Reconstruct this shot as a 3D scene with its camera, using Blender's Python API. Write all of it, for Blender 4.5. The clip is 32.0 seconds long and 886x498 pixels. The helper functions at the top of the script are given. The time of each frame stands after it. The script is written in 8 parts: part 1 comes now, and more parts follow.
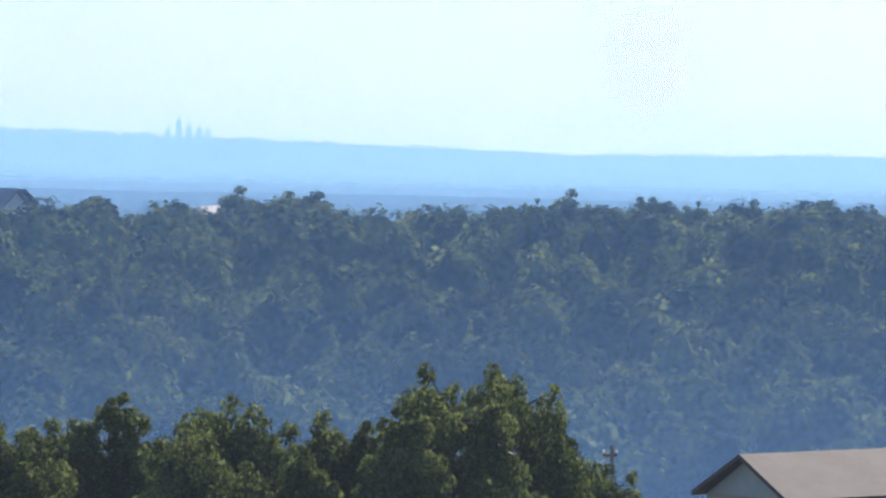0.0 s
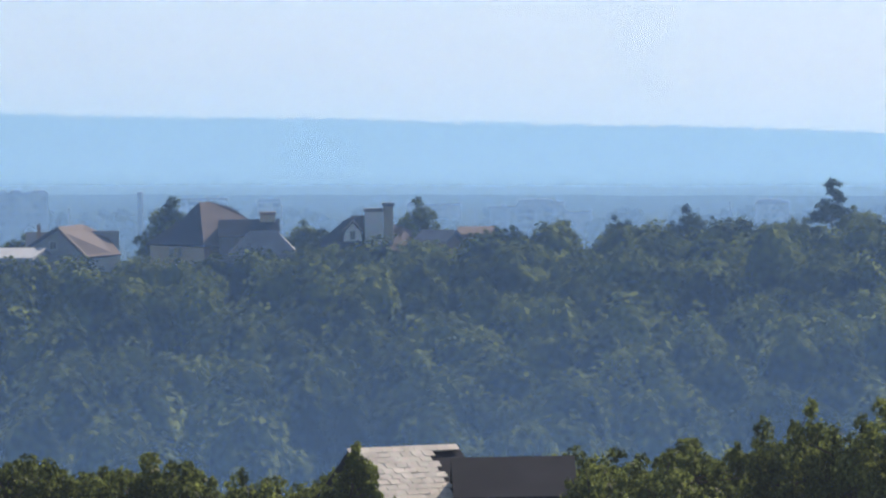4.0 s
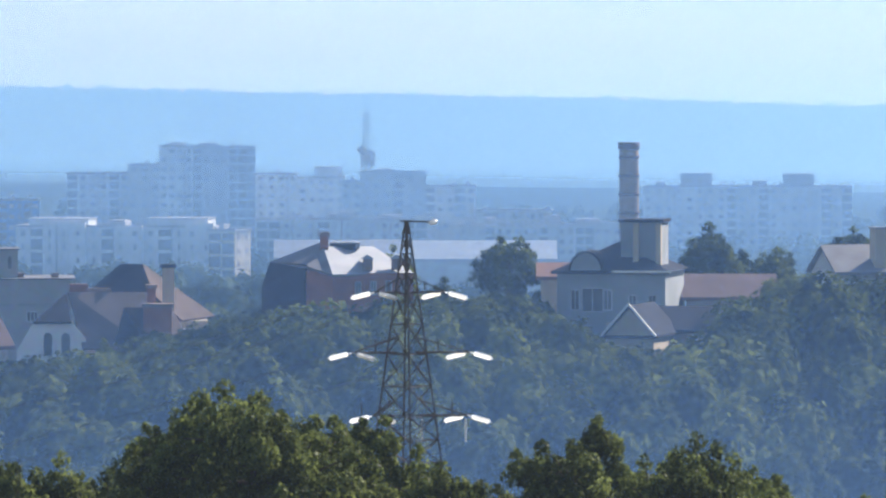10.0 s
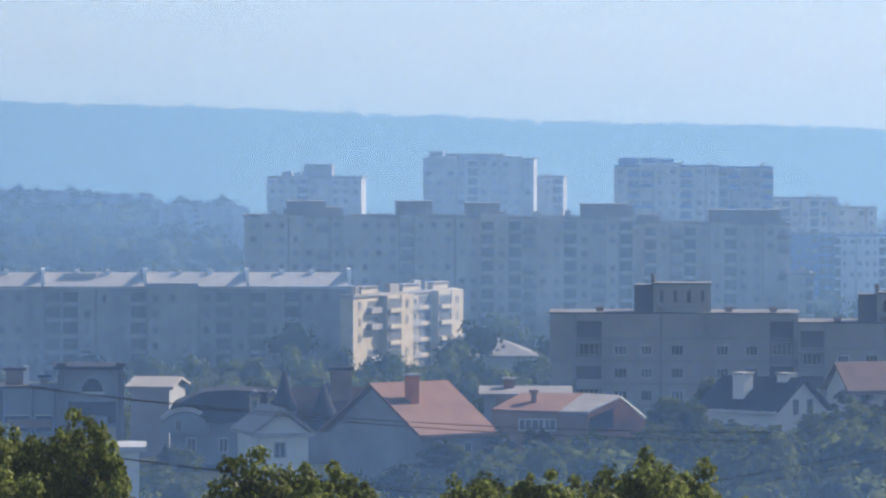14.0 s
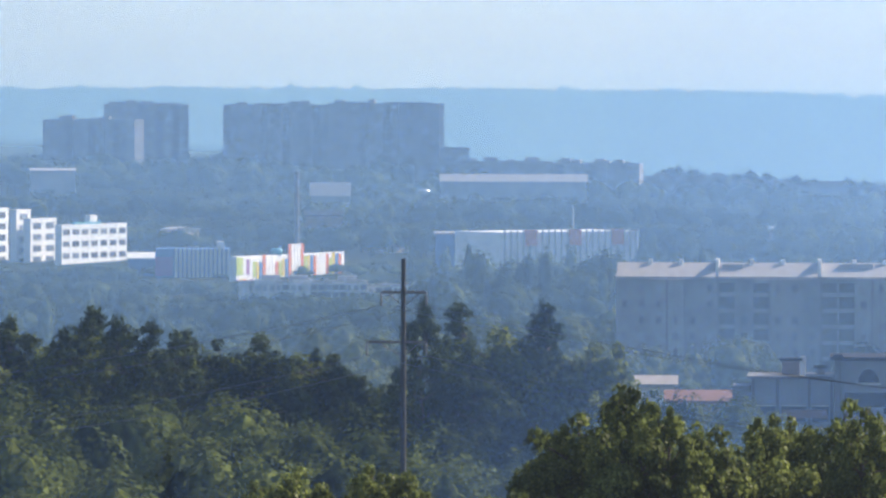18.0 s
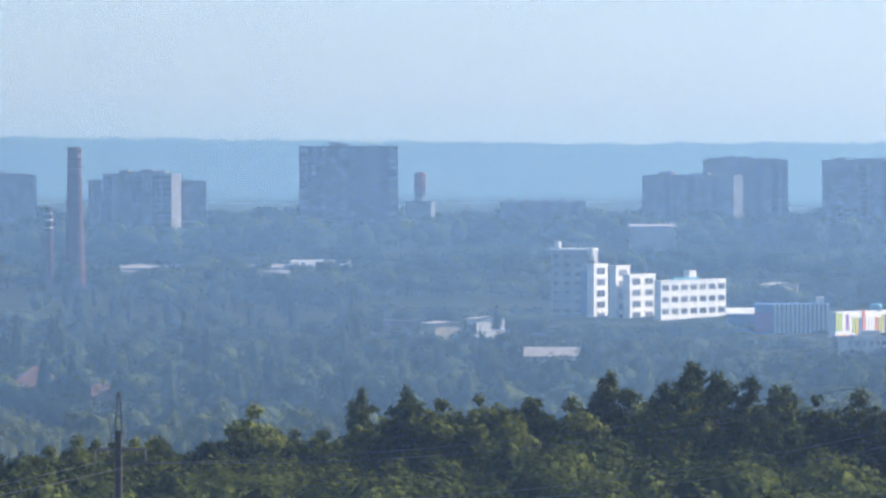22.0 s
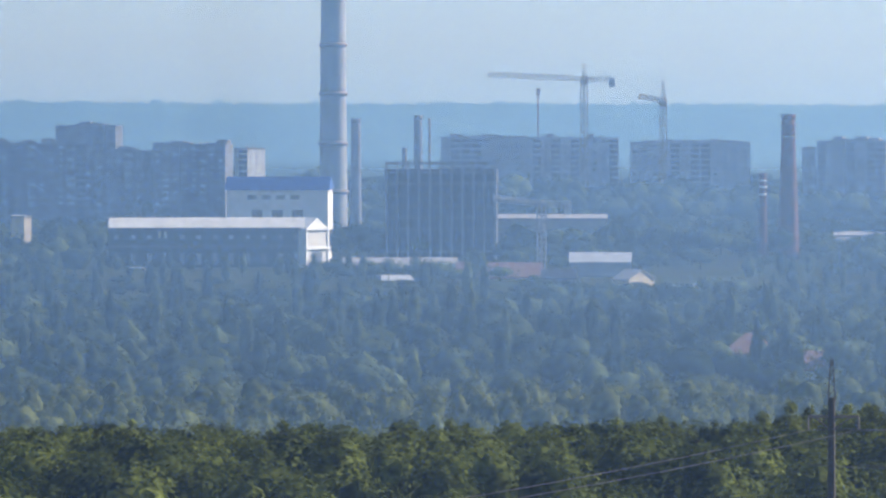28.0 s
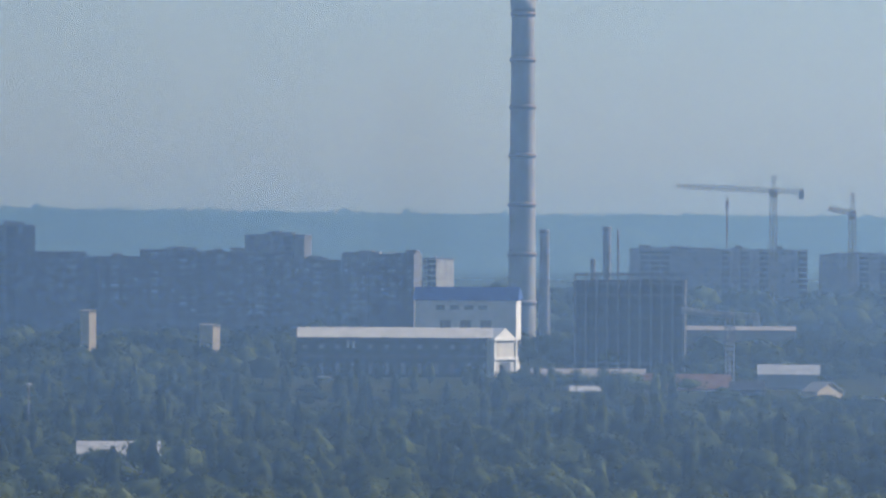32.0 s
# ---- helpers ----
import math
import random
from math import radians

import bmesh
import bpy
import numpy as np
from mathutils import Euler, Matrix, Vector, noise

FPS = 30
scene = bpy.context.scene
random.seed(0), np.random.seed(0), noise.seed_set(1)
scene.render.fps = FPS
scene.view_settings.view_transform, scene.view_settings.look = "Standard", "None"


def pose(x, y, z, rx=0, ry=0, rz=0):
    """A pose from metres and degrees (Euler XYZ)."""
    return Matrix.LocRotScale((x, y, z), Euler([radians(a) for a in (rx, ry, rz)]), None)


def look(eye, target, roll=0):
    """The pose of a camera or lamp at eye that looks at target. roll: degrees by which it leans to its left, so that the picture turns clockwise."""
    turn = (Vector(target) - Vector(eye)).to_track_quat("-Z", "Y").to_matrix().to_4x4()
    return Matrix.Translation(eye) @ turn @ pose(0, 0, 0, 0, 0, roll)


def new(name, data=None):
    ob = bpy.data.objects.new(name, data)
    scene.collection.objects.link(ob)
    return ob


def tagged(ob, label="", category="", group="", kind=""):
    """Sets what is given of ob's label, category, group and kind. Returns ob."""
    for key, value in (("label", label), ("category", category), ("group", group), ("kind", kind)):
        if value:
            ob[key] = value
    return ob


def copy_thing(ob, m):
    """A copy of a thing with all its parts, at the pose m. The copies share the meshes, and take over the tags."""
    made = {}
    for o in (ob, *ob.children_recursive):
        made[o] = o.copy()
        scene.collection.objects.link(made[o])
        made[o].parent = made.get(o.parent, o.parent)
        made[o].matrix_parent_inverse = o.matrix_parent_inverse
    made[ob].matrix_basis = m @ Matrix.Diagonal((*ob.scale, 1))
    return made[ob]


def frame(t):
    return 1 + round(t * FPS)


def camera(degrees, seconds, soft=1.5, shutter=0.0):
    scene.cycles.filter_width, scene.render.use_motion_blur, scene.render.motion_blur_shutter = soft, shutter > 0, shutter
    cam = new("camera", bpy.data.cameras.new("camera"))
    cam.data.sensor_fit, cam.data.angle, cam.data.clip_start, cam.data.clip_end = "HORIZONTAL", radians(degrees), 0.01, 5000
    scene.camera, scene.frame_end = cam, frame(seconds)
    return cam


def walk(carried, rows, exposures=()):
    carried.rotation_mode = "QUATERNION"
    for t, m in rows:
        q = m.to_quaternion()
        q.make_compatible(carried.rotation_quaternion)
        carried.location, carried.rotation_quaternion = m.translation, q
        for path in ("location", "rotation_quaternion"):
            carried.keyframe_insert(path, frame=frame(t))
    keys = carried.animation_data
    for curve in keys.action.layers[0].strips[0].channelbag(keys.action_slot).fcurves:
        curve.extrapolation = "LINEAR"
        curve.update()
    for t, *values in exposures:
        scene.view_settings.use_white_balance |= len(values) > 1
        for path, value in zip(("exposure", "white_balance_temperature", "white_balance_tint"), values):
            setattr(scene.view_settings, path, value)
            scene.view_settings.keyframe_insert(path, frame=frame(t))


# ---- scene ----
# ---- camera and its turn ----
EYE = Vector((0.0, 0.0, 75.0))
cam = camera(8.0, 32.0, soft=2.3)


def aim(azimuth, elevation, roll):
    """The camera's pose: azimuth clockwise from +Y, elevation and roll in degrees."""
    return pose(*EYE, 90 + elevation, 0, -azimuth) @ pose(0, 0, 0, 0, 0, roll)


TURN = (
    (0.0, 25.8876, -1.9186, 0.226),
    (0.5, 24.9266, -1.9496, 0.142),
    (1.0, 23.8360, -1.9822, -0.020),
    (1.5, 22.4078, -1.9519, -0.025),
    (2.0, 20.9645, -1.8427, -0.162),
    (2.5, 19.8243, -1.7445, -0.281),
    (3.0, 18.8959, -1.6857, -0.441),
    (3.5, 17.6326, -1.7023, -0.645),
    (4.0, 16.2420, -1.7678, -0.905),
    (4.5, 14.8672, -1.8137, -1.056),
    (6.5, 11.9703, -2.1434, -0.510),
    (7.0, 9.8551, -2.1561, 0.036),
    (7.5, 7.6174, -2.0698, -0.107),
    (8.0, 6.3119, -1.9576, 0.112),
    (8.5, 5.9088, -1.8550, 0.103),
    (9.0, 5.5719, -1.7454, -0.001),
    (9.5, 4.9425, -1.7006, 0.082),
    (10.0, 4.2803, -1.6536, -0.074),
    (10.5, 3.1534, -1.8843, 0.052),
    (11.0, 1.9442, -1.8116, 0.242),
    (11.5, 0.7040, -1.6898, 0.199),
    (12.0, -0.2857, -1.5356, 0.188),
    (12.5, -0.9818, -1.3979, 0.328),
    (13.0, -1.6954, -1.2965, 0.402),
    (13.5, -2.8619, -1.3305, 0.389),
    (14.0, -3.9970, -1.2587, 0.082),
    (14.5, -5.3519, -0.9077, 0.197),
    (15.0, -6.9671, -0.9172, -0.529),
    (15.5, -8.3606, -1.1959, 0.000),
    (17.5, -10.4710, -1.0541, 0.018),
    (18.0, -11.0144, -1.3529, 0.093),
    (18.5, -12.3042, -1.1668, -0.036),
    (19.0, -12.9858, -0.9321, -0.115),
    (19.5, -13.1541, -0.7491, -0.100),
    (20.0, -13.5170, -0.6271, -0.132),
    (20.5, -14.2225, -0.5797, -0.076),
    (21.0, -14.9980, -0.7009, -0.257),
    (21.5, -15.7688, -0.9758, -0.209),
    (22.0, -16.4300, -0.8500, -0.098),
    (22.5, -16.2347, -0.8978, -0.238),
    (23.0, -16.5545, -1.1806, -0.267),
    (23.5, -17.6767, -1.2731, -0.084),
    (24.0, -19.0200, -1.2349, -0.053),
    (24.5, -20.3245, -1.1797, 0.145),
    (25.0, -21.3749, -1.1428, 0.278),
    (25.5, -22.1050, -1.0989, 0.305),
    (26.0, -22.5017, -1.1856, 0.351),
    (26.5, -22.7827, -1.4231, 0.407),
    (28.5, -22.8369, -0.8995, -0.106),
    (29.0, -22.7342, -0.5762, -0.001),
    (29.5, -22.7031, -0.2241, 0.201),
    (30.0, -22.8125, 0.0913, 0.249),
    (30.5, -23.0868, 0.2449, 0.333),
    (31.0, -23.1500, 0.3450, 0.411),
    (31.5, -23.5956, 0.2098, 0.402),
    (32.0, -24.5847, -0.1440, 0.289),
)
EXPOSURE = ((0.0, 0.99, 6240, 14), (4.0, 0.77, 6680, 14), (7.0, 1.27, 6510, 14), (9.0, 1.26, 6530, 14), (10.0, 1.12, 6330, 14), (11.0, 1.35, 6296, 14), (12.0, 1.01, 6563, 14), (13.0, 0.9, 6600, 14), (14.0, 0.97, 6600, 14), (15.0, 0.7, 6560, 14), (18.0, 1.25, 6780, 14), (21.0, 1.05, 6830, 14), (22.0, 1.27, 6680, 14), (23.0, 1.17, 6620, 14), (24.0, 1.49, 6660, 14), (26.0, 1.29, 6700, 14), (29.0, 1.29, 6730, 14), (30.0, 0.92, 6880, 14), (32.0, 0.77, 6880, 14))
walk(cam, [(t, aim(a, e, r)) for t, a, e, r in TURN], EXPOSURE)

# ---- sky, sun ----
SUN_AZ, SUN_EL = 44.0, 32.0
world = bpy.data.worlds.new("sky")
scene.world = world
world.use_nodes = True
wn = world.node_tree.nodes
sky = wn.new("ShaderNodeTexSky")
sky.sky_type = "NISHITA"
sky.sun_disc = False
sky.sun_elevation = radians(SUN_EL)
sky.sun_rotation = radians(SUN_AZ)
sky.air_density, sky.dust_density, sky.ozone_density = 1.0, 0.95, 2.2
wn["Background"].inputs["Strength"].default_value = 0.08
world.node_tree.links.new(sky.outputs[0], wn["Background"].inputs["Color"])
sun_data = bpy.data.lights.new("sun", "SUN")
sun_data.energy, sun_data.angle, sun_data.color = 5.0, radians(0.6), (1.0, 0.91, 0.77)
sun = new("sun", sun_data)
sun_from = Vector((math.sin(radians(SUN_AZ)) * math.cos(radians(SUN_EL)), math.cos(radians(SUN_AZ)) * math.cos(radians(SUN_EL)), math.sin(radians(SUN_EL))))
sun.matrix_world = look(sun_from * 300 + EYE, EYE)

# ---- materials ----


def mat(name, colour, rough=0.8, second=None, scale=1.0, detail=4.0, metal=0.0, bump=0.0, spec=0.3, fine=None, vary=0.0):
    """A surface with two scales of variation: a broad one between two colours and a fine grain."""
    m = bpy.data.materials.new(name)
    m.use_nodes = True
    m.diffuse_color = (*colour, 1)
    n, l = m.node_tree.nodes, m.node_tree.links
    b = n["Principled BSDF"]
    b.inputs["Roughness"].default_value = rough
    b.inputs["Metallic"].default_value = metal
    b.inputs["Specular IOR Level"].default_value = spec
    second = second or tuple(c * 0.72 for c in colour)
    geo = n.new("ShaderNodeNewGeometry")
    broad = n.new("ShaderNodeTexNoise")
    broad.inputs["Scale"].default_value = scale
    broad.inputs["Detail"].default_value = detail
    grain = n.new("ShaderNodeTexNoise")
    grain.inputs["Scale"].default_value = fine or scale * 9
    grain.inputs["Detail"].default_value = 2
    mix = n.new("ShaderNodeMix")
    mix.data_type = "RGBA"
    mix.inputs["A"].default_value = (*colour, 1)
    mix.inputs["B"].default_value = (*second, 1)
    ramp = n.new("ShaderNodeMapRange")
    ramp.inputs["From Min"].default_value, ramp.inputs["From Max"].default_value = 0.35, 0.65
    mul = n.new("ShaderNodeMix")
    mul.data_type, mul.blend_type = "RGBA", "MULTIPLY"
    mul.inputs["Factor"].default_value = 0.35
    l.new(geo.outputs["Position"], broad.inputs["Vector"])
    l.new(geo.outputs["Position"], grain.inputs["Vector"])
    l.new(broad.outputs["Fac"], ramp.inputs["Value"])
    l.new(ramp.outputs["Result"], mix.inputs["Factor"])
    l.new(mix.outputs["Result"], mul.inputs["A"])
    l.new(grain.outputs["Color"], mul.inputs["B"])
    out = mul.outputs["Result"]
    if vary:
        info = n.new("ShaderNodeObjectInfo")
        hsv = n.new("ShaderNodeHueSaturation")
        rng = n.new("ShaderNodeMapRange")
        rng.inputs["To Min"].default_value, rng.inputs["To Max"].default_value = 1 - vary, 1 + vary
        l.new(info.outputs["Random"], rng.inputs["Value"])
        l.new(rng.outputs["Result"], hsv.inputs["Value"])
        l.new(out, hsv.inputs["Color"])
        out = hsv.outputs["Color"]
    l.new(out, b.inputs["Base Color"])
    if bump:
        bp = n.new("ShaderNodeBump")
        bp.inputs["Strength"].default_value = bump
        bp.inputs["Distance"].default_value = 0.05
        l.new(grain.outputs["Fac"], bp.inputs["Height"])
        l.new(bp.outputs["Normal"], b.inputs["Normal"])
    return m


def leaf_mat(name, dark, light, broad=0.05, through_share=0.3, grain=1.2, tones=(-0.12, 0.75), own=0.38, rough_relief=1.0, gloss=0.0):
    """Foliage: each leaf cluster has its own tone, light comes through the leaves, and they have a slight gloss."""
    m = bpy.data.materials.new(name)
    m.use_nodes = True
    m.diffuse_color = (*light, 1)
    n, l = m.node_tree.nodes, m.node_tree.links
    n.remove(n["Principled BSDF"])
    geo = n.new("ShaderNodeNewGeometry")
    noise_tex = n.new("ShaderNodeTexNoise")
    noise_tex.inputs["Scale"].default_value = broad
    noise_tex.inputs["Detail"].default_value = 3
    l.new(geo.outputs["Position"], noise_tex.inputs["Vector"])
    add = n.new("ShaderNodeMath")
    add.operation = "MULTIPLY_ADD"
    add.inputs[1].default_value = own
    l.new(geo.outputs["Random Per Island"], add.inputs[0])
    shift = n.new("ShaderNodeMapRange")
    shift.inputs["From Min"].default_value, shift.inputs["From Max"].default_value = 0.3, 0.7
    shift.inputs["To Min"].default_value, shift.inputs["To Max"].default_value = tones
    l.new(noise_tex.outputs["Fac"], shift.inputs["Value"])
    l.new(shift.outputs["Result"], add.inputs[2])
    mix = n.new("ShaderNodeMix")
    mix.data_type = "RGBA"
    mix.inputs["A"].default_value, mix.inputs["B"].default_value = (*dark, 1), (*light, 1)
    l.new(add.outputs[0], mix.inputs["Factor"])
    fine = n.new("ShaderNodeTexNoise")
    fine.inputs["Scale"].default_value = grain
    fine.inputs["Detail"].default_value = 4
    l.new(geo.outputs["Position"], fine.inputs["Vector"])
    relief = n.new("ShaderNodeBump")
    relief.inputs["Strength"].default_value = rough_relief
    relief.inputs["Distance"].default_value = 0.6 / grain
    l.new(fine.outputs["Fac"], relief.inputs["Height"])
    dif, tra, ms = n.new("ShaderNodeBsdfDiffuse"), n.new("ShaderNodeBsdfTranslucent"), n.new("ShaderNodeMixShader")
    ms.inputs["Fac"].default_value = through_share
    speck, dapple = n.new("ShaderNodeMapRange"), n.new("ShaderNodeMix")
    speck.inputs["From Min"].default_value, speck.inputs["From Max"].default_value = 0.3, 0.7
    speck.inputs["To Min"].default_value, speck.inputs["To Max"].default_value = 0.45, 1.5
    dapple.data_type, dapple.blend_type = "RGBA", "MULTIPLY"
    dapple.inputs["Factor"].default_value = 1.0
    l.new(fine.outputs["Fac"], speck.inputs["Value"])
    l.new(mix.outputs["Result"], dapple.inputs["A"])
    l.new(speck.outputs["Result"], dapple.inputs["B"])
    l.new(dapple.outputs["Result"], dif.inputs["Color"])
    l.new(dapple.outputs["Result"], tra.inputs["Color"])
    l.new(relief.outputs["Normal"], dif.inputs["Normal"])
    l.new(dif.outputs[0], ms.inputs[1])
    l.new(tra.outputs[0], ms.inputs[2])
    out = ms.outputs[0]
    if gloss:
        shine, both = n.new("ShaderNodeBsdfGlossy"), n.new("ShaderNodeMixShader")
        shine.inputs["Roughness"].default_value = 0.42
        both.inputs["Fac"].default_value = gloss
        l.new(out, both.inputs[1])
        l.new(shine.outputs[0], both.inputs[2])
        out = both.outputs[0]
    l.new(out, n["Material Output"].inputs["Surface"])
    return m


def veil_mat(name, density, colour):
    """Painted haze: a tinted see-through sheet that diffuses sun and sky light."""
    m = bpy.data.materials.new(name)
    m.use_nodes = True
    m.diffuse_color = (*colour, density)
    n, l = m.node_tree.nodes, m.node_tree.links
    n.remove(n["Principled BSDF"])
    clear, dif, tra = n.new("ShaderNodeBsdfTransparent"), n.new("ShaderNodeBsdfDiffuse"), n.new("ShaderNodeBsdfTranslucent")
    both, veil = n.new("ShaderNodeMixShader"), n.new("ShaderNodeMixShader")
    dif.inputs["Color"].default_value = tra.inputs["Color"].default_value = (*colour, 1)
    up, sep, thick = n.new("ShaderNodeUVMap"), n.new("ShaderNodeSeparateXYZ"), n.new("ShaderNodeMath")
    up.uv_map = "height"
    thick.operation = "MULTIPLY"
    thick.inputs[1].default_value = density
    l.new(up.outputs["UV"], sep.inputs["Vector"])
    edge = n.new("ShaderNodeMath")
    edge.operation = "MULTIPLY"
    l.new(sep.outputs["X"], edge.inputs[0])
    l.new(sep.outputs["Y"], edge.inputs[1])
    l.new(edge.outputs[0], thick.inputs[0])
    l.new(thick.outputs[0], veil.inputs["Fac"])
    l.new(dif.outputs[0], both.inputs[1])
    l.new(tra.outputs[0], both.inputs[2])
    l.new(clear.outputs[0], veil.inputs[1])
    l.new(both.outputs[0], veil.inputs[2])
    l.new(veil.outputs[0], n["Material Output"].inputs["Surface"])
    return m


GRASS = mat("grass_ground", (0.024, 0.034, 0.014), 0.95, (0.042, 0.044, 0.022), 0.02, 6, fine=0.6, spec=0.0)
LEAF_NEAR = leaf_mat("leaves_near", (0.028, 0.042, 0.015), (0.18, 0.215, 0.062), 0.4, 0.45, 5.0, (-0.2, 0.75), 0.35, 0.5, 0.006)
LEAF_MID = leaf_mat("leaves_mid", (0.010, 0.018, 0.006), (0.17, 0.20, 0.055), 0.14, 0.42, 2.2, (-0.3, 0.9), 0.10, 0.8)
LEAF_VALLEY = leaf_mat("leaves_valley", (0.012, 0.02, 0.007), (0.10, 0.124, 0.034), 0.16, 0.35, 2.0, (-0.35, 0.9), 0.25, 0.4)
LEAF_FAR = leaf_mat("leaves_far", (0.009, 0.016, 0.006), (0.078, 0.098, 0.04), 0.018, 0.3, 0.4, (-0.4, 0.9), 0.25, 0.5)
LEAF_WILLOW = leaf_mat("leaves_willow", (0.05, 0.064, 0.021), (0.108, 0.122, 0.042), 0.03, 0.35, 0.6, (-0.2, 0.8), 0.3, 0.4)
NEEDLE = leaf_mat("needles", (0.012, 0.022, 0.009), (0.07, 0.088, 0.03), 0.1, 0.2, 1.2, (-0.12, 0.75), 0.3, 0.5)
BARK = mat("bark", (0.10, 0.075, 0.05), 0.9, (0.05, 0.04, 0.03), 1.5, bump=0.4)
PANEL_WALL = mat("concrete_panel", (0.45, 0.43, 0.40), 0.85, (0.36, 0.345, 0.325), 0.15, vary=0.06)
PALE_WALL = mat("pale_plaster", (0.62, 0.60, 0.55), 0.8, (0.50, 0.48, 0.44), 0.2)
WHITE_WALL = mat("white_plaster", (0.80, 0.79, 0.76), 0.7, (0.70, 0.69, 0.66), 0.2)
GREY_WALL = mat("grey_render", (0.33, 0.33, 0.33), 0.85, (0.25, 0.25, 0.26), 0.2)
# grey panel with the shade of far fronts put into its tone
SHADE_WALL = mat("shade_toned_panel", (0.22, 0.21, 0.215), 0.85, (0.17, 0.165, 0.17), 0.15, vary=0.1)
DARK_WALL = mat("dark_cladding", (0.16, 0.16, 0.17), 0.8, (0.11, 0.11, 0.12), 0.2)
BANDED_BRICK = mat("pale_buff_brick", (0.36, 0.23, 0.165), 0.9, (0.27, 0.18, 0.13), 0.4)
HALL_WALL = mat("dark_green_sheet", (0.055, 0.075, 0.075), 0.8, (0.04, 0.055, 0.055), 0.2)
BEIGE_WALL = mat("beige_plaster", (0.55, 0.46, 0.33), 0.8, (0.46, 0.38, 0.27), 0.3)
BRICK_RED = mat("red_brick", (0.36, 0.14, 0.08), 0.85, (0.26, 0.10, 0.07), 0.6)
# red brick darkened in colour so the chimney's shaded side reads dark
CHIMNEY_BRICK = mat("dark_red_brick", (0.13, 0.05, 0.04), 0.9, (0.075, 0.034, 0.03), 0.3)
BRICK_DULL = mat("dull_brick", (0.30, 0.20, 0.15), 0.85, (0.22, 0.15, 0.12), 0.5)
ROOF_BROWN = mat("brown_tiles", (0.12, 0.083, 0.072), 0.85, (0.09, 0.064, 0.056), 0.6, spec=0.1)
ROOF_RED = mat("red_tiles", (0.25, 0.14, 0.105), 0.85, (0.19, 0.105, 0.085), 0.5, spec=0.1)
ROOF_TAUPE = mat("taupe_tiles", (0.17, 0.135, 0.12), 0.8, (0.13, 0.10, 0.09), 0.5)
ROOF_GREY = mat("grey_slate_roof", (0.24, 0.23, 0.23), 0.7, (0.18, 0.17, 0.17), 0.5)
ROOF_PINK = mat("faded_pink_tiles", (0.21, 0.145, 0.13), 0.9, (0.165, 0.115, 0.105), 0.5, spec=0.1)
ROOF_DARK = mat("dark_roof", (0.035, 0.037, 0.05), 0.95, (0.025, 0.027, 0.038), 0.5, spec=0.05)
ROOF_BLUE = mat("blue_sheet_roof", (0.03, 0.10, 0.33), 0.5, (0.03, 0.08, 0.26), 0.4)
ROOF_METAL = mat("galvanised_sheet", (0.43, 0.44, 0.455), 0.75, (0.34, 0.35, 0.365), 0.4, metal=0.1)
ROOF_PALE = mat("pale_asbestos_sheet", (0.34, 0.315, 0.30), 0.9, (0.27, 0.25, 0.235), 0.6)
# glazing of far blocks, paled in colour to stand for haze
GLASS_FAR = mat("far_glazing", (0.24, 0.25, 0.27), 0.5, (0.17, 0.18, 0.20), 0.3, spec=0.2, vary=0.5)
# loggia glazing with the shade of the recess put into its tone
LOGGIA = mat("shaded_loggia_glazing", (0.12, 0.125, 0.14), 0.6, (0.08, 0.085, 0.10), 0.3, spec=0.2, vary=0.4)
GLASS = mat("dark_glazing", (0.13, 0.14, 0.16), 0.2, (0.09, 0.10, 0.11), 0.5, spec=0.5, vary=0.6)
FRAME_WHITE = mat("white_window_frame", (0.55, 0.54, 0.52), 0.5, vary=0.25)
STEEL = mat("weathered_steel", (0.22, 0.18, 0.16), 0.7, (0.15, 0.12, 0.105), 2.0, metal=0.3)
INSULATOR = leaf_mat("glass_insulators", (0.95, 0.97, 0.95), (0.98, 0.99, 0.98), 3.0, 0.75, 12.0, rough_relief=0.2, gloss=0.5)
POLE = mat("tarred_pole", (0.055, 0.05, 0.048), 0.85, (0.035, 0.033, 0.032), 2.0)
PORCELAIN = mat("brown_porcelain", (0.25, 0.22, 0.20), 0.4)
CONCRETE = mat("grey_concrete", (0.42, 0.41, 0.39), 0.85, (0.32, 0.31, 0.30), 0.3)
CABLE = mat("cable", (0.12, 0.12, 0.13), 0.6)
ORANGE = mat("orange_panel", (0.72, 0.20, 0.06), 0.6)
YELLOW = mat("yellow_panel", (0.70, 0.52, 0.06), 0.6)
LIME = mat("lime_panel", (0.45, 0.55, 0.08), 0.6)
PURPLE = mat("purple_panel", (0.28, 0.10, 0.30), 0.6)
BLUE_WALL = mat("blue_panel", (0.06, 0.17, 0.40), 0.6)
CYAN_WALL = mat("turquoise_panel", (0.10, 0.38, 0.48), 0.6)
RUST_PAINT = mat("faded_red_paint", (0.26, 0.06, 0.055), 0.8, (0.19, 0.05, 0.05), 0.4)
RED_PAINT = mat("red_paint", (0.50, 0.07, 0.05), 0.6)
CRANE_PAINT = mat("crane_paint", (0.30, 0.20, 0.08), 0.6, (0.22, 0.15, 0.07))
DISH = mat("bright_metal", (0.85, 0.84, 0.80), 0.25, metal=0.6)

# ---- building blocks ----


def part(name, bm, material, parent, label=""):
    """Links a bmesh as one mesh object under a thing or a part."""
    me = bpy.data.meshes.new(name)
    bm.to_mesh(me)
    bm.free()
    for m in (material if isinstance(material, (list, tuple)) else [material]):
        me.materials.append(m)
    ob = new(name, me)
    ob.parent = parent
    if label:
        ob["label"] = label
    return ob


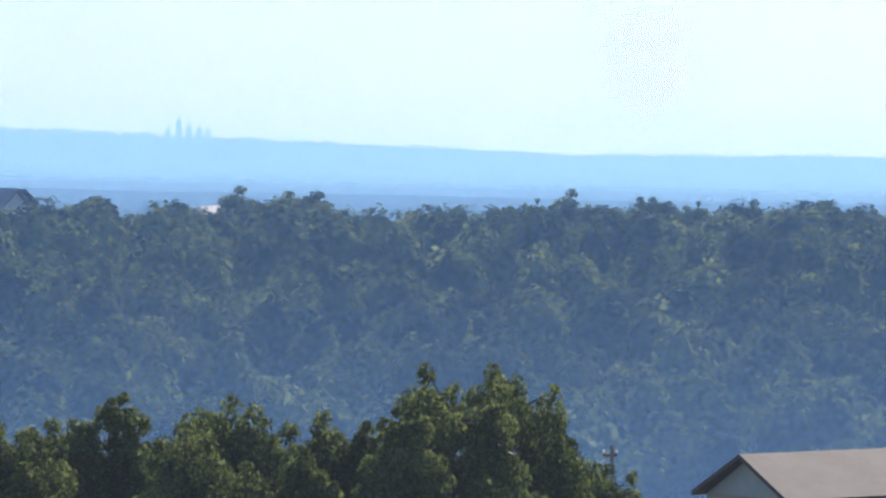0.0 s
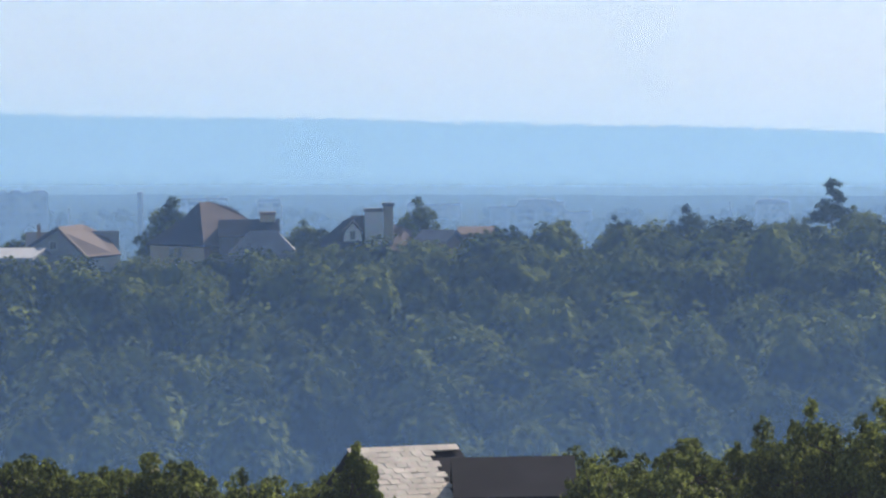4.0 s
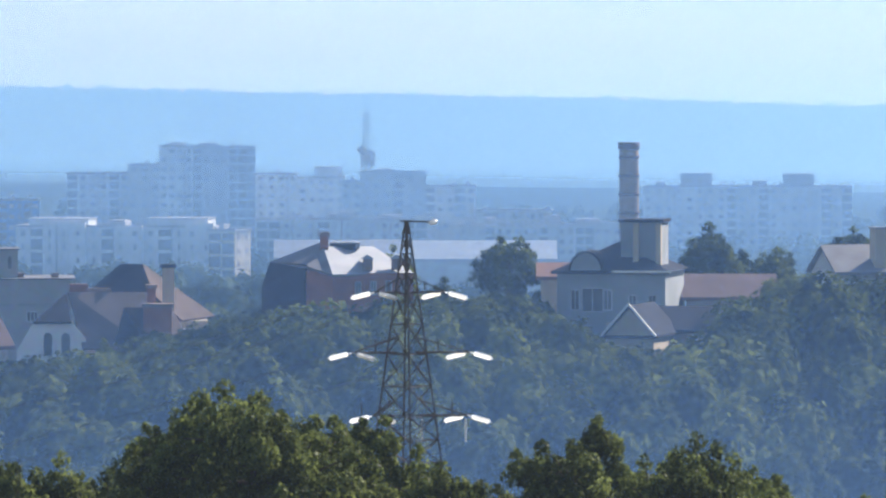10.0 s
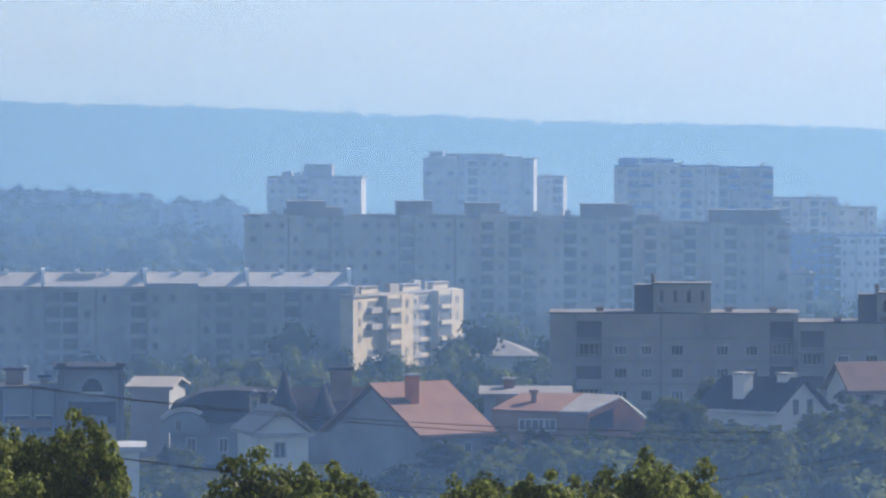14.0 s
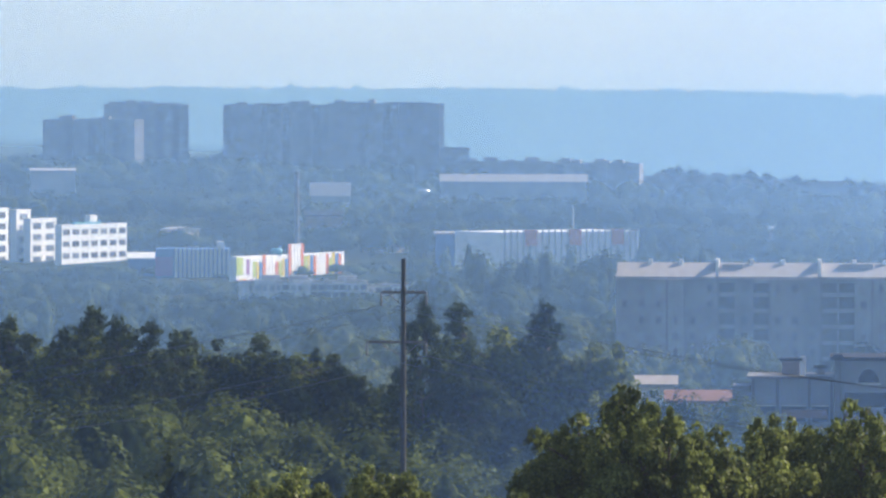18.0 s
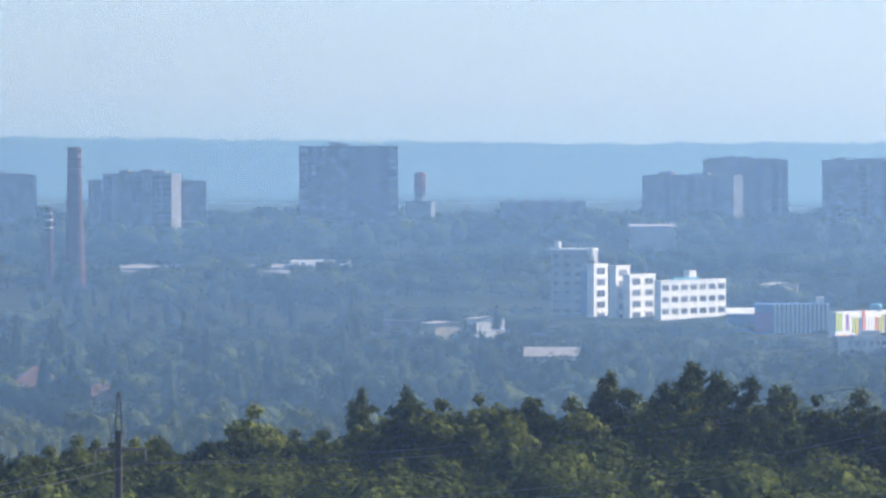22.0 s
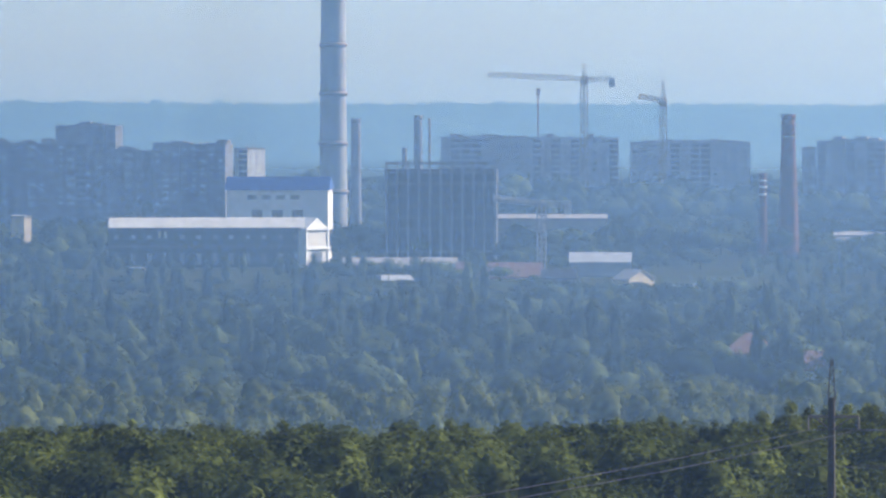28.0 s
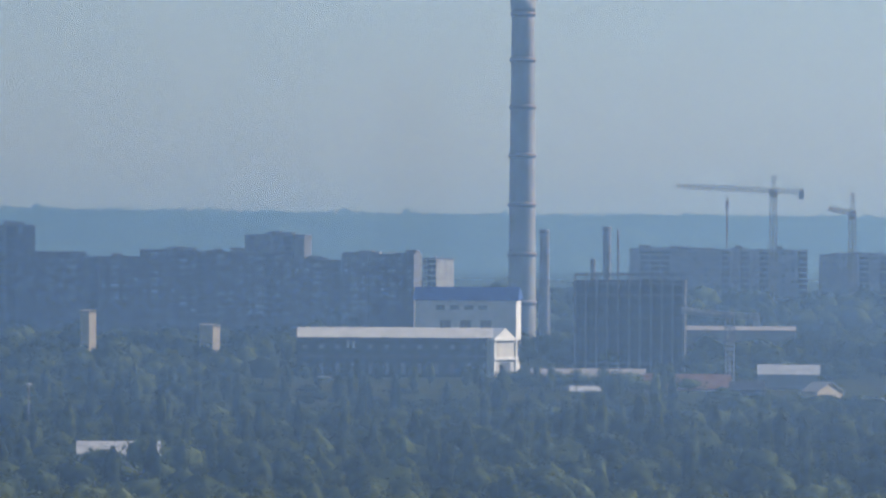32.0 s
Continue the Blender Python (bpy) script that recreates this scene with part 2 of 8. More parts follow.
def thing(name, label, category, at, yaw=0.0, group="", kind=""):
    """An empty at a thing's base; yaw in degrees, counter-clockwise from above."""
    ob = new(name)
    ob.matrix_world = pose(*at, 0, 0, yaw)
    return tagged(ob, label, category, group, kind)


def add_box(bm, x0, x1, y0, y1, z0, z1, index=0):
    vs = [bm.verts.new(p) for p in ((x0, y0, z0), (x1, y0, z0), (x1, y1, z0), (x0, y1, z0), (x0, y0, z1), (x1, y0, z1), (x1, y1, z1), (x0, y1, z1))]
    for q in ((3, 2, 1, 0), (4, 5, 6, 7), (0, 1, 5, 4), (1, 2, 6, 5), (2, 3, 7, 6), (3, 0, 4, 7)):
        bm.faces.new([vs[i] for i in q]).material_index = index
    return vs


def box_bm(*a):
    bm = bmesh.new()
    add_box(bm, *a)
    return bm


def add_poly(bm, pts, index=0):
    f = bm.faces.new([bm.verts.new(p) for p in pts])
    f.material_index = index
    return f


def add_prism(bm, outline, vector, index=0):
    """A closed solid: a flat outline pushed along a vector."""
    a = [bm.verts.new(p) for p in outline]
    b = [bm.verts.new(Vector(p) + Vector(vector)) for p in outline]
    n = len(a)
    faces = [bm.faces.new(a), bm.faces.new(b[::-1])]
    faces += [bm.faces.new((a[i], b[i], b[(i + 1) % n], a[(i + 1) % n])) for i in range(n)]
    for f in faces:
        f.material_index = index


def prism_bm(outline, vector):
    bm = bmesh.new()
    add_prism(bm, outline, vector)
    bmesh.ops.recalc_face_normals(bm, faces=bm.faces)
    return bm


def add_bar(bm, a, b, r, sides=4, r2=None, index=0):
    """A bar from a to b, square or round, tapering to r2."""
    a, b = Vector(a), Vector(b)
    d = (b - a).normalized()
    u = d.orthogonal().normalized()
    w = d.cross(u)
    r2 = r if r2 is None else r2
    rings = []
    for p, q in ((a, r), (b, r2)):
        rings.append([bm.verts.new(p + (u * math.cos(k * math.tau / sides) + w * math.sin(k * math.tau / sides)) * q) for k in range(sides)])
    for k in range(sides):
        bm.faces.new((rings[0][k], rings[0][(k + 1) % sides], rings[1][(k + 1) % sides], rings[1][k])).material_index = index
    bm.faces.new(rings[0][::-1]).material_index = index
    bm.faces.new(rings[1]).material_index = index


def bar_bm(*a, **k):
    bm = bmesh.new()
    add_bar(bm, *a, **k)
    return bm


def lathe_bm(profile, sides=20):
    """A round solid about z from (radius, height) pairs."""
    bm = bmesh.new()
    rings = [[bm.verts.new((r * math.cos(k * math.tau / sides), r * math.sin(k * math.tau / sides), z)) for k in range(sides)] for r, z in profile]
    for lo, hi in zip(rings, rings[1:]):
        for k in range(sides):
            f = bm.faces.new((lo[k], lo[(k + 1) % sides], hi[(k + 1) % sides], hi[k]))
            f.smooth = True
    bm.faces.new(rings[0][::-1])
    bm.faces.new(rings[-1])
    return bm


def spot(az, d, z=0.0):
    return Vector((d * math.sin(radians(az)), d * math.cos(radians(az)), z))


# ---- ground ----
RADII = (0, 60, 150, 270, 400, 500, 600, 720, 900, 1200, 1600, 2200, 3000, 3600)
HEIGHTS = {
    -34: (73.3, 63, 54, 47, 46, 46, 38, 20, 9, 5, 5, 5, 16, 44),
    -14: (73.3, 63, 54, 47, 46, 45, 36, 20, 10, 6, 6, 6, 22, 42),
    -6: (73.3, 63, 54, 46, 38, 40, 42, 38, 30, 28, 22, 10, 6, 8),
    2: (73.3, 63, 54, 46, 38, 42, 46, 42, 34, 28, 18, 8, 6, 8),
    10: (73.3, 63, 54, 45, 37, 42, 47, 46, 30, 14, 6, 4, 2, 0),
    34: (73.3, 63, 54, 45, 37, 42, 49, 52, 30, 14, 4, -6, -16, -24),
}
RIDGE_AZ = (-30, -27, -24, -21, -18, -15, -12, -9, -6, -3, 0, 3, 6, 9, 12, 15, 18, 21, 24, 27, 30)
RIDGE_Z = (94.2, 91.7, 89.8, 89.6, 87.0, 83.7, 83.9, 83.2, 77.5, 68.0, 62.9, 57.1, 52.2, 44.6, 37.7, 30.3, 21.6, 11.9, 1.9, -9.2, -9.4)
RIDGE_D = 4600.0


def ridge_z(az):
    return float(np.interp(az, RIDGE_AZ, RIDGE_Z)) - 8.0


def ground(az, r):
    """Height of the land at an azimuth and distance from the viewpoint."""
    keys = sorted(HEIGHTS)
    rows = [np.interp(r, RADII, HEIGHTS[k]) for k in keys]
    z = float(np.interp(az, keys, rows))
    if r > 3600:
        k = min((r - 3600) / (RIDGE_D - 3600), 1.0)
        z += (ridge_z(az) - z) * k * (1.7 - 0.7 * k)
    if r > 200:
        z += 0.8 * noise.noise(Vector((math.sin(radians(az)) * r, math.cos(radians(az)) * r, 3.0)) * 0.02)
    return z


def land_sheet():
    bm = bmesh.new()
    radii = [0.0] + [12 * 1.085 ** i for i in range(74)]
    radii = [r for r in radii if r < 4900] + [4900.0]
    turns = [-34 + 0.5 * i for i in range(137)]
    turns += [34 + 5.84 * (i + 1) for i in range(49)]
    rings = []
    for r in radii[1:]:
        ring = []
        for a in turns:
            b = (a + 180) % 360 - 180
            far = max(0.0, min(1.0, (abs(b) - 34) / 30))
            zz = ground(max(-34, min(34, b)), r)
            ring.append(bm.verts.new(spot(a, r, zz * (1 - far) + min(zz, 60) * far if r > 80 else zz)))
        rings.append(ring)
    hub = bm.verts.new((0, 0, 73.3))
    n = len(turns)
    for k in range(n):
        bm.faces.new((hub, rings[0][(k + 1) % n], rings[0][k]))
    for lo, hi in zip(rings, rings[1:]):
        for k in range(n):
            bm.faces.new((lo[k], lo[(k + 1) % n], hi[(k + 1) % n], hi[k]))
    bmesh.ops.recalc_face_normals(bm, faces=bm.faces)
    for f in bm.faces:
        f.smooth = True
    ob = part("ground", bm, GRASS, None)
    return tagged(ob, "rolling green land falling to a wide plain", "ground", kind="structure")


land_sheet()

# ---- hazy air, painted as tinted sheets ----
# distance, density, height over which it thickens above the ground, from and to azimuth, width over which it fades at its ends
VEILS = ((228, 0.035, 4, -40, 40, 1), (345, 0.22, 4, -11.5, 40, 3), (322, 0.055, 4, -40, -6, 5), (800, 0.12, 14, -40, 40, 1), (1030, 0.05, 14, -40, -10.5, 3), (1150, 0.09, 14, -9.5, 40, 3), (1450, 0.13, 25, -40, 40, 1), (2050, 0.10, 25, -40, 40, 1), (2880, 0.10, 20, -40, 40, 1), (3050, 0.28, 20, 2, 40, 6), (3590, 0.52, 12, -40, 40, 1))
# sheet tints by distance; the near one also holds the hill's shade
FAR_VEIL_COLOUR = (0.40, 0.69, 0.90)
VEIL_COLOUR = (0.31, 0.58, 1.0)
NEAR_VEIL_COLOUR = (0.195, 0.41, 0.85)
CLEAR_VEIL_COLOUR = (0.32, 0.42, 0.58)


def haze_sheet(radius, density, rise, a0, a1, fade):
    """One tinted sheet standing for the haze; the nearest pools in the dip before the hill, the farthest thins out
    above the ridge.
    """
    bm = bmesh.new()
    uv = bm.loops.layers.uv.new("height")
    prev = None
    for i in range(273):
        a = -34 + i * 0.25
        if not a0 <= a <= a1:
            continue
        side = max(0.0, min(1.0, (a - a0) / fade, (a1 - a) / fade))
        g = ground(a, radius) - 3
        crest = math.degrees(math.atan2(ridge_z(a) + 9.0 - EYE.z, RIDGE_D))
        thin = 0.84 if radius > 3000 else 1.0
        up = lambda e: EYE.z + radius * math.tan(radians(crest + e))
        levels = ((g, 0), (g + 3 + rise, 1), (up(0.02), 1), (up(0.5), thin), (up(4.5), thin))
        pool = ((g, 1), (g + 13, 1), (g + 25, 0.6), (up(0.5), 0.6), (up(4.5), 0.6))
        col = [(bm.verts.new(spot(a, radius, z)), side, h) for z, h in (pool if radius == 345 else levels)]
        if prev:
            for j in range(len(col) - 1):
                corners = (prev[j], col[j], col[j + 1], prev[j + 1])
                f = bm.faces.new([c[0] for c in corners])
                f.smooth = True
                for loop, c in zip(f.loops, corners):
                    loop[uv].uv = c[1:]
        prev = col
    ob = part("haze", bm, veil_mat("haze_tint", density, CLEAR_VEIL_COLOUR if radius < 300 else NEAR_VEIL_COLOUR if radius < 400 else (VEIL_COLOUR if radius < 3000 else FAR_VEIL_COLOUR)), None)
    return tagged(ob, "tinted see-through sheet painted as thin blue haze", "haze", kind="stuff")


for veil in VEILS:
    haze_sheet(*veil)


# ---- trees and woods ----


def mesh_from(name, verts, faces, materials, which=None):
    """A mesh from arrays of corners and quads."""
    me = bpy.data.meshes.new(name)
    nv, nf = len(verts), len(faces)
    me.vertices.add(nv)
    me.vertices.foreach_set("co", np.asarray(verts, dtype=np.float32).ravel())
    me.loops.add(nf * 4)
    me.loops.foreach_set("vertex_index", np.asarray(faces, dtype=np.int32).ravel())
    me.polygons.add(nf)
    me.polygons.foreach_set("loop_start", np.arange(0, nf * 4, 4, dtype=np.int32))
    for m in materials:
        me.materials.append(m)
    if which is not None:
        me.polygons.foreach_set("material_index", np.asarray(which, dtype=np.int32))
    me.polygons.foreach_set("use_smooth", np.ones(nf, dtype=bool))
    me.update(calc_edges=True)
    return me


def leaf_quads(rng, centres, normals, size, slim=(0.45, 0.95), stray=0.55):
    """One bent leaf cluster (a quad) at each centre, roughly facing along its normal."""
    n = len(centres)
    nrm = normals + rng.normal(0, stray, (n, 3))
    nrm /= np.linalg.norm(nrm, axis=1)[:, None] + 1e-9
    ref = rng.normal(0, 1, (n, 3))
    u = np.cross(nrm, ref)
    u /= np.linalg.norm(u, axis=1)[:, None] + 1e-9
    w = np.cross(nrm, u)
    s = (size * rng.uniform(0.6, 1.35, n))[:, None]
    k = rng.uniform(*slim, n)[:, None]
    bend = nrm * s * rng.uniform(-0.35, 0.35, n)[:, None]
    v = np.stack((centres - u * s, centres - w * s * k + bend, centres + u * s, centres + w * s * k + bend), 1)
    return v.reshape(-1, 3)


def crown_points(rng, lobes, per_lobe):
    """Points and outward normals on a set of lobes (x, y, z, radius, flatness), those deep inside others left out."""
    pts, nrms = [], []
    usual = sum(l[3] ** 2 for l in lobes) / len(lobes)
    for x, y, z, r, f in lobes:
        count = max(12, int(per_lobe * r * r / usual))
        d = rng.normal(0, 1, (count, 3))
        d /= np.linalg.norm(d, axis=1)[:, None]
        d[:, 2] = np.abs(d[:, 2]) * np.where(rng.random(count) < 0.8, 1, -0.6)
        rad = r * rng.uniform(0.7, 1.14, count)[:, None]
        pts.append(np.array((x, y, z)) + d * rad * np.array((1, 1, f)))
        nrms.append(d)
    return np.concatenate(pts), np.concatenate(nrms)


def core_quads(lobes, shrink=0.78):
    """A dark leafy heart for each lobe: a rough eight-sided bulb."""
    vs, fs = [], []
    for x, y, z, r, f in lobes:
        base = len(vs)
        rows = ((0.35, -0.85), (0.95, -0.25), (0.9, 0.35), (0.3, 0.9))
        for rr, h in rows:
            for k in range(6):
                a = k * math.tau / 6 + h
                vs.append((x + math.cos(a) * rr * r * shrink, y + math.sin(a) * rr * r * shrink, z + h * r * f * shrink))
        for i in range(3):
            for k in range(6):
                fs.append((base + i * 6 + k, base + i * 6 + (k + 1) % 6, base + i * 6 + 6 + (k + 1) % 6, base + i * 6 + 6 + k))
        fs.append((base + 18, base + 19, base + 20, base + 21))
        fs.append((base + 18, base + 21, base + 22, base + 23))
    return np.array(vs), np.array(fs)


def broad_lobes(rng, height, radius, count, small=1.0):
    """A rough dome of lobes with upright shoots on top: the crown of a broad-leaved tree, its top at height."""
    lobes = []
    zc, half = height * 0.56, height * 0.44
    for i in range(count):
        k = (i + 0.5) / count
        low = math.acos(1 - 1.5 * k)
        a = i * 2.4 + rng.uniform(-0.6, 0.6)
        r = radius * rng.uniform(0.22, 0.42) * small
        reach = (radius - r * 0.8) * rng.uniform(0.5, 1.15)
        z = zc + math.cos(low) * (half - r) * rng.uniform(0.66, 1.0)
        x, y = math.cos(a) * math.sin(low) * reach, math.sin(a) * math.sin(low) * reach
        lobes.append((x, y, z, r, rng.uniform(0.75, 1.1)))
        if k < 0.5:
            q = r * rng.uniform(0.28, 0.5)
            lobes.append((x + rng.uniform(-0.4, 0.4) * r, y + rng.uniform(-0.4, 0.4) * r, z + r * rng.uniform(0.9, 1.25), q, rng.uniform(0.9, 1.4)))
    return lobes


def pine_lobes(rng, height, radius, count):
    """Ragged needle tufts on the mantle of a rounded cone, thinning to the top."""
    lobes = [(0, 0, height * 0.95, radius * 0.12, 1.8)]
    for i in range(count):
        k = ((i + 0.5) / count) ** 1.15
        a = i * 2.4 + rng.uniform(-0.8, 0.8)
        out = radius * (1.0 - k) ** 0.62 * rng.uniform(0.45, 1.08)
        r = radius * rng.uniform(0.15, 0.27) * (1.2 - 0.55 * k)
        lobes.append((math.cos(a) * out, math.sin(a) * out, height * (0.2 + 0.74 * k) + rng.uniform(-0.5, 0.5), r, rng.uniform(0.6, 1.25)))
    return lobes


def poplar_lobes(rng, height, radius, count):
    return [(rng.uniform(-0.2, 0.2) * radius, rng.uniform(-0.2, 0.2) * radius, height * (0.15 + 0.78 * i / (count - 1)), radius * (0.55 + 0.45 * math.sin(math.pi * (0.15 + 0.8 * i / (count - 1)))), 1.6) for i in range(count)]


def tree(name, label, seed, height, radius, lobes, per_lobe, leaf, leaf_material, group, category="tree", slim=(0.45, 0.95), heart=0.5):
    """One tree at the origin: tapered trunk, limbs and a crown of leaf clusters."""
    rng = np.random.default_rng(seed)
    root = tagged(new(name), label, category, group)
    bm = bmesh.new()
    top = height * 0.86
    steps = 5
    pts = [Vector((rng.uniform(-0.12, 0.12) * i, rng.uniform(-0.12, 0.12) * i, -0.4 + (top + 0.4) * i / steps)) for i in range(steps + 1)]
    for i in range(steps):
        add_bar(bm, pts[i], pts[i + 1], radius * 0.075 * (1.05 - i / steps), 7, radius * 0.075 * (1.05 - (i + 1) / steps))
    part("trunk", bm, BARK, root)
    bm = bmesh.new()
    for x, y, z, r, f in lobes:
        k = max(0.2, min(0.95, (z - r * 0.9) / top))
        j = min(int(k * steps), steps - 1)
        add_bar(bm, pts[j].lerp(pts[j + 1], k * steps - j), (x * 0.8, y * 0.8, z - r * 0.2), radius * 0.018, 5, radius * 0.006)
    part("branchwork", bm, BARK, root)
    p, nrm = crown_points(rng, lobes, per_lobe)
    v = leaf_quads(rng, p, nrm, leaf, slim)
    f = np.arange(len(v)).reshape(-1, 4)
    cv, cf = core_quads(lobes, heart)
    me = mesh_from("crown", np.concatenate((v, cv)), np.concatenate((f, cf + len(v))), (leaf_material,))
    crown = new("crown", me)
    crown.parent = root
    return root


def swell(d, lobes):
    """How far a crown reaches in each direction d (trees, n, 3), for its lobes (trees, k, 3)."""
    near = np.einsum("tnc,tkc->tnk", d, lobes).max(axis=2)
    return 0.70 + 0.34 * np.exp(7.0 * (near - 1.0))


def wood(name, label, seed, rows, leaf_material, per_tree, leaf, lobe_count=9, grid=(8, 4), category="woods"):
    """A wood seen from afar: rows of (x, y, z, height, radius), each an uneven crown of lobes with leaf clusters (of leaf metres) on it and a stem, in one mesh."""
    rng = np.random.default_rng(seed)
    rows = np.array(rows)
    n = len(rows)
    foot, h, r = rows[:, :3], rows[:, 3], rows[:, 4]
    mid = foot + np.stack((0 * h, 0 * h, h * 0.52), 1)
    size = np.stack((r, r, h * 0.47), 1)
    lobes = rng.normal(0, 1, (n, lobe_count, 3))
    lobes[:, :, 2] = np.abs(lobes[:, :, 2]) * 1.1 - 0.25
    lobes /= np.linalg.norm(lobes, axis=2)[:, :, None]
    cols, rings = grid
    d = []
    for i in range(rings + 1):
        e = radians(-48 + 132 * i / rings)
        for k in range(cols):
            a = (k + 0.5 * (i % 2)) * math.tau / cols
            d.append((math.cos(a) * math.cos(e), math.sin(a) * math.cos(e), math.sin(e)))
    d = np.repeat(np.array(d)[None], n, 0)
    m = swell(d, lobes) * rng.uniform(0.78, 1.06, d.shape[:2])
    core = mid[:, None] + d * (m * 0.86)[:, :, None] * size[:, None]
    cell = []
    for i in range(rings):
        for k in range(cols):
            cell.append((i * cols + k, i * cols + (k + 1) % cols, (i + 1) * cols + (k + 1) % cols, (i + 1) * cols + k))
    cell = np.array(cell)
    each = d.shape[1]
    faces = (cell[None] + (np.arange(n) * each)[:, None, None]).reshape(-1, 4)
    pick = rng.integers(0, lobe_count, (n, per_tree))
    q = np.take_along_axis(lobes, pick[:, :, None], 1) + rng.normal(0, 0.34, (n, per_tree, 3))
    q /= np.linalg.norm(q, axis=2)[:, :, None]
    p = mid[:, None] + q * (swell(q, lobes) * rng.uniform(0.9, 1.07, (n, per_tree)))[:, :, None] * size[:, None]
    v = leaf_quads(rng, p.reshape(-1, 3), q.reshape(-1, 3), leaf, (0.5, 0.95), 0.24)
    w = np.stack((r * 0.05, 0 * r, 0 * r), 1)
    low, top = foot - (0, 0, 0.5), mid
    stem = np.stack((low - w, low + w, top + w, top - w), 1).reshape(-1, 3)
    core = core.reshape(-1, 3)
    verts = np.concatenate((core, v, stem))
    rest = np.arange(len(v) + len(stem)).reshape(-1, 4) + len(core)
    me = mesh_from(name, verts, np.concatenate((faces, rest)), (leaf_material,))
    return tagged(new(name, me), label, category, kind="stuff")


SKYLINE_AZ = (-34, -17, -14, -9, -6, -4, -2, 0, 2, 3, 5, 6, 6.6, 7, 8, 11, 14, 17, 22, 34)
SKYLINE_DROP = (2.78, 2.70, 2.15, 2.3, 3.05, 3.1, 2.92, 2.75, 2.38, 2.1, 2.08, 2.55, 2.5, 1.95, 1.84, 1.76, 1.78, 1.55, 1.49, 1.45)


def scatter(seed, a0, a1, r0, r1, step, heights=(8, 12), radii=(2.6, 4.2), capped=True, keep=None, drop=None):
    """Tree places on a jittered grid in the sector from azimuth a0 to a1 and distance r0 to r1; the wood's top line stays under the skyline drop (degrees)."""
    rng = np.random.default_rng(seed)
    rows = []
    r = r0
    while r < r1:
        da = math.degrees(step / r)
        a = a0 + rng.uniform(0, da)
        while a < a1:
            aa, rr = a + rng.uniform(-0.4, 0.4) * da, r + rng.uniform(-0.45, 0.45) * step
            h, w, g = rng.uniform(*heights), rng.uniform(*radii), ground(aa, rr)
            if capped:
                h = min(h, EYE.z - rr * math.tan(radians(float(np.interp(aa, SKYLINE_AZ, SKYLINE_DROP)) + rng.uniform(-0.06, 0.1))) - g)
            if drop is not None:
                h = min(h, EYE.z - rr * math.tan(radians((drop(aa, rr) if callable(drop) else drop) * rng.uniform(1.0, 1.08))) - g)
            if h > (1.4 if drop is not None else 3.0) and (keep is None or keep(aa, rr)):
                p = spot(aa, rr)
                rows.append((p.x, p.y, g - 0.2, h, w * min(1.0, 0.45 + h / 16)))
            a += da
        r += step
    return rows


# ---- buildings ----
WINDOWS = {}


def window_mesh(w, h, bars=1, far=None):
    """A window; far: the wall material of a far block, whose frames take its colour."""
    key = (w, h, bars, far.name if far else "")
    if key not in WINDOWS:
        bm = bmesh.new()
        t = min(0.12, w * 0.1)
        add_box(bm, -w / 2, w / 2, -0.07, 0.02, -h / 2, -h / 2 + t, 0)
        add_box(bm, -w / 2, w / 2, -0.07, 0.02, h / 2 - t, h / 2, 0)
        add_box(bm, -w / 2, -w / 2 + t, -0.07, 0.02, -h / 2 + t, h / 2 - t, 0)
        add_box(bm, w / 2 - t, w / 2, -0.07, 0.02, -h / 2 + t, h / 2 - t, 0)
        for k in range(bars):
            x = -w / 2 + w * (k + 1) / (bars + 1)
            add_box(bm, x - t / 3, x + t / 3, -0.06, 0.0, -h / 2 + t, h / 2 - t, 0)
        add_poly(bm, [(-w / 2 + t, -0.02, -h / 2 + t), (w / 2 - t, -0.02, -h / 2 + t), (w / 2 - t, -0.02, h / 2 - t), (-w / 2 + t, -0.02, h / 2 - t)], 1)
        me = bpy.data.meshes.new("window")
        bm.to_mesh(me)
        bm.free()
        me.materials.append(far or FRAME_WHITE)
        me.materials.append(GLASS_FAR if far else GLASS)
        WINDOWS[key] = me
    return WINDOWS[key]


def window(parent, x, y, z, w, h, turn=0.0, bars=1, label="", far=None):
    ob = new("window", window_mesh(w, h, bars, far))
    ob.parent = parent
    ob.matrix_basis = pose(x, y, z, 0, 0, turn)
    if label:
        ob["label"] = label
    return ob


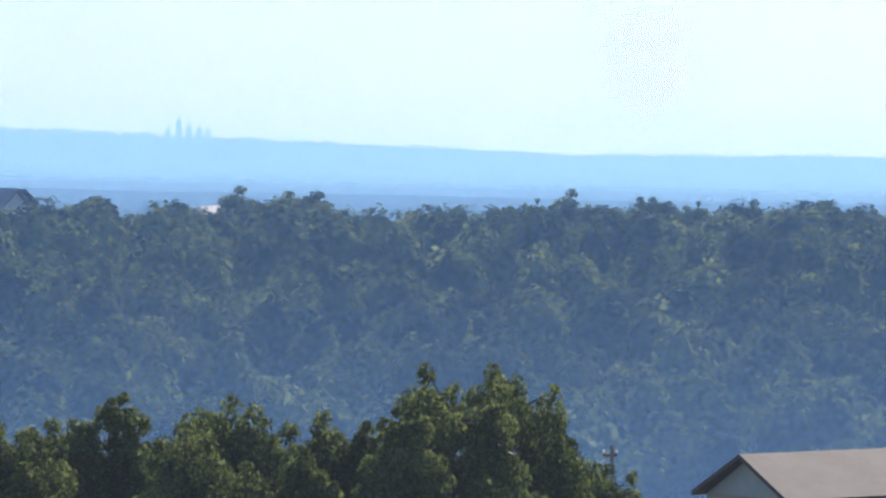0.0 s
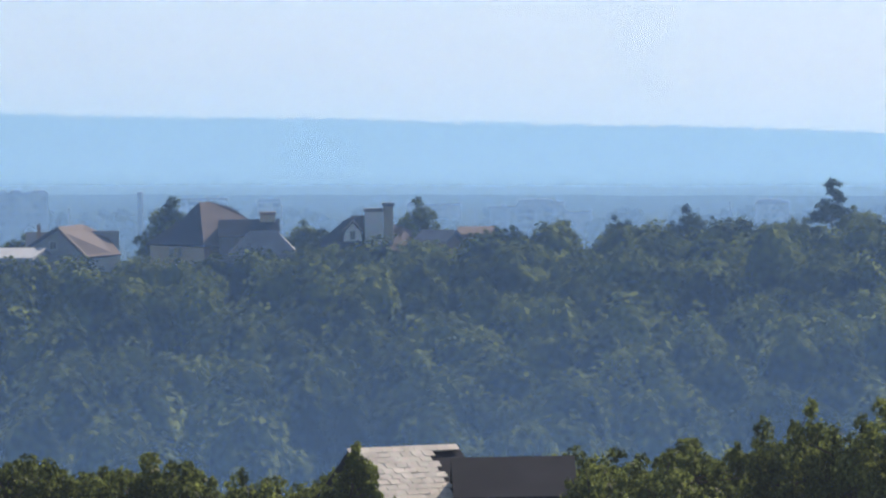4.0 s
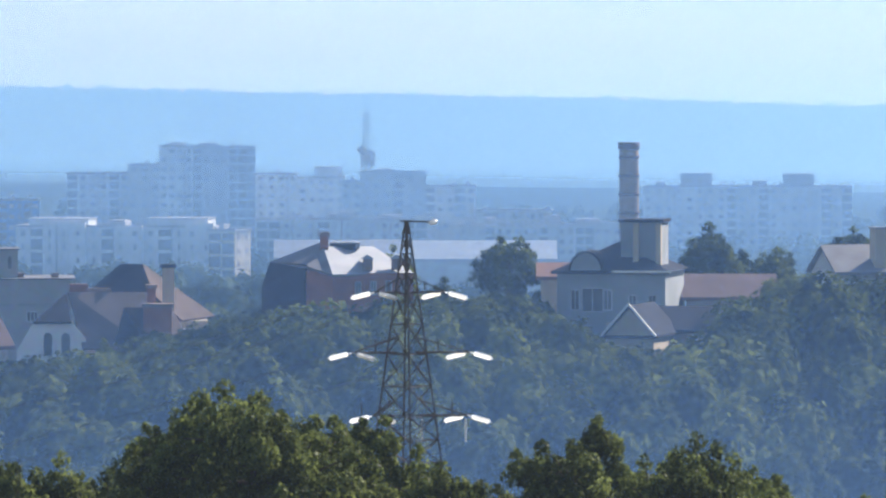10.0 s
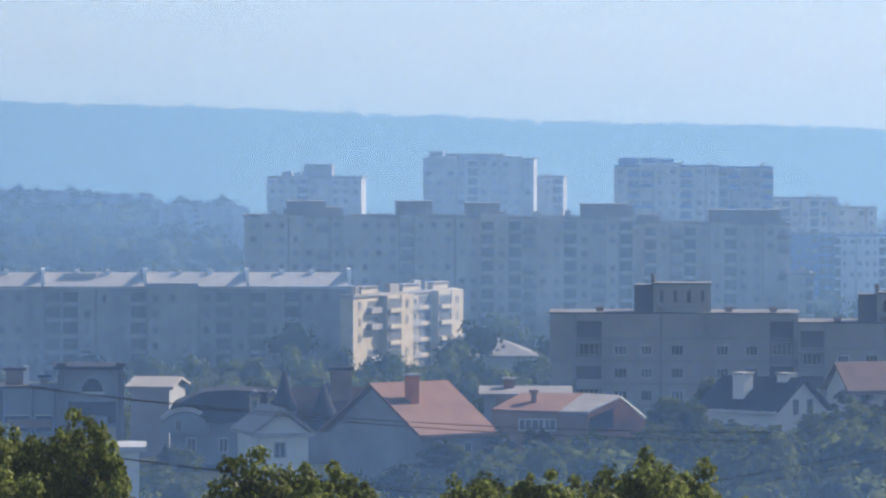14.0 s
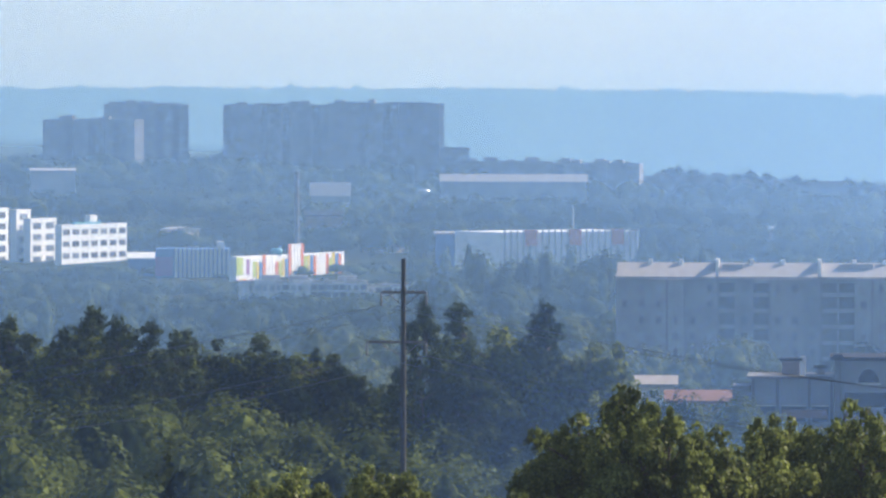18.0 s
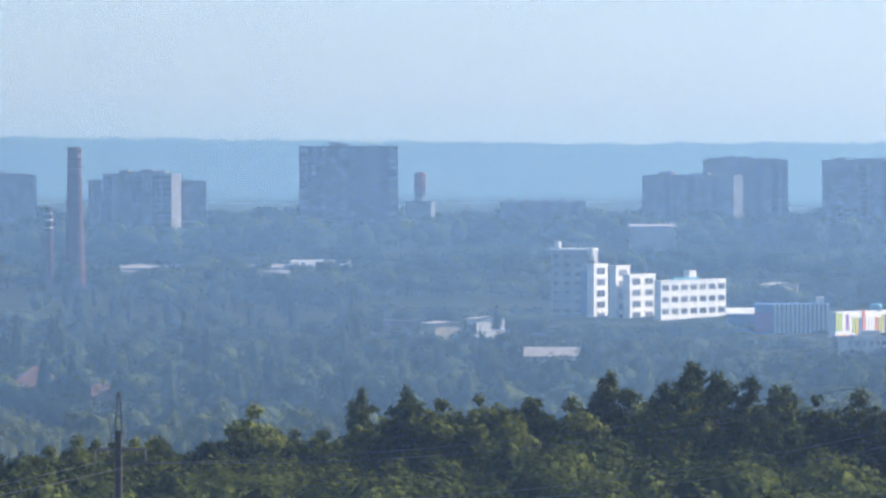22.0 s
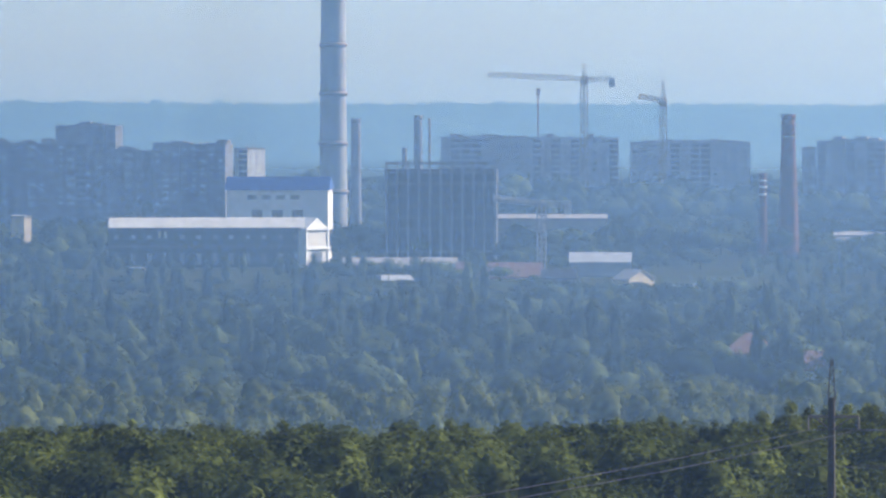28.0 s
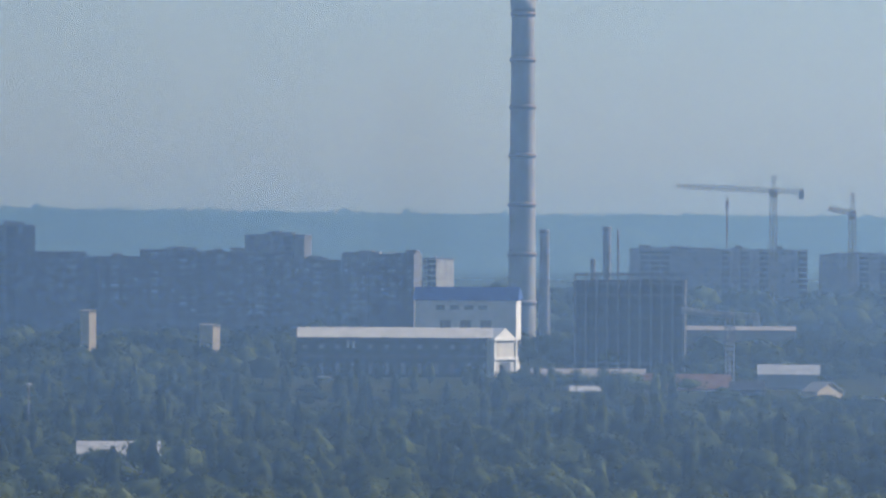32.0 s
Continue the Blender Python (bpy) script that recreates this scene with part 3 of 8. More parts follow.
def flats(label, az, d, w, zb, zt, rows=5, bays=10, depth=12.0, turn=0.0, wall=None, heads=(), balconies=(), win=(1.5, 1.4), storey=2.85, roof=None, side=0, parapet=0.5, category="apartment building", name="apartment_building", group="", end=None, bars=1, first=1.6, left=False):
    """A block of flats. heads: roof huts as (from, to, height) along its width; balconies: bay numbers with a stack of balconies; side: bays on the end wall."""
    wall = wall or PANEL_WALL
    z0 = min(ground(az, d), zb) - 1.0
    b = thing(name, label, category, spot(az, d, z0), -az + turn, group)
    h = zt - z0
    part("wall", box_bm(-w / 2, w / 2, 0, depth, 0, h), wall, b)
    # roof edges of far blocks take the shade-toned panel
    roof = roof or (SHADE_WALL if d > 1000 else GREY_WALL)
    bm = bmesh.new()
    t = 0.3
    add_box(bm, -w / 2 - t, w / 2 + t, -t, 0.0 + t, h, h + parapet)
    add_box(bm, -w / 2 - t, w / 2 + t, depth - t, depth + t, h, h + parapet)
    add_box(bm, -w / 2 - t, -w / 2 + t, t, depth - t, h, h + parapet)
    add_box(bm, w / 2 - t, w / 2 + t, t, depth - t, h, h + parapet)
    part("parapet", bm, roof, b)
    for u0, u1, hh in heads:
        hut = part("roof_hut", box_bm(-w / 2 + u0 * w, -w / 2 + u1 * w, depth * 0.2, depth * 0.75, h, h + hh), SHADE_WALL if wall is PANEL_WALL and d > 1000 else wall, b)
        part("hut_roof", box_bm(-w / 2 + u0 * w - 0.3, -w / 2 + u1 * w + 0.3, depth * 0.2 - 0.3, depth * 0.75 + 0.3, h + hh, h + hh + 0.15), roof or GREY_WALL, hut)
    bay = w / bays
    pick = random.Random(int(abs(az) * 1000) + bays)
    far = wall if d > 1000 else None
    stacks = [k for k in range(bays) if far and k not in balconies and pick.random() < 0.26]
    front = [0.0] * bays
    if far and w > 24:
        k = pick.choice((1, 2))
        while k < bays - 1:
            n = pick.choice((2, 3))
            n = min(n, bays - k)
            part("bay_section", box_bm(-w / 2 + k * bay, -w / 2 + (k + n) * bay, -1.6, 0, 0, h + pick.choice((0.0, 0.3, 1.1))), wall, b)
            front[k:k + n] = [-1.6] * n
            k += n + pick.choice((2, 3, 4))
        for k in range(pick.choice((2, 3, 4))):
            x, n = -w / 2 + w * pick.uniform(0.08, 0.92), pick.uniform(1.6, 3.4)
            part("lift_hut", box_bm(x - n, x + n, depth * 0.3, depth * 0.7, h, h + pick.uniform(1.4, 2.8)), roof, b)
    for k in stacks:
        x = -w / 2 + (k + 0.5) * bay
        y = front[k]
        # dark strip on the wall face, coloured for the loggia's shade
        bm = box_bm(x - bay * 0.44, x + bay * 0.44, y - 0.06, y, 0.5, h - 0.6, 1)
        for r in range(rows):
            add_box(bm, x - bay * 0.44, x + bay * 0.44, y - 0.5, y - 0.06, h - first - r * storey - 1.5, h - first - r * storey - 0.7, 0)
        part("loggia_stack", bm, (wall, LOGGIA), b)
    if far:
        for k in range(3, bays, pick.choice((3, 4, 5))):
            part("wall_seam", box_bm(-w / 2 + k * bay - 0.15, -w / 2 + k * bay + 0.15, front[k] - 0.12, front[k], 0, h), SHADE_WALL, b)
        for k in range(max(2, int(w / 9))):
            x = -w / 2 + w * pick.uniform(0.05, 0.95)
            part("vent", box_bm(x - 0.6, x + 0.6, depth * 0.4, depth * 0.5, h + 0.2, h + pick.uniform(1.0, 1.9)), GREY_WALL, b)
    for r in range(rows):
        z = h - first - r * storey
        if z < 1.2:
            break
        for k in range(bays):
            x = -w / 2 + (k + 0.5) * bay
            if k in stacks or (far and pick.random() < 0.16):
                continue
            if k in balconies:
                bal = part("balcony", box_bm(x - bay * 0.45, x + bay * 0.45, front[k] - 1.0, front[k], z - 1.5, z - 0.4), roof, b)
                window(bal, x, front[k] - 0.05, z + 0.1, round(bay * 0.8, 1), 1.3, 0, 2, far=far)
            else:
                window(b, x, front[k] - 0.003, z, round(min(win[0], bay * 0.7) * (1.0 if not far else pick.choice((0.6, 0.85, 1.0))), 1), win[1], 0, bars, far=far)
        for k in range(side):
            y = (k + 0.5) * depth / side
            if left:
                window(b, -w / 2 - 0.003, y, z, 1.3, 1.4, -90, bars, far=far)
            else:
                window(b, w / 2 + 0.003, y, z, 1.3, 1.4, 90, bars, far=far)
    return b


def house(label, az, d, w, zb, zt, depth=10.0, turn=0.0, roof="side", wall=None, tiles=None, eave=0.45, chimneys=(), windows=(), over=0.5, gable=None, side_windows=(), name="house", group="houses on the hill", share=None):
    """A house. roof: side (ridge along its width), front (gable to the front), hip. chimneys: (x share, y share, height over ridge, width, material).
    windows: (x share, z share of wall, width, height). share: of the width seen, how much is the long front; the rest is the end wall, turned into view."""
    if share is not None:
        whole, s = w, 1 if turn > 0 else -1
        w, depth = whole * share / math.cos(radians(turn)), whole * (1 - share) / abs(math.sin(radians(turn)))
        az += s * math.degrees(whole * (1 - share) / 2 / d)
    wall, tiles = wall or PALE_WALL, tiles or ROOF_BROWN
    z0 = min(ground(az, d), zb) - 0.6
    b = thing(name, label, "house", spot(az, d, z0), -az + turn, group)
    h = zt - z0
    he = (zb - z0) + (zt - zb) * (1 - eave) if zb > z0 else h * (1 - eave)
    part("wall", box_bm(-w / 2, w / 2, 0, depth, 0, he), wall, b)
    t = 0.25
    x0, x1, y0, y1 = -w / 2 - over, w / 2 + over, -over, depth + over
    ym = depth / 2
    if roof == "side":
        part("roof", prism_bm([(x0, y0, he - 0.15), (x0, ym, h - t), (x0, y1, he - 0.15), (x0, y1, he + 0.1), (x0, ym, h), (x0, y0, he + 0.1)], (x1 - x0, 0, 0)), tiles, b)
        for x in (-w / 2, w / 2 - 0.3):
            part("gable_wall", prism_bm([(x, 0, he), (x, depth, he), (x, ym, h - t - 0.02)], (0.3, 0, 0)), gable or wall, b)
    elif roof == "front":
        part("roof", prism_bm([(x0, y0, he - 0.15), (0, y0, h - t), (x1, y0, he - 0.15), (x1, y0, he + 0.1), (0, y0, h), (x0, y0, he + 0.1)], (0, y1 - y0, 0)), tiles, b)
        part("gable_wall", prism_bm([(-w / 2, 0.0, he), (w / 2, 0.0, he), (0, 0.0, h - t - 0.05)], (0, 0.3, 0)), gable or wall, b)
    else:
        k = min(depth, w) * 0.5
        bm = bmesh.new()
        corner = [(x0, y0, he), (x1, y0, he), (x1, y1, he), (x0, y1, he)]
        if w >= depth:
            r0, r1 = (x0 + k, ym, h), (x1 - k, ym, h)
        else:
            r0, r1 = (0, y0 + k, h), (0, y1 - k, h)
        if w >= depth:
            quads = [(corner[0], corner[1], r1, r0), (corner[1], corner[2], r1), (corner[2], corner[3], r0, r1), (corner[3], corner[0], r0)]
        else:
            quads = [(corner[0], corner[1], r0), (corner[1], corner[2], r1, r0), (corner[2], corner[3], r1), (corner[3], corner[0], r0, r1)]
        for q in quads:
            add_poly(bm, q)
        add_poly(bm, corner[::-1])
        bmesh.ops.remove_doubles(bm, verts=bm.verts, dist=0.001)
        bmesh.ops.recalc_face_normals(bm, faces=bm.faces)
        part("roof", bm, tiles, b)
    part("eaves_board", box_bm(x0, x1, y0 - 0.04, y0, he - 0.25, he + 0.05), FRAME_WHITE if wall is WHITE_WALL else tiles, b)
    for u, v, ch, cw, cm in chimneys:
        x, y = -w / 2 + u * w, v * depth
        c = part("chimney", box_bm(x - cw / 2, x + cw / 2, y - cw / 2, y + cw / 2, he * 0.9, h + ch), cm, b)
        part("chimney_cap", box_bm(x - cw / 2 - 0.12, x + cw / 2 + 0.12, y - cw / 2 - 0.12, y + cw / 2 + 0.12, h + ch, h + ch + 0.2), CONCRETE, c)
    b["eaves"] = round(he, 2)
    for u, v, ww, wh in windows:
        window(b, -w / 2 + u * w, -0.003, he * v if v <= 1 else he + (h - he) * (v - 1), ww, wh)
    for u, v, ww, wh in side_windows:
        window(b, w / 2 + 0.003, u * depth, he * v if v <= 1 else he + (h - he) * (v - 1), ww, wh, 90)
    return b


def facet(b, name, pts, material, thick=0.25, label=""):
    """A slab of a roof or wall: its outer corners as (right, back, up) in the house's own metres."""
    pts = [Vector(p) for p in pts]
    n = sum(((pts[i] - pts[0]).cross(pts[i + 1] - pts[0]) for i in range(1, len(pts) - 1)), Vector())
    n.normalize()
    if n.y > 0:
        n = -n
    return part(name, prism_bm([tuple(p) for p in pts], tuple(-n * thick)), material, b, label)


def annex(b, x0, x1, y0, y1, z0, he, h, roof="side", wall=None, tiles=None, over=0.35, name="wing"):
    """A wing of a house, in the house's own metres: walls to he, a roof to h."""
    wall, tiles = wall or PALE_WALL, tiles or ROOF_BROWN
    body = part(name, box_bm(x0, x1, y0, y1, z0, he), wall, b)
    xm, ym = (x0 + x1) / 2, (y0 + y1) / 2
    a0, a1, c0, c1 = x0 - over, x1 + over, y0 - over, y1 + over
    bm = bmesh.new()
    if roof == "flat":
        add_box(bm, a0, a1, c0, c1, he, h)
    elif roof == "front":
        add_prism(bm, [(a0, c0, he - 0.1), (xm, c0, h), (a1, c0, he - 0.1)], (0, c1 - c0, 0))
    elif roof == "side":
        add_prism(bm, [(a0, c0, he - 0.1), (a0, ym, h), (a0, c1, he - 0.1)], (a1 - a0, 0, 0))
    else:
        top = bm.verts.new((xm, ym, h))
        ring = [bm.verts.new(p) for p in ((a0, c0, he), (a1, c0, he), (a1, c1, he), (a0, c1, he))]
        for k in range(4):
            bm.faces.new((ring[k], ring[(k + 1) % 4], top))
        bm.faces.new(ring[::-1])
    bmesh.ops.recalc_face_normals(bm, faces=bm.faces)
    part("wing_roof", bm, tiles, body)
    if roof == "front":
        part("wing_gable", prism_bm([(x0, c0 - 0.02, he), (x1, c0 - 0.02, he), (xm, c0 - 0.02, h - 0.35)], (0, 0.1, 0)), wall, body)
    return body


def stack(label, az, d, w, zb, zt, top_share=0.75, material=None, bands=(), name="chimney_stack", crown=True, cap=None, sides=24):
    """A round factory chimney; bands: (height share, material) rings."""
    z0 = min(ground(az, d), zb) - 1
    h = zt - z0
    b = thing(name, label, "chimney", spot(az, d, z0))
    r0 = w / 2
    rad = lambda k: r0 * (1 - (1 - top_share) * k)
    part("shaft", lathe_bm([(rad(k / 12), h * k / 12) for k in range(13)], sides), material or CONCRETE, b)
    for k, m in bands:
        part("ring", lathe_bm([(rad(k) + 0.05, h * k - h * 0.004), (rad(k) + 0.5 * r0 * 0.25, h * k), (rad(k) + 0.5 * r0 * 0.25, h * k + h * 0.006), (rad(k) + 0.05, h * k + h * 0.01)], sides), m, b)
    if crown:
        part("crown_ring", lathe_bm([(rad(1) * 1.02, h * 0.965), (rad(1) * 1.14, h * 0.975), (rad(1) * 1.14, h), (rad(1) * 0.8, h + 0.02)], sides), cap or material or CONCRETE, b)
    return b


# ---- woods and single trees ----


def plain_drop(az, r):
    """How far below the horizon, in degrees, the tree tops of the plain stay; it swells and sinks from clump to clump."""
    clump = noise.noise(Vector((az * 1.7, r * 0.006, 5.0))) + 0.6 * noise.noise(Vector((az * 5.0, r * 0.012, 9.0)))
    if az < -26.2 and r < 2690:
        return (1.40 if r < 2250 else 0.90) - 0.12 * clump
    if az < -22.3 and r < 2750:
        return 1.46 - 0.1 * clump if r < 2520 else (1.36 if az < -23.9 else 1.22)
    if r < 2330 and -13.85 < az < -11.25:
        return 1.74 if r < 2150 else 1.6
    if -17.2 < az <= -15.5 and r < 2660:
        return 1.56 if r < 2290 else 1.34
    if -15.5 < az <= -13.85 and r < 2470:
        return 1.58 if r < 2230 else 1.49
    if r < 2290 and -10.8 < az < -8.0:
        return 1.33
    if -20.5 < az < -19.2 and 2500 < r < 2745:
        return 1.39 - 0.07 * clump
    if -22.4 < az < -20.3 and r < 2640:
        return 1.41 - 0.12 * clump
    if -19.6 < az < -16.6 and 2520 < r < 2945:
        return 0.98 - 0.14 * clump
    if r < 2520:
        return 1.46 - 0.2 * clump
    if az > -17:
        return (1.1 if r < 2850 else (0.85 if r < 3150 else 0.5)) - 0.12 * clump
    return (1.08 if r < 2720 else (0.85 if r < 3060 else 0.5)) - 0.16 * clump


wood("slope_woods", "dense green deciduous woods covering the hillside", 11, scatter(1, -3.5, 33, 432, 672, 5.8, (4.5, 12), (2.0, 4.0)), LEAF_MID, 310, 0.34, 13, (9, 5))
wood("valley_woods", "dense green mixed woods on the valley side", 12, scatter(2, -34, -8, 335, 520, 5.6, (6, 11), (2.2, 3.9)), LEAF_VALLEY, 460, 0.22, 14, (9, 5))
wood("village_trees", "garden trees among the houses of the village", 14, scatter(4, -9, 4, 640, 1050, 15.0, (4, 8), (2.4, 4.2), False, None, lambda a, r: 2.56 if r < 790 else 1.0), LEAF_MID, 220, 0.28, 10)
wood("garden_trees", "low garden trees and bushes below the houses", 33, scatter(31, -9.5, -3.2, 432, 552, 6.5, (3.5, 7.5), (2.0, 3.6), False, None, 3.12), LEAF_MID, 260, 0.24, 12, (9, 5))
wood("town_trees", "green trees between the blocks of the town", 15, scatter(5, -9, 33, 1080, 2900, 30.0, (6, 10), (4.0, 6.5), False), LEAF_FAR, 40, 0.7, 7, (7, 3))
wood("willow_band", "pale green willows and poplars in the near plain", 19, scatter(9, -34, -8, 1040, 1480, 11.5, (5, 14), (2.8, 6.0), False, None, plain_drop), LEAF_WILLOW, 110, 0.45, 9)
wood("plain_woods", "hazy green woods spread over the plain", 13, scatter(3, -34, -8, 1490, 2520, 17.0, (4, 15), (4.0, 10.0), False, None, plain_drop), LEAF_FAR, 70, 0.6, 9, (8, 3))
wood("town_edge_woods", "hazy green trees between distant factory buildings", 16, scatter(6, -34, -6, 2520, 3060, 15.0, (7, 19), (5.0, 11.0), False, None, plain_drop) + scatter(26, -34, -6, 3060, 3640, 19.0, (8, 22), (6.0, 13.0), False, None, plain_drop), LEAF_FAR, 36, 0.9, 9, (7, 3))
wood("poplar_rows", "tall slim poplars standing in the plain", 17, scatter(7, -34, -9, 1560, 2700, 46.0, (14, 24), (1.8, 3.2), False, None, lambda a, r: max(1.12, plain_drop(a, r) if -22.4 < a < -20.3 or -17.2 < a < -11.2 else 0)), LEAF_FAR, 70, 0.6, 14, (7, 5))
wood("ridge_woods", "dark woods along the crest of the far ridge", 18, scatter(8, -34, 34, 4470, 4600, 15.0, (5.0, 9.0), (5.0, 10.0), False) + scatter(28, -34, 34, 4566, 4600, 9.0, (6.0, 10.2), (2.6, 6.0), False) + scatter(38, -34, 34, 4580, 4600, 70.0, (10.0, 12.6), (4.0, 9.0), False), LEAF_FAR, 16, 0.8, 6, (8, 3))
wood("hillside_woods", "hazy blue woods on the far hillside", 20, scatter(10, -34, 34, 3660, 4430, 44.0, (7, 13), (16.0, 27.0), False, lambda a, r: a < 2 or noise.noise(Vector((a * 0.35, r * 0.006, 2.0))) > -0.05), LEAF_FAR, 16, 1.1, 9, (8, 3))

KINDS = {"oak": [], "pine": [], "young": []}


def stock():
    for k in range(6):
        rng = np.random.default_rng(100 + k)
        rad = (3.4, 3.9, 3.1, 2.9, 3.6, 4.1)[k]
        KINDS["oak"].append(tree("broadleaf_tree", "leafy green deciduous tree on the near slope", 200 + k, 12.0, rad, broad_lobes(rng, 11.8, rad, 28, 0.76), 290, 0.115, LEAF_NEAR, "trees on the near slope", heart=0.36))
    for k in range(4):
        rng = np.random.default_rng(140 + k)
        KINDS["pine"].append(tree("pine_tree", "dark green pine tree above the woods", 240 + k, 12.0, 2.7, pine_lobes(rng, 12.0, 3.3, 64), 85, 0.24, NEEDLE, "pines in the valley woods", slim=(0.2, 0.42), heart=0.42))
    for k in range(4):
        rng = np.random.default_rng(170 + k)
        KINDS["young"].append(tree("woodland_tree", "green broad-leaved tree at the top of the woods", 270 + k, 12.0, 3.6, broad_lobes(rng, 11.8, 3.6, 20, 0.85), 140, 0.18, LEAF_MID, "trees along the woodland edge", heart=0.5))


stock()
PLANTED = [0]


def plant(kind, az, d, top, wide=1.0, tall=None):
    """One tree of a kind at an azimuth and distance, its top at a height; tall: its own height where it is not given by the ground."""
    k = PLANTED[0] = PLANTED[0] + 1
    root = KINDS[kind][k % len(KINDS[kind])]
    g = ground(az, d) - 0.15
    s = max(0.4, (top - g) / 11.8)
    cap = 1.22 if kind == "oak" else 1.15
    root.scale = (max(0.6, min(s, cap)) * wide, max(0.6, min(s, cap)) * wide, s)
    ob = copy_thing(root, pose(*spot(az, d, g), 0, 0, k * 77 % 360))
    root.scale = (1, 1, 1)
    return ob


for az, d, top, wide in (
    (21.939, 287, 57.7, 0.94),
    (22.550, 291, 58.1, 1.00),
    (22.907, 290, 58.5, 0.99),
    (23.571, 276, 58.4, 0.87),
    (23.877, 294, 58.5, 0.92),
    (24.287, 293, 57.2, 0.78),
    (24.952, 284, 58.4, 0.81),
    (25.207, 286, 58.4, 0.90),
    (25.617, 275, 58.9, 0.81),
    (25.974, 281, 60.5, 0.99),
    (26.485, 290, 60.3, 0.79),
    (26.845, 291, 57.8, 0.78),
    (27.257, 287, 55.8, 0.78),
    (25.464, 275, 57.9, 0.98),
    (24.646, 279, 56.9, 0.80),
    (22.194, 295, 55.9, 0.98),
    (17.463, 281, 57.7, 1.00),
    (17.871, 286, 56.5, 0.93),
    (18.178, 279, 57.5, 1.00),
    (18.536, 289, 57.9, 1.00),
    (18.919, 293, 56.9, 0.83),
    (19.380, 282, 59.3, 0.79),
    (19.866, 278, 59.1, 0.77),
    (20.274, 281, 58.5, 0.91),
    (20.710, 275, 60.4, 0.93),
    (21.196, 282, 58.5, 0.83),
    (21.682, 291, 57.7, 0.87),
    (21.988, 281, 57.7, 0.88),
    (17.156, 289, 55.7, 0.76),
    (12.514, 295, 56.9, 0.75),
    (12.970, 290, 56.3, 0.97),
    (13.483, 275, 57.9, 0.96),
    (13.890, 282, 57.0, 0.90),
    (14.502, 275, 57.1, 0.76),
    (14.859, 279, 56.7, 1.00),
    (15.477, 279, 57.9, 0.95),
    (17.575, 294, 56.7, 1.00),
    (17.881, 282, 57.1, 0.84),
    (12.308, 285, 57.0, 0.95),
    (14.143, 277, 56.7, 0.95),
    (15.167, 291, 56.1, 0.97),
    (8.249, 276, 56.8, 1.00),
    (8.658, 277, 57.4, 0.84),
    (8.965, 287, 56.0, 0.99),
    (9.375, 282, 57.0, 0.99),
    (9.836, 286, 57.3, 0.83),
    (10.347, 281, 58.9, 0.79),
    (10.884, 277, 59.4, 0.79),
    (11.268, 289, 58.0, 1.01),
    (11.575, 278, 57.6, 0.76),
    (11.933, 295, 57.2, 0.89),
    (12.240, 283, 57.7, 0.81),
    (12.597, 287, 57.3, 0.97),
    (13.006, 284, 57.3, 0.86),
    (13.414, 276, 58.0, 0.99),
    (13.771, 276, 57.8, 0.88),
    (1.669, 292, 58.5, 0.78),
    (2.077, 290, 59.8, 1.00),
    (2.409, 288, 61.0, 0.96),
    (2.612, 277, 61.0, 0.86),
    (2.944, 278, 59.1, 0.97),
    (3.276, 281, 60.2, 0.87),
    (3.608, 295, 58.7, 0.97),
    (3.863, 295, 57.4, 0.87),
    (4.119, 285, 57.4, 0.94),
    (4.426, 285, 57.2, 0.82),
    (4.886, 283, 56.4, 0.79),
    (5.372, 283, 59.0, 1.01),
    (5.654, 294, 58.6, 0.91),
    (6.166, 285, 57.4, 0.84),
    (6.549, 277, 59.1, 0.82),
    (6.958, 291, 57.2, 0.98),
    (7.240, 282, 56.8, 0.96),
    (8.211, 290, 55.8, 0.93),
    (8.645, 288, 56.9, 0.95),
    (-1.953, 282, 60.0, 0.93),
    (-1.698, 281, 58.8, 0.88),
    (-1.290, 290, 57.4, 0.93),
    (-0.881, 281, 57.3, 1.00),
    (-0.243, 288, 57.8, 0.90),
    (0.396, 275, 57.8, 0.89),
    (0.703, 280, 58.0, 0.93),
    (1.215, 284, 57.1, 0.96),
    (-4.208, 288, 57.4, 0.96),
    (-3.724, 282, 58.6, 0.92),
    (-3.520, 290, 58.7, 0.97),
    (-3.163, 282, 58.9, 0.97),
    (-2.704, 292, 58.2, 0.93),
    (-2.321, 295, 59.1, 1.00),
    (-1.989, 285, 59.7, 0.89),
    (-5.433, 278, 60.4, 0.97),
    (-5.127, 294, 59.4, 0.87),
    (-4.743, 289, 58.1, 0.94),
    (-3.747, 290, 58.3, 0.79),
    (-3.543, 291, 58.5, 0.90),
    (-3.134, 288, 58.2, 0.86),
    (-9.805, 287, 61.0, 0.95),
    (-9.448, 288, 62.8, 0.94),
    (-8.987, 276, 61.7, 0.79),
    (-8.629, 284, 60.5, 0.92),
    (-8.374, 279, 60.9, 0.93),
    (-7.864, 288, 61.3, 0.76),
    (-7.508, 284, 61.8, 0.81),
    (-7.151, 276, 61.8, 0.78),
    (-8.119, 281, 61.0, 0.80),
    (-10.622, 279, 57.4, 0.76),
    (-12.413, 284, 58.7, 0.85),
    (-11.543, 287, 59.0, 0.90),
    (-10.213, 280, 57.8, 0.99),
    (-9.242, 275, 61.7, 0.86),
):
    plant("oak", az, d, top, wide)
plant("oak", 15.416, 256, 59.2, 0.7)
plant("oak", 17.553, 258, 58.5, 0.6)
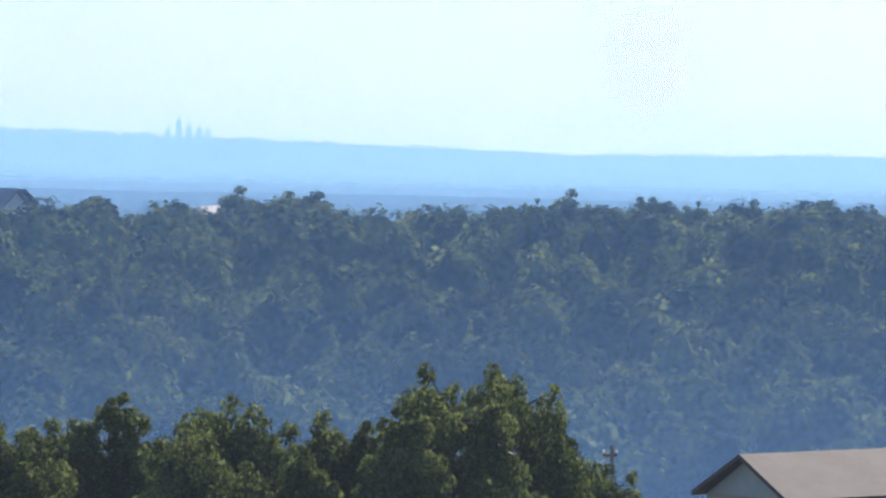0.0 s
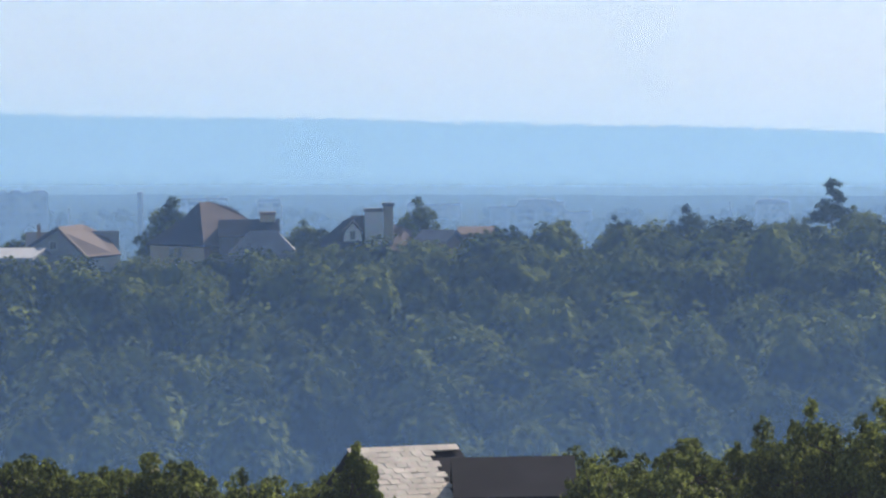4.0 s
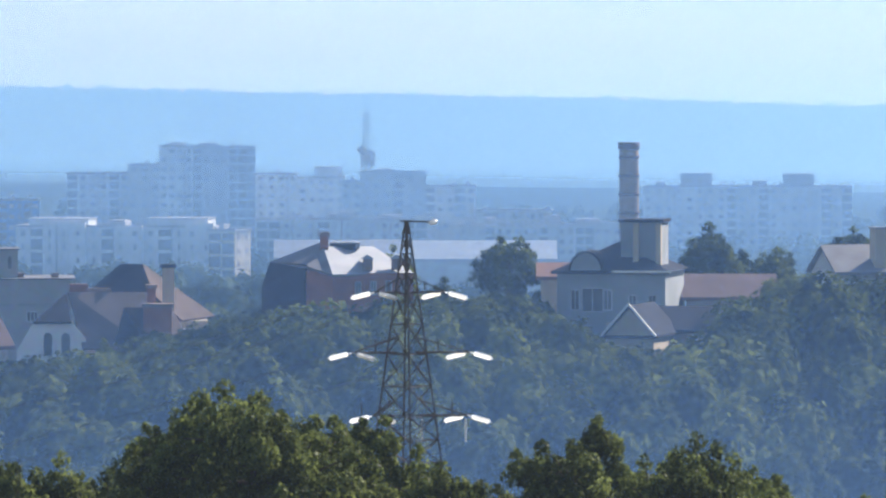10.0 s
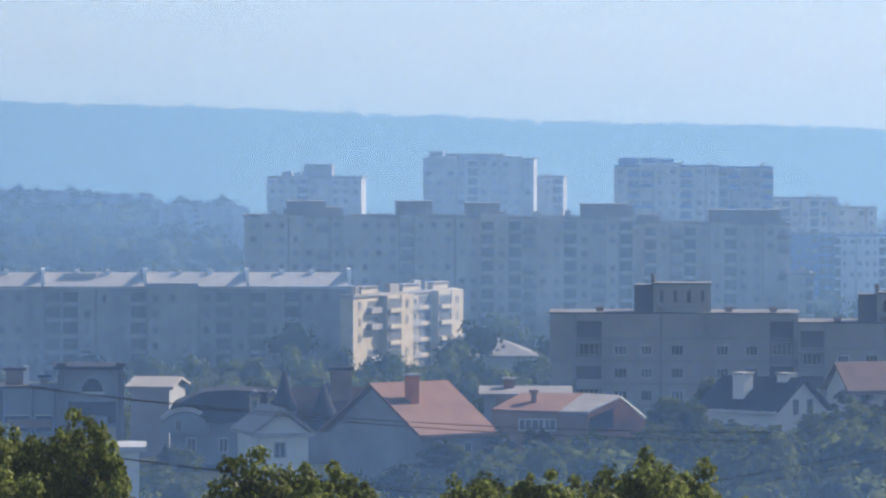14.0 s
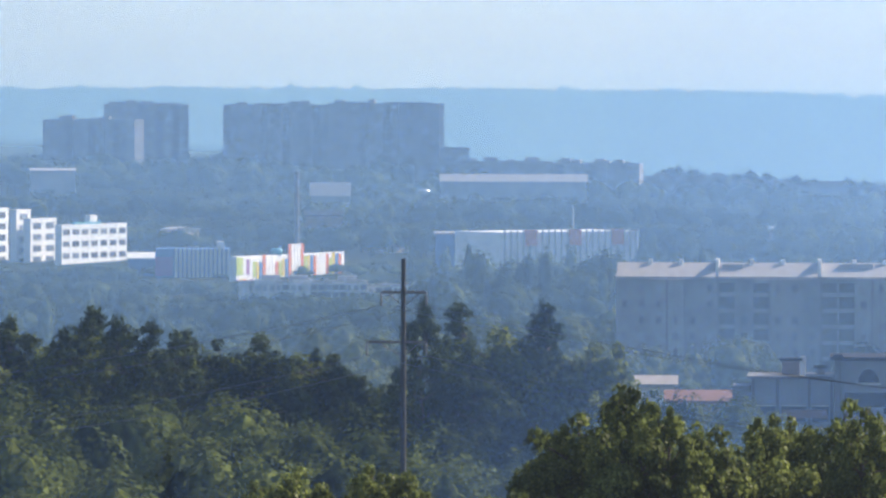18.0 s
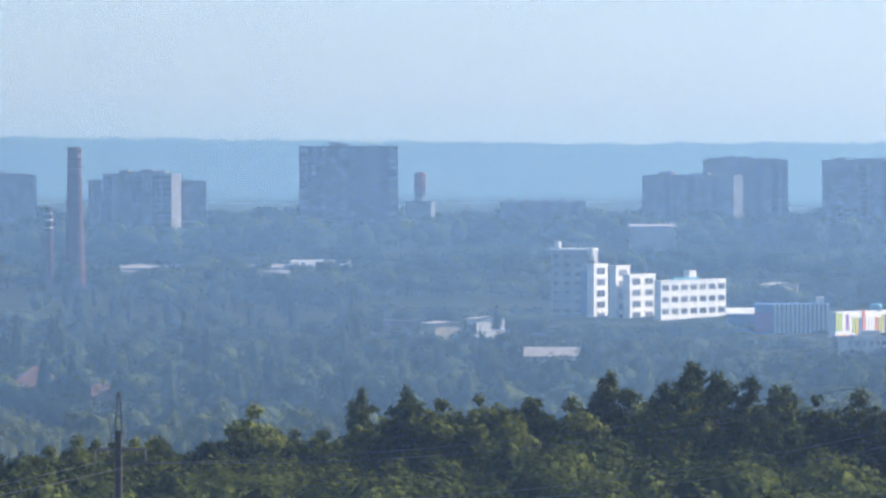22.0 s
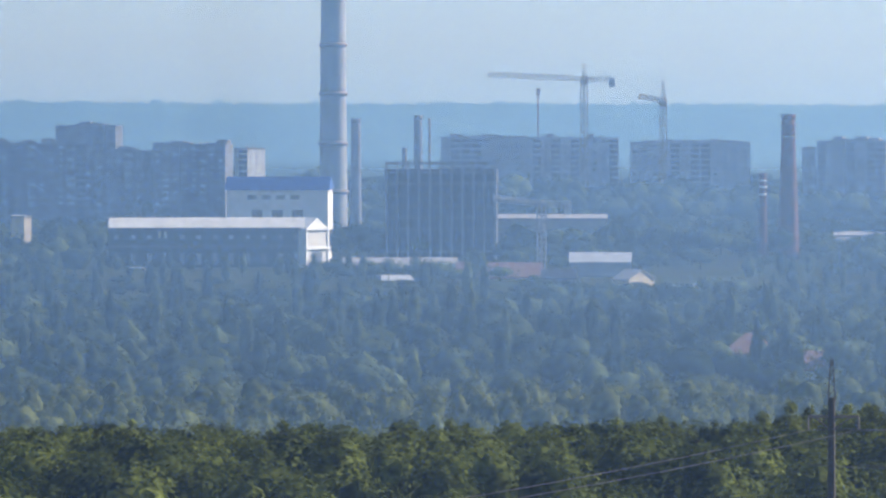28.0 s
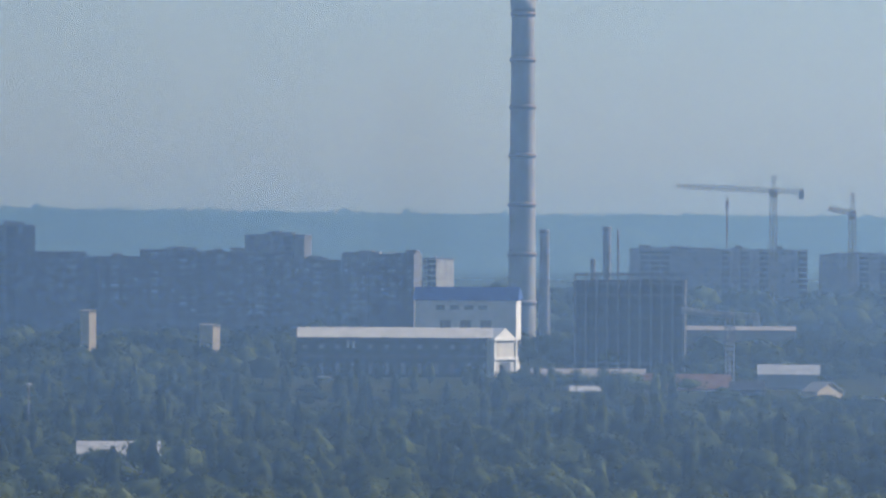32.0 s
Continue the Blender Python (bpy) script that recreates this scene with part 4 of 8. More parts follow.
for az, d, top, wide in (
    (6.156, 373, 53.8, 0.86),
    (6.972, 376, 53.2, 0.91),
    (7.533, 375, 52.6, 0.90),
    (7.278, 366, 53.4, 0.79),
    (4.937, 377, 53.5, 0.84),
    (6.089, 377, 53.6, 0.71),
    (7.035, 372, 53.4, 0.74),
    (7.495, 373, 52.6, 0.82),
    (4.682, 366, 53.4, 0.73),
    (21.196, 369, 54.4, 0.90),
    (17.006, 375, 53.2, 0.72),
    (16.811, 376, 53.1, 0.71),
    (16.964, 373, 53.3, 0.71),
    (-10.681, 556, 48.6, 1.23),
    (-10.223, 559, 47.9, 1.30),
    (-9.816, 558, 47.4, 1.30),
    (-9.305, 549, 47.9, 1.14),
    (-8.846, 560, 46.9, 1.20),
    (-8.335, 560, 47.0, 1.02),
    (-7.876, 555, 46.0, 1.06),
    (-7.109, 556, 45.6, 1.18),
    (-6.393, 549, 46.2, 1.05),
    (-3.979, 552, 45.0, 1.29),
    (-3.521, 558, 45.8, 1.03),
    (-3.113, 559, 46.0, 1.03),
    (-2.602, 556, 45.4, 1.02),
    (-2.092, 549, 47.9, 1.28),
    (-1.734, 552, 49.6, 1.05),
    (-1.427, 561, 47.5, 1.28),
    (-1.018, 552, 47.8, 1.31),
    (-0.609, 555, 49.0, 1.21),
    (-0.303, 551, 49.8, 1.30),
    (0.055, 557, 49.8, 1.31),
    (0.465, 560, 49.5, 1.08),
    (0.822, 553, 50.3, 1.03),
    (1.231, 551, 50.9, 1.00),
    (1.589, 553, 50.3, 1.19),
    (2.150, 549, 53.0, 1.21),
    (2.507, 553, 52.3, 1.08),
    (2.966, 559, 52.8, 1.14),
    (3.373, 553, 52.9, 1.14),
    (22.674, 667, 58.5, 1.65),
    (23.337, 671, 57.2, 1.6),
    (24.068, 668, 58.6, 1.5),
    (24.562, 659, 59.2, 1.75),
    (25.150, 663, 56.7, 1.18),
    (26.683, 659, 58.3, 0.99),
    (27.041, 661, 58.6, 1.31),
    (27.450, 661, 57.4, 1.24),
    (27.807, 670, 58.6, 1.30),
    (28.165, 663, 58.0, 1.10),
    (28.675, 665, 57.6, 1.25),
    (29.337, 660, 58.3, 1.24),
    (29.643, 669, 57.1, 1.27),
    (15.025, 659, 58.1, 1.30),
    (15.998, 660, 59.4, 1.10),
    (16.839, 666, 57.1, 1.29),
    (17.325, 663, 57.8, 1.30),
    (17.862, 666, 57.8, 1.09),
    (18.449, 663, 58.2, 1.04),
    (18.882, 660, 57.5, 1.03),
    (19.393, 667, 57.6, 1.32),
    (20.005, 661, 58.6, 0.99),
    (6.719, 671, 57.7, 1.16),
    (7.280, 664, 56.3, 1.06),
    (8.480, 666, 59.7, 1.26),
    (7.969, 664, 58.3, 1.12),
    (10.294, 660, 57.8, 1.29),
    (11.112, 659, 58.6, 1.15),
    (11.469, 669, 58.3, 1.02),
    (12.389, 668, 56.8, 1.31),
    (13.815, 667, 59.6, 1.25),
    (4.861, 660, 57.6, 1.13),
    (6.676, 661, 57.6, 1.27),
    (3.763, 663, 56.4, 1.13),
    (4.273, 671, 52.2, 1.27),
    (-1.555, 606, 49.7, 1.13),
    (-1.910, 600, 45.1, 1.23),
    (-0.275, 600, 47.7, 1.08),
    (1.205, 599, 48.9, 1.03),
    (-16.503, 454, 57.8, 1.32),
    (-15.585, 461, 57.8, 1.19),
    (-15.993, 455, 57.9, 1.09),
    (-12.672, 450, 57.5, 1.07),
    (-12.110, 458, 56.9, 1.28),
    (-14.359, 453, 58.5, 1.25),
    (-12.928, 458, 57.7, 1.22),
    (-15.228, 457, 56.8, 1.24),
    (-10.527, 453, 59.1, 1.22),
    (-9.712, 452, 58.4, 1.15),
    (-20.412, 458, 53.5, 1.22),
    (-19.953, 453, 53.8, 1.30),
    (-19.545, 457, 54.8, 1.18),
    (-19.085, 449, 55.5, 1.17),
    (-18.524, 452, 54.7, 1.21),
    (-18.114, 455, 56.4, 1.26),
    (-17.706, 457, 55.5, 1.25),
    (-17.399, 453, 55.0, 1.20),
    (-17.092, 458, 56.2, 1.26),
    (-16.530, 453, 55.0, 1.27),
    (-16.122, 459, 53.7, 1.21),
    (-15.661, 461, 54.0, 1.31),
    (-15.201, 455, 53.4, 1.16),
    (-26.342, 451, 52.3, 1.27),
    (-25.859, 460, 53.3, 1.14),
    (-25.425, 457, 52.2, 1.23),
    (-24.915, 458, 53.0, 1.04),
    (-24.353, 458, 53.0, 1.18),
    (-24.046, 457, 52.5, 1.12),
    (-23.740, 456, 53.1, 1.24),
    (-23.229, 457, 53.3, 1.23),
    (-22.820, 449, 53.5, 1.03),
    (-22.307, 454, 52.5, 1.20),
    (-21.950, 452, 52.8, 1.21),
    (-21.643, 457, 53.2, 0.99),
    (-21.285, 455, 53.3, 1.06),
    (-20.928, 450, 54.4, 1.02),
    (-20.570, 453, 53.6, 1.04),
    (-20.059, 451, 53.1, 0.99),
    (-19.703, 455, 54.4, 1.11),
    (-19.194, 456, 55.0, 1.18),
    (-18.633, 452, 55.0, 1.29),
    (-25.768, 449, 54.1, 1.12),
):
    plant("young", az, d, top, wide)
for az, d, top, wide in (
    (13.776, 666, 59.6, 1.07),
    (-14.150, 460, 59.7, 1.13),
    (-14.914, 459, 59.1, 1.13),
    (-13.640, 447, 59.2, 0.99),
    (-13.333, 462, 57.9, 1.04),
    (-12.158, 461, 56.7, 0.88),
    (-10.982, 455, 57.8, 0.92),
    (-10.062, 456, 57.4, 1.02),
    (-10.778, 447, 57.7, 0.92),
    (-14.405, 451, 58.7, 1.12),
    (-17.165, 459, 57.9, 0.90),
    (-14.920, 460, 58.7, 0.89),
    (-14.205, 457, 59.7, 0.89),
    (-13.949, 447, 59.6, 1.11),
    (-11.190, 450, 60.6, 0.91),
    (-10.884, 463, 60.0, 1.11),
    (-10.094, 452, 60.2, 1.14),
    (-16.758, 456, 58.2, 1.05),
    (-13.438, 450, 58.3, 1.13),
    (19.760, 667, 61.1, 1.14),
    (-14.638, 461, 55.2, 0.94),
    (-13.617, 453, 56.9, 0.90),
    (-12.955, 449, 55.1, 0.87),
    (-10.578, 557, 49.6, 1.03),
):
    plant("pine", az, d, top, wide)
for kind in KINDS.values():
    for o in kind:
        for c in list(o.children_recursive):
            bpy.data.objects.remove(c)
        bpy.data.objects.remove(o)


# ---- the near slope: roofs and a pole among the trees ----


def slate_roof_house():
    az, d, w, zb, zt = 16.122, 272, 4.8, 55.5, 57.9
    z0 = ground(az, d) - 0.3
    b = thing("cottage", "cottage with worn pale slate roof among trees", "house", spot(az, d, z0), -az + 21)
    w, h, fall = w / math.cos(radians(21)), zt - z0, 2.2
    part("wall", box_bm(-w / 2 + 0.3, w / 2 - 0.3, 0.3, 7.0, 0, h - fall), BRICK_DULL, b)
    slope = math.atan2(fall, 4.2)
    deck = part("roof", prism_bm([(-w / 2, -0.8, h - fall - 0.3), (-w / 2, 3.6, h - 0.06), (-w / 2, 8.0, h - fall - 0.3)], (w, 0, 0)), ROOF_DARK, b, "dark boarding under the slates")
    me = bpy.data.meshes.new("slate")
    bm = box_bm(-0.25, 0.25, -0.02, 0.02, -0.22, 0.22)
    bm.to_mesh(me)
    bm.free()
    me.materials.append(SLATE)
    rng = random.Random(3)
    run = math.hypot(4.4, fall + 0.24)
    tilt = math.degrees(math.atan2(fall + 0.24, 4.4))
    for r in range(12):
        for k in range(int(w / 0.5) + 1):
            s = 0.2 + r * 0.43
            if s > run:
                continue
            x = -w / 2 + 0.2 + k * 0.51 + (r % 2) * 0.25
            if x > w / 2 or (x > w / 2 - 1.4 and r > 0):
                continue
            y, z = 3.6 - s * math.cos(radians(tilt)), h - s * math.sin(radians(tilt))
            o = new("slate", me)
            o.parent = deck
            o.matrix_basis = pose(x, y - 0.03, z + 0.03, tilt - 90 + rng.uniform(-3, 1), 0, rng.uniform(-4, 4))
    return b


SLATE = mat("pale_slates", (0.86, 0.77, 0.66), 0.9, (0.66, 0.58, 0.49), 1.2, fine=9.0, vary=0.1)
slate_roof_house()
house("dark sheet-roofed shed beside a slate-roofed cottage", 16.866, 268, 4.7, 55.7, 57.7, depth=6, turn=2, tiles=ROOF_DARK, wall=GREY_WALL, eave=0.8, over=0.3, name="shed", group="buildings among the near trees")
house("cottage with brown roof and pale boarded gable", 29.275, 320, 11.1, 51.1, 54, turn=38, share=0.62, roof="side", tiles=ROOF_TAUPE, wall=BEIGE_WALL, eave=0.75, gable=PALE_WALL, over=0.6, name="cottage", group="buildings among the near trees")


def wire(a, b, sag, r=0.02, name="power_line", label="thin sagging power line between poles"):
    bm = bmesh.new()
    pts = [Vector(a).lerp(Vector(b), k / 16) - Vector((0, 0, sag * 4 * (k / 16) * (1 - k / 16))) for k in range(17)]
    side = (Vector(b) - Vector(a)).cross(Vector((0, 0, 1))).normalized()
    rings = [[bm.verts.new(p + side * (r * math.cos(i * math.tau / 4)) + Vector((0, 0, r * math.sin(i * math.tau / 4)))) for i in range(4)] for p in pts]
    for lo, hi in zip(rings, rings[1:]):
        for i in range(4):
            bm.faces.new((lo[i], lo[(i + 1) % 4], hi[(i + 1) % 4], hi[i]))
    return tagged(part(name, bm, CABLE, None), label, "cable", "power lines")


def small_pole():
    az, d, w, zb, zt = 27.426, 300, 0.2, 52.7, 55.7
    z0 = ground(az, d) - 0.3
    b = thing("utility_pole", "old wooden utility pole with a leaning strut", "pole", spot(az, d, z0), -az, "poles")
    h = zt - z0
    part("post", bar_bm((0, 0, 0), (0, 0, h), 0.13, 8, 0.09), CONCRETE, b)
    part("strut", bar_bm((0.9, 0, 0), (0.08, 0, h - 1.4), 0.09, 6), CONCRETE, b)
    part("crossarm", box_bm(-0.45, 0.25, -0.05, 0.05, h - 0.55, h - 0.42), STEEL, b)
    for x in (-0.4, 0.2):
        part("insulator", lathe_bm([(0.05, 0), (0.08, 0.08), (0.04, 0.2)], 8), INSULATOR, b).location = (x, 0, h - 0.42)
    wire(spot(az, d, zt - 0.4), spot(az - 3.2, d - 40, zt - 6.0), 1.0)


small_pole()

# ---- the pylon and its lines ----
PYLON_TIPS = []


def pylon():
    az, d, w, zb, zt = 3.951, 336, 3.9, 54, 67
    z0 = ground(az, d) - 0.5
    b = thing("transmission_tower", "rusty steel lattice pylon with bright glass insulators", "pylon", spot(az, d, z0), -az + 6)
    top, s = zt - z0, d / 11212
    zz = lambda y: top - (y - 365) * s
    half = lambda z: 0.18 + (1.85 - 0.18) * max(0.0, (zz(395) - z) / (zz(395) - zz(800)))
    peak = zz(372)
    feet = ((-1, 0), (0, -1), (1, 0), (0, 1))
    for sx, sy in feet:
        bm = bmesh.new()
        levels = [0.0, zz(800), zz(600), zz(395)]
        for lo, hi in zip(levels, levels[1:]):
            add_bar(bm, (sx * half(lo), sy * half(lo), lo), (sx * half(hi), sy * half(hi), hi), 0.062, 4)
        add_bar(bm, (sx * half(zz(395)), sy * half(zz(395)), zz(395)), (0, 0, peak), 0.1, 4)
        part("leg", bm, STEEL, b)
    cuts = [0, 4.0, zz(800), zz(760), zz(718), zz(665), zz(608), zz(555), zz(500), zz(465), zz(430), zz(400)]
    for side in range(4):
        bm = bmesh.new()
        (px, py), (qx, qy) = feet[side], feet[(side + 1) % 4]
        for lo, hi in zip(cuts, cuts[1:]):
            a, c = half(lo), half(hi)
            add_bar(bm, (px * a, py * a, lo), (qx * c, qy * c, hi), 0.03)
            add_bar(bm, (qx * a, qy * a, lo), (px * c, py * c, hi), 0.03)
            add_bar(bm, (px * c, py * c, hi), (qx * c, qy * c, hi), 0.035)
        part("bracing", bm, STEEL, b)
    part("mast_head", bar_bm((-0.35, 0, peak), (1.2, 0, peak - 0.05), 0.065), STEEL, b)
    part("earth_wire_insulator", lathe_bm([(0.06, 0), (0.14, 0.1), (0.14, 0.35), (0.06, 0.45)], 8), INSULATOR, b).matrix_basis = pose(1.2, 0, peak - 0.1, 0, 80, 0)
    for y, xl, xr, slack in ((498, -57, 68, 0), (605, -97, 112, 0), (717, -60, 108, 0)):
        z = zz(y)
        for x in (xl, xr):
            tip = Vector((x * s, 0, z))
            bm = bmesh.new()
            a = half(z)
            k = 1 if x > 0 else -1
            for sy in (-0.5, 0.5):
                add_bar(bm, (k * a * 0.5, sy * a, z), tip, 0.06)
                add_bar(bm, (k * a * 0.5, sy * a, z + 0.8), tip, 0.04)
            add_bar(bm, (k * a * 1.6, 0, z), (k * a * 1.6, 0, z + 0.7), 0.04)
            part("crossarm", bm, STEEL, b)
            for way, tilt in ((-1, -14), (1, 14)):
                bm = bmesh.new()
                for k2 in range(9):
                    r = 0.125
                    add_bar(bm, (0.11 * k2 + 0.3, 0, 0), (0.11 * k2 + 0.4, 0, 0), r, 8, 0.13)
                add_bar(bm, (0, 0, 0), (1.4, 0, 0), 0.03, 4)
                ins = part("insulator_string", bm, INSULATOR, b, "string of bright glass insulators")
                ins.visible_shadow = False
                ins.matrix_basis = Matrix.Translation(tip) @ (pose(0, 0, 0, 0, -tilt, 180 - 25) if way < 0 else pose(0, 0, 0, 0, -tilt * -1, -30))
            PYLON_TIPS.append(spot(az, d, z0) + Matrix.Rotation(radians(-az + 6), 3, "Z") @ tip)
        if y > 700:
            for x in (27, 105):
                bm = bmesh.new()
                for k2 in range(8):
                    add_bar(bm, (0, 0, -0.16 * k2 - 0.2), (0, 0, -0.16 * k2 - 0.3), 0.07, 6, 0.05)
                part("hanging_insulator", bm, INSULATOR, b).location = (x * s, 0, z)


pylon()
for k, tip in enumerate(PYLON_TIPS):
    away = spot(-9.0 + 0.25 * (k % 2), 318, 53.5 - 1.7 * (k // 2))
    wire(tip + (away - tip).normalized() * 1.7, away, 3.2, 0.017)

# ---- houses on the hill ----
h1 = house("wide dark-roofed house half hidden by trees", 20.907, 668, 9.2, 56.9, 58.6, depth=9, turn=8, tiles=ROOF_DARK, wall=BRICK_DULL, eave=0.95, chimneys=((0.66, 0.4, 0.0, 1.1, ORANGE),))
h2 = house("white house with steep grey-brown gabled roof", 21.801, 668, 7.4, 55.9, 58.9, turn=-40, share=0.68, roof="side", wall=WHITE_WALL, tiles=ROOF_GREY, eave=0.6, side_windows=((0.5, 0.6, 0.9, 1.2),), windows=((0.2, 0.7, 0.9, 1.1),))
house("low pale house behind round trees", 23.648, 690, 3.4, 54.4, 56.4, depth=8, turn=-20, roof="hip", wall=WHITE_WALL, tiles=ROOF_PALE, eave=0.4)
house("dark-roofed house with a white end wall", 21.936, 680, 6, 55.1, 58.5, turn=-35, share=0.6, wall=WHITE_WALL, tiles=ROOF_DARK, eave=0.55, side_windows=((0.5, 0.6, 0.9, 1.2),))
def roofed(label, az, d, z, deep=10.0, name="house", group="houses on the hill"):
    """The empty of a house put together from single walls and roof planes; its origin lies at height z."""
    return thing(name, label, "house", spot(az, d, z), -az, group)


def column(b, name, x0, x1, y0, y1, z0, z1, material, cap=None, label="", lip=0.15):
    c = part(name, box_bm(x0, x1, y0, y1, z0, z1), material, b, label)
    if cap:
        part(name + "_cap", box_bm(x0 - lip, x1 + lip, y0 - lip, y1 + lip, z1, z1 + 0.35), cap, c)
    return c


# brown-roofed house, its dark gable with a small window
h3 = roofed("brown-roofed house with a dark gable and small window", 12.875, 645, 54.1)
facet(h3, "gable_wall", [(-4.8, 0, -1.7), (-4.8, 0, 1.7), (-3.6, 0, 2.4), (-1.3, 0, 3.7), (1.6, 0, 1), (1.6, 0, -1.7)], GREY_WALL)
facet(h3, "roof", [(-1.3, 0, 3.9), (1.3, 9, 3.9), (3.6, 9, 2.8), (5.2, 4, 0.9), (1.7, -0.5, 0.8)], ROOF_BROWN)
facet(h3, "roof_edge", [(-4.9, -0.4, 1.6), (-3.7, -0.4, 2.4), (-1.3, -0.4, 4), (-1.2, -0.4, 3.6), (-3.6, -0.4, 2.1), (-4.8, -0.4, 1.3)], ROOF_DARK)
facet(h3, "side_wall", [(1.6, 0.2, 0.9), (5.1, 4, 0.9), (5.1, 4, -1.7), (1.6, 0.2, -1.7)], PALE_WALL)
part("back_wall", box_bm(-4.6, 5.0, 8, 8.3, -3, 3.2), GREY_WALL, h3)
window(h3, -1.75, -0.02, 2.0, 0.8, 0.9)
column(h3, "chimney", -3.35, -3.0, 2, 2.4, 1.8, 4.1, BRICK_DULL)
part("roof_cross", bar_bm((-1.2, 0.2, 3.8), (-1.2, 0.2, 4.9), 0.05), STEEL, h3)
# large house: one slope coloured dark for shade, lit slope red-brown, dark low wing
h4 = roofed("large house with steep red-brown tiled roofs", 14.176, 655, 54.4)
facet(h4, "roof", [(-7.1, 3, 1.4), (-3.4, 6, 3.7), (-1.5, 8, 5.5), (-1.1, 1, 1.1)], ROOF_DARK, label="roof slope coloured dark for its shade")
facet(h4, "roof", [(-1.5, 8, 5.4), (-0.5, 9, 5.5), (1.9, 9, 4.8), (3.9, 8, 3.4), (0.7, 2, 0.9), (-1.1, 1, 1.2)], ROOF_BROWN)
facet(h4, "wall", [(-6.7, 3.4, 1.5), (-1.1, 1.4, 1.2), (-1.1, 1.4, -2), (-6.7, 3.4, -2)], BEIGE_WALL)
facet(h4, "wall", [(-1.1, 1.4, 1.2), (3.5, 6, 1.2), (3.5, 6, -2), (-1.1, 1.4, -2)], BRICK_DULL)
for x in (-4.5, -3.6):
    window(h4, x, 2.2, 0.4, 0.5, 1.0)
low = part("wing", box_bm(0.5, 6.7, 1.0, 6.0, -3, 2.1), DARK_WALL, h4)
part("wing_roof", prism_bm([(0.4, 0.6, 2.0), (0.4, 3.5, 3.7), (0.4, 6.4, 2.0)], (6.4, 0, 0)), ROOF_DARK, low)
column(h4, "chimney", 4.8, 6.3, 3.0, 4.0, 2.6, 4.1, BEIGE_WALL, BRICK_DULL, "short orange-brown chimney")
house("grey low house with a white ridge", 14.617, 642, 6.2, 54.3, 57.3, depth=4.5, roof="hip", wall=GREY_WALL, tiles=ROOF_GREY, eave=0.8)
# dark house with a white dormer and two chimneys
h5 = roofed("dark house with white dormer and two tall chimneys", 15.555, 650, 54.0)
# left slope dark, right slope brown: shade and sun put into the colour
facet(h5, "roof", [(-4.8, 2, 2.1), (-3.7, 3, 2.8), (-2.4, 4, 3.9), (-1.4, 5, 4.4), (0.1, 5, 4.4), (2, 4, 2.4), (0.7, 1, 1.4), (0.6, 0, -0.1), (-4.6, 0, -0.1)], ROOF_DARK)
facet(h5, "roof", [(0.7, 0, -0.1), (0.8, 2, 2.1), (2.9, 6, 3.4), (4.8, 7, 2.7), (4.1, 2, -0.1)], ROOF_BROWN, label="roof slope coloured brown as sunlit")
part("wall", box_bm(-4.3, 3.6, 2.5, 7, -3, 0.6), DARK_WALL, h5)
dorm = facet(h5, "dormer_front", [(-2.4, -0.6, 1.9), (-2.2, -0.6, 2.9), (-1.4, -0.6, 3.8), (-0.6, -0.6, 2.8), (-0.5, -0.6, 1.9)], WHITE_WALL)
facet(dorm, "dormer_roof", [(-2.6, -0.9, 2.9), (-1.4, -0.9, 4), (-1.4, 4, 4), (-2.6, 4, 2.9)], ROOF_DARK, 0.15)
facet(dorm, "dormer_roof", [(-1.4, -0.9, 4), (-0.3, -0.9, 2.8), (-0.3, 4, 2.8), (-1.4, 4, 4)], ROOF_DARK, 0.15)
window(dorm, -1.45, -0.72, 2.5, 0.6, 0.95)
column(h5, "chimney", -0.2, 1.7, 1.0, 2.6, 1.5, 4.85, WHITE_WALL, DARK_WALL, "broad white chimney with dark cap")
column(h5, "chimney", 1.75, 2.75, 2.8, 3.8, 1.5, 5.35, BEIGE_WALL, DARK_WALL, "tall beige chimney with dark cap")
house("small house with grey and red roof among trees", 16.21, 650, 4.3, 54.9, 56.9, depth=7, turn=-35, share=0.65, roof="side", wall=BRICK_DULL, tiles=ROOF_GREY, eave=0.6)
house("small brown roof peeping out of the trees", 16.541, 655, 2.8, 55.7, 57, depth=6, roof="side", wall=GREY_WALL, tiles=ROOF_BROWN, eave=0.6)
h6 = house("grey-roofed house with a tall pale chimney", 7.956, 640, 7.7, 53.2, 56.9, turn=25, share=0.66, roof="side", wall=PALE_WALL, tiles=ROOF_GREY, eave=0.75, chimneys=((0.86, 0.1, 1.6, 1.3, BEIGE_WALL),))
house("house with long brown roof beside a pale chimney", 8.549, 655, 7.4, 54.4, 57.4, depth=9, roof="side", wall=PALE_WALL, tiles=ROOF_BROWN, eave=0.7, chimneys=((0.95, 0.3, 0.1, 1.0, BEIGE_WALL),), windows=((0.2, 0.8, 0.9, 1.0), (0.5, 0.8, 0.9, 1.0)))
house("house with red-brown hipped roof", 9.055, 650, 4.3, 54.4, 56.8, depth=8, roof="hip", wall=PALE_WALL, tiles=ROOF_RED, eave=0.6)
house("flat-roofed house with a bright metal roof terrace", 9.183, 662, 6.2, 55.5, 58.1, depth=8, roof="side", wall=GREY_WALL, tiles=ROOF_METAL, eave=0.25, chimneys=((0.1, 0.4, 0.3, 0.7, BRICK_DULL), (0.9, 0.4, 0.5, 0.6, BRICK_DULL)))
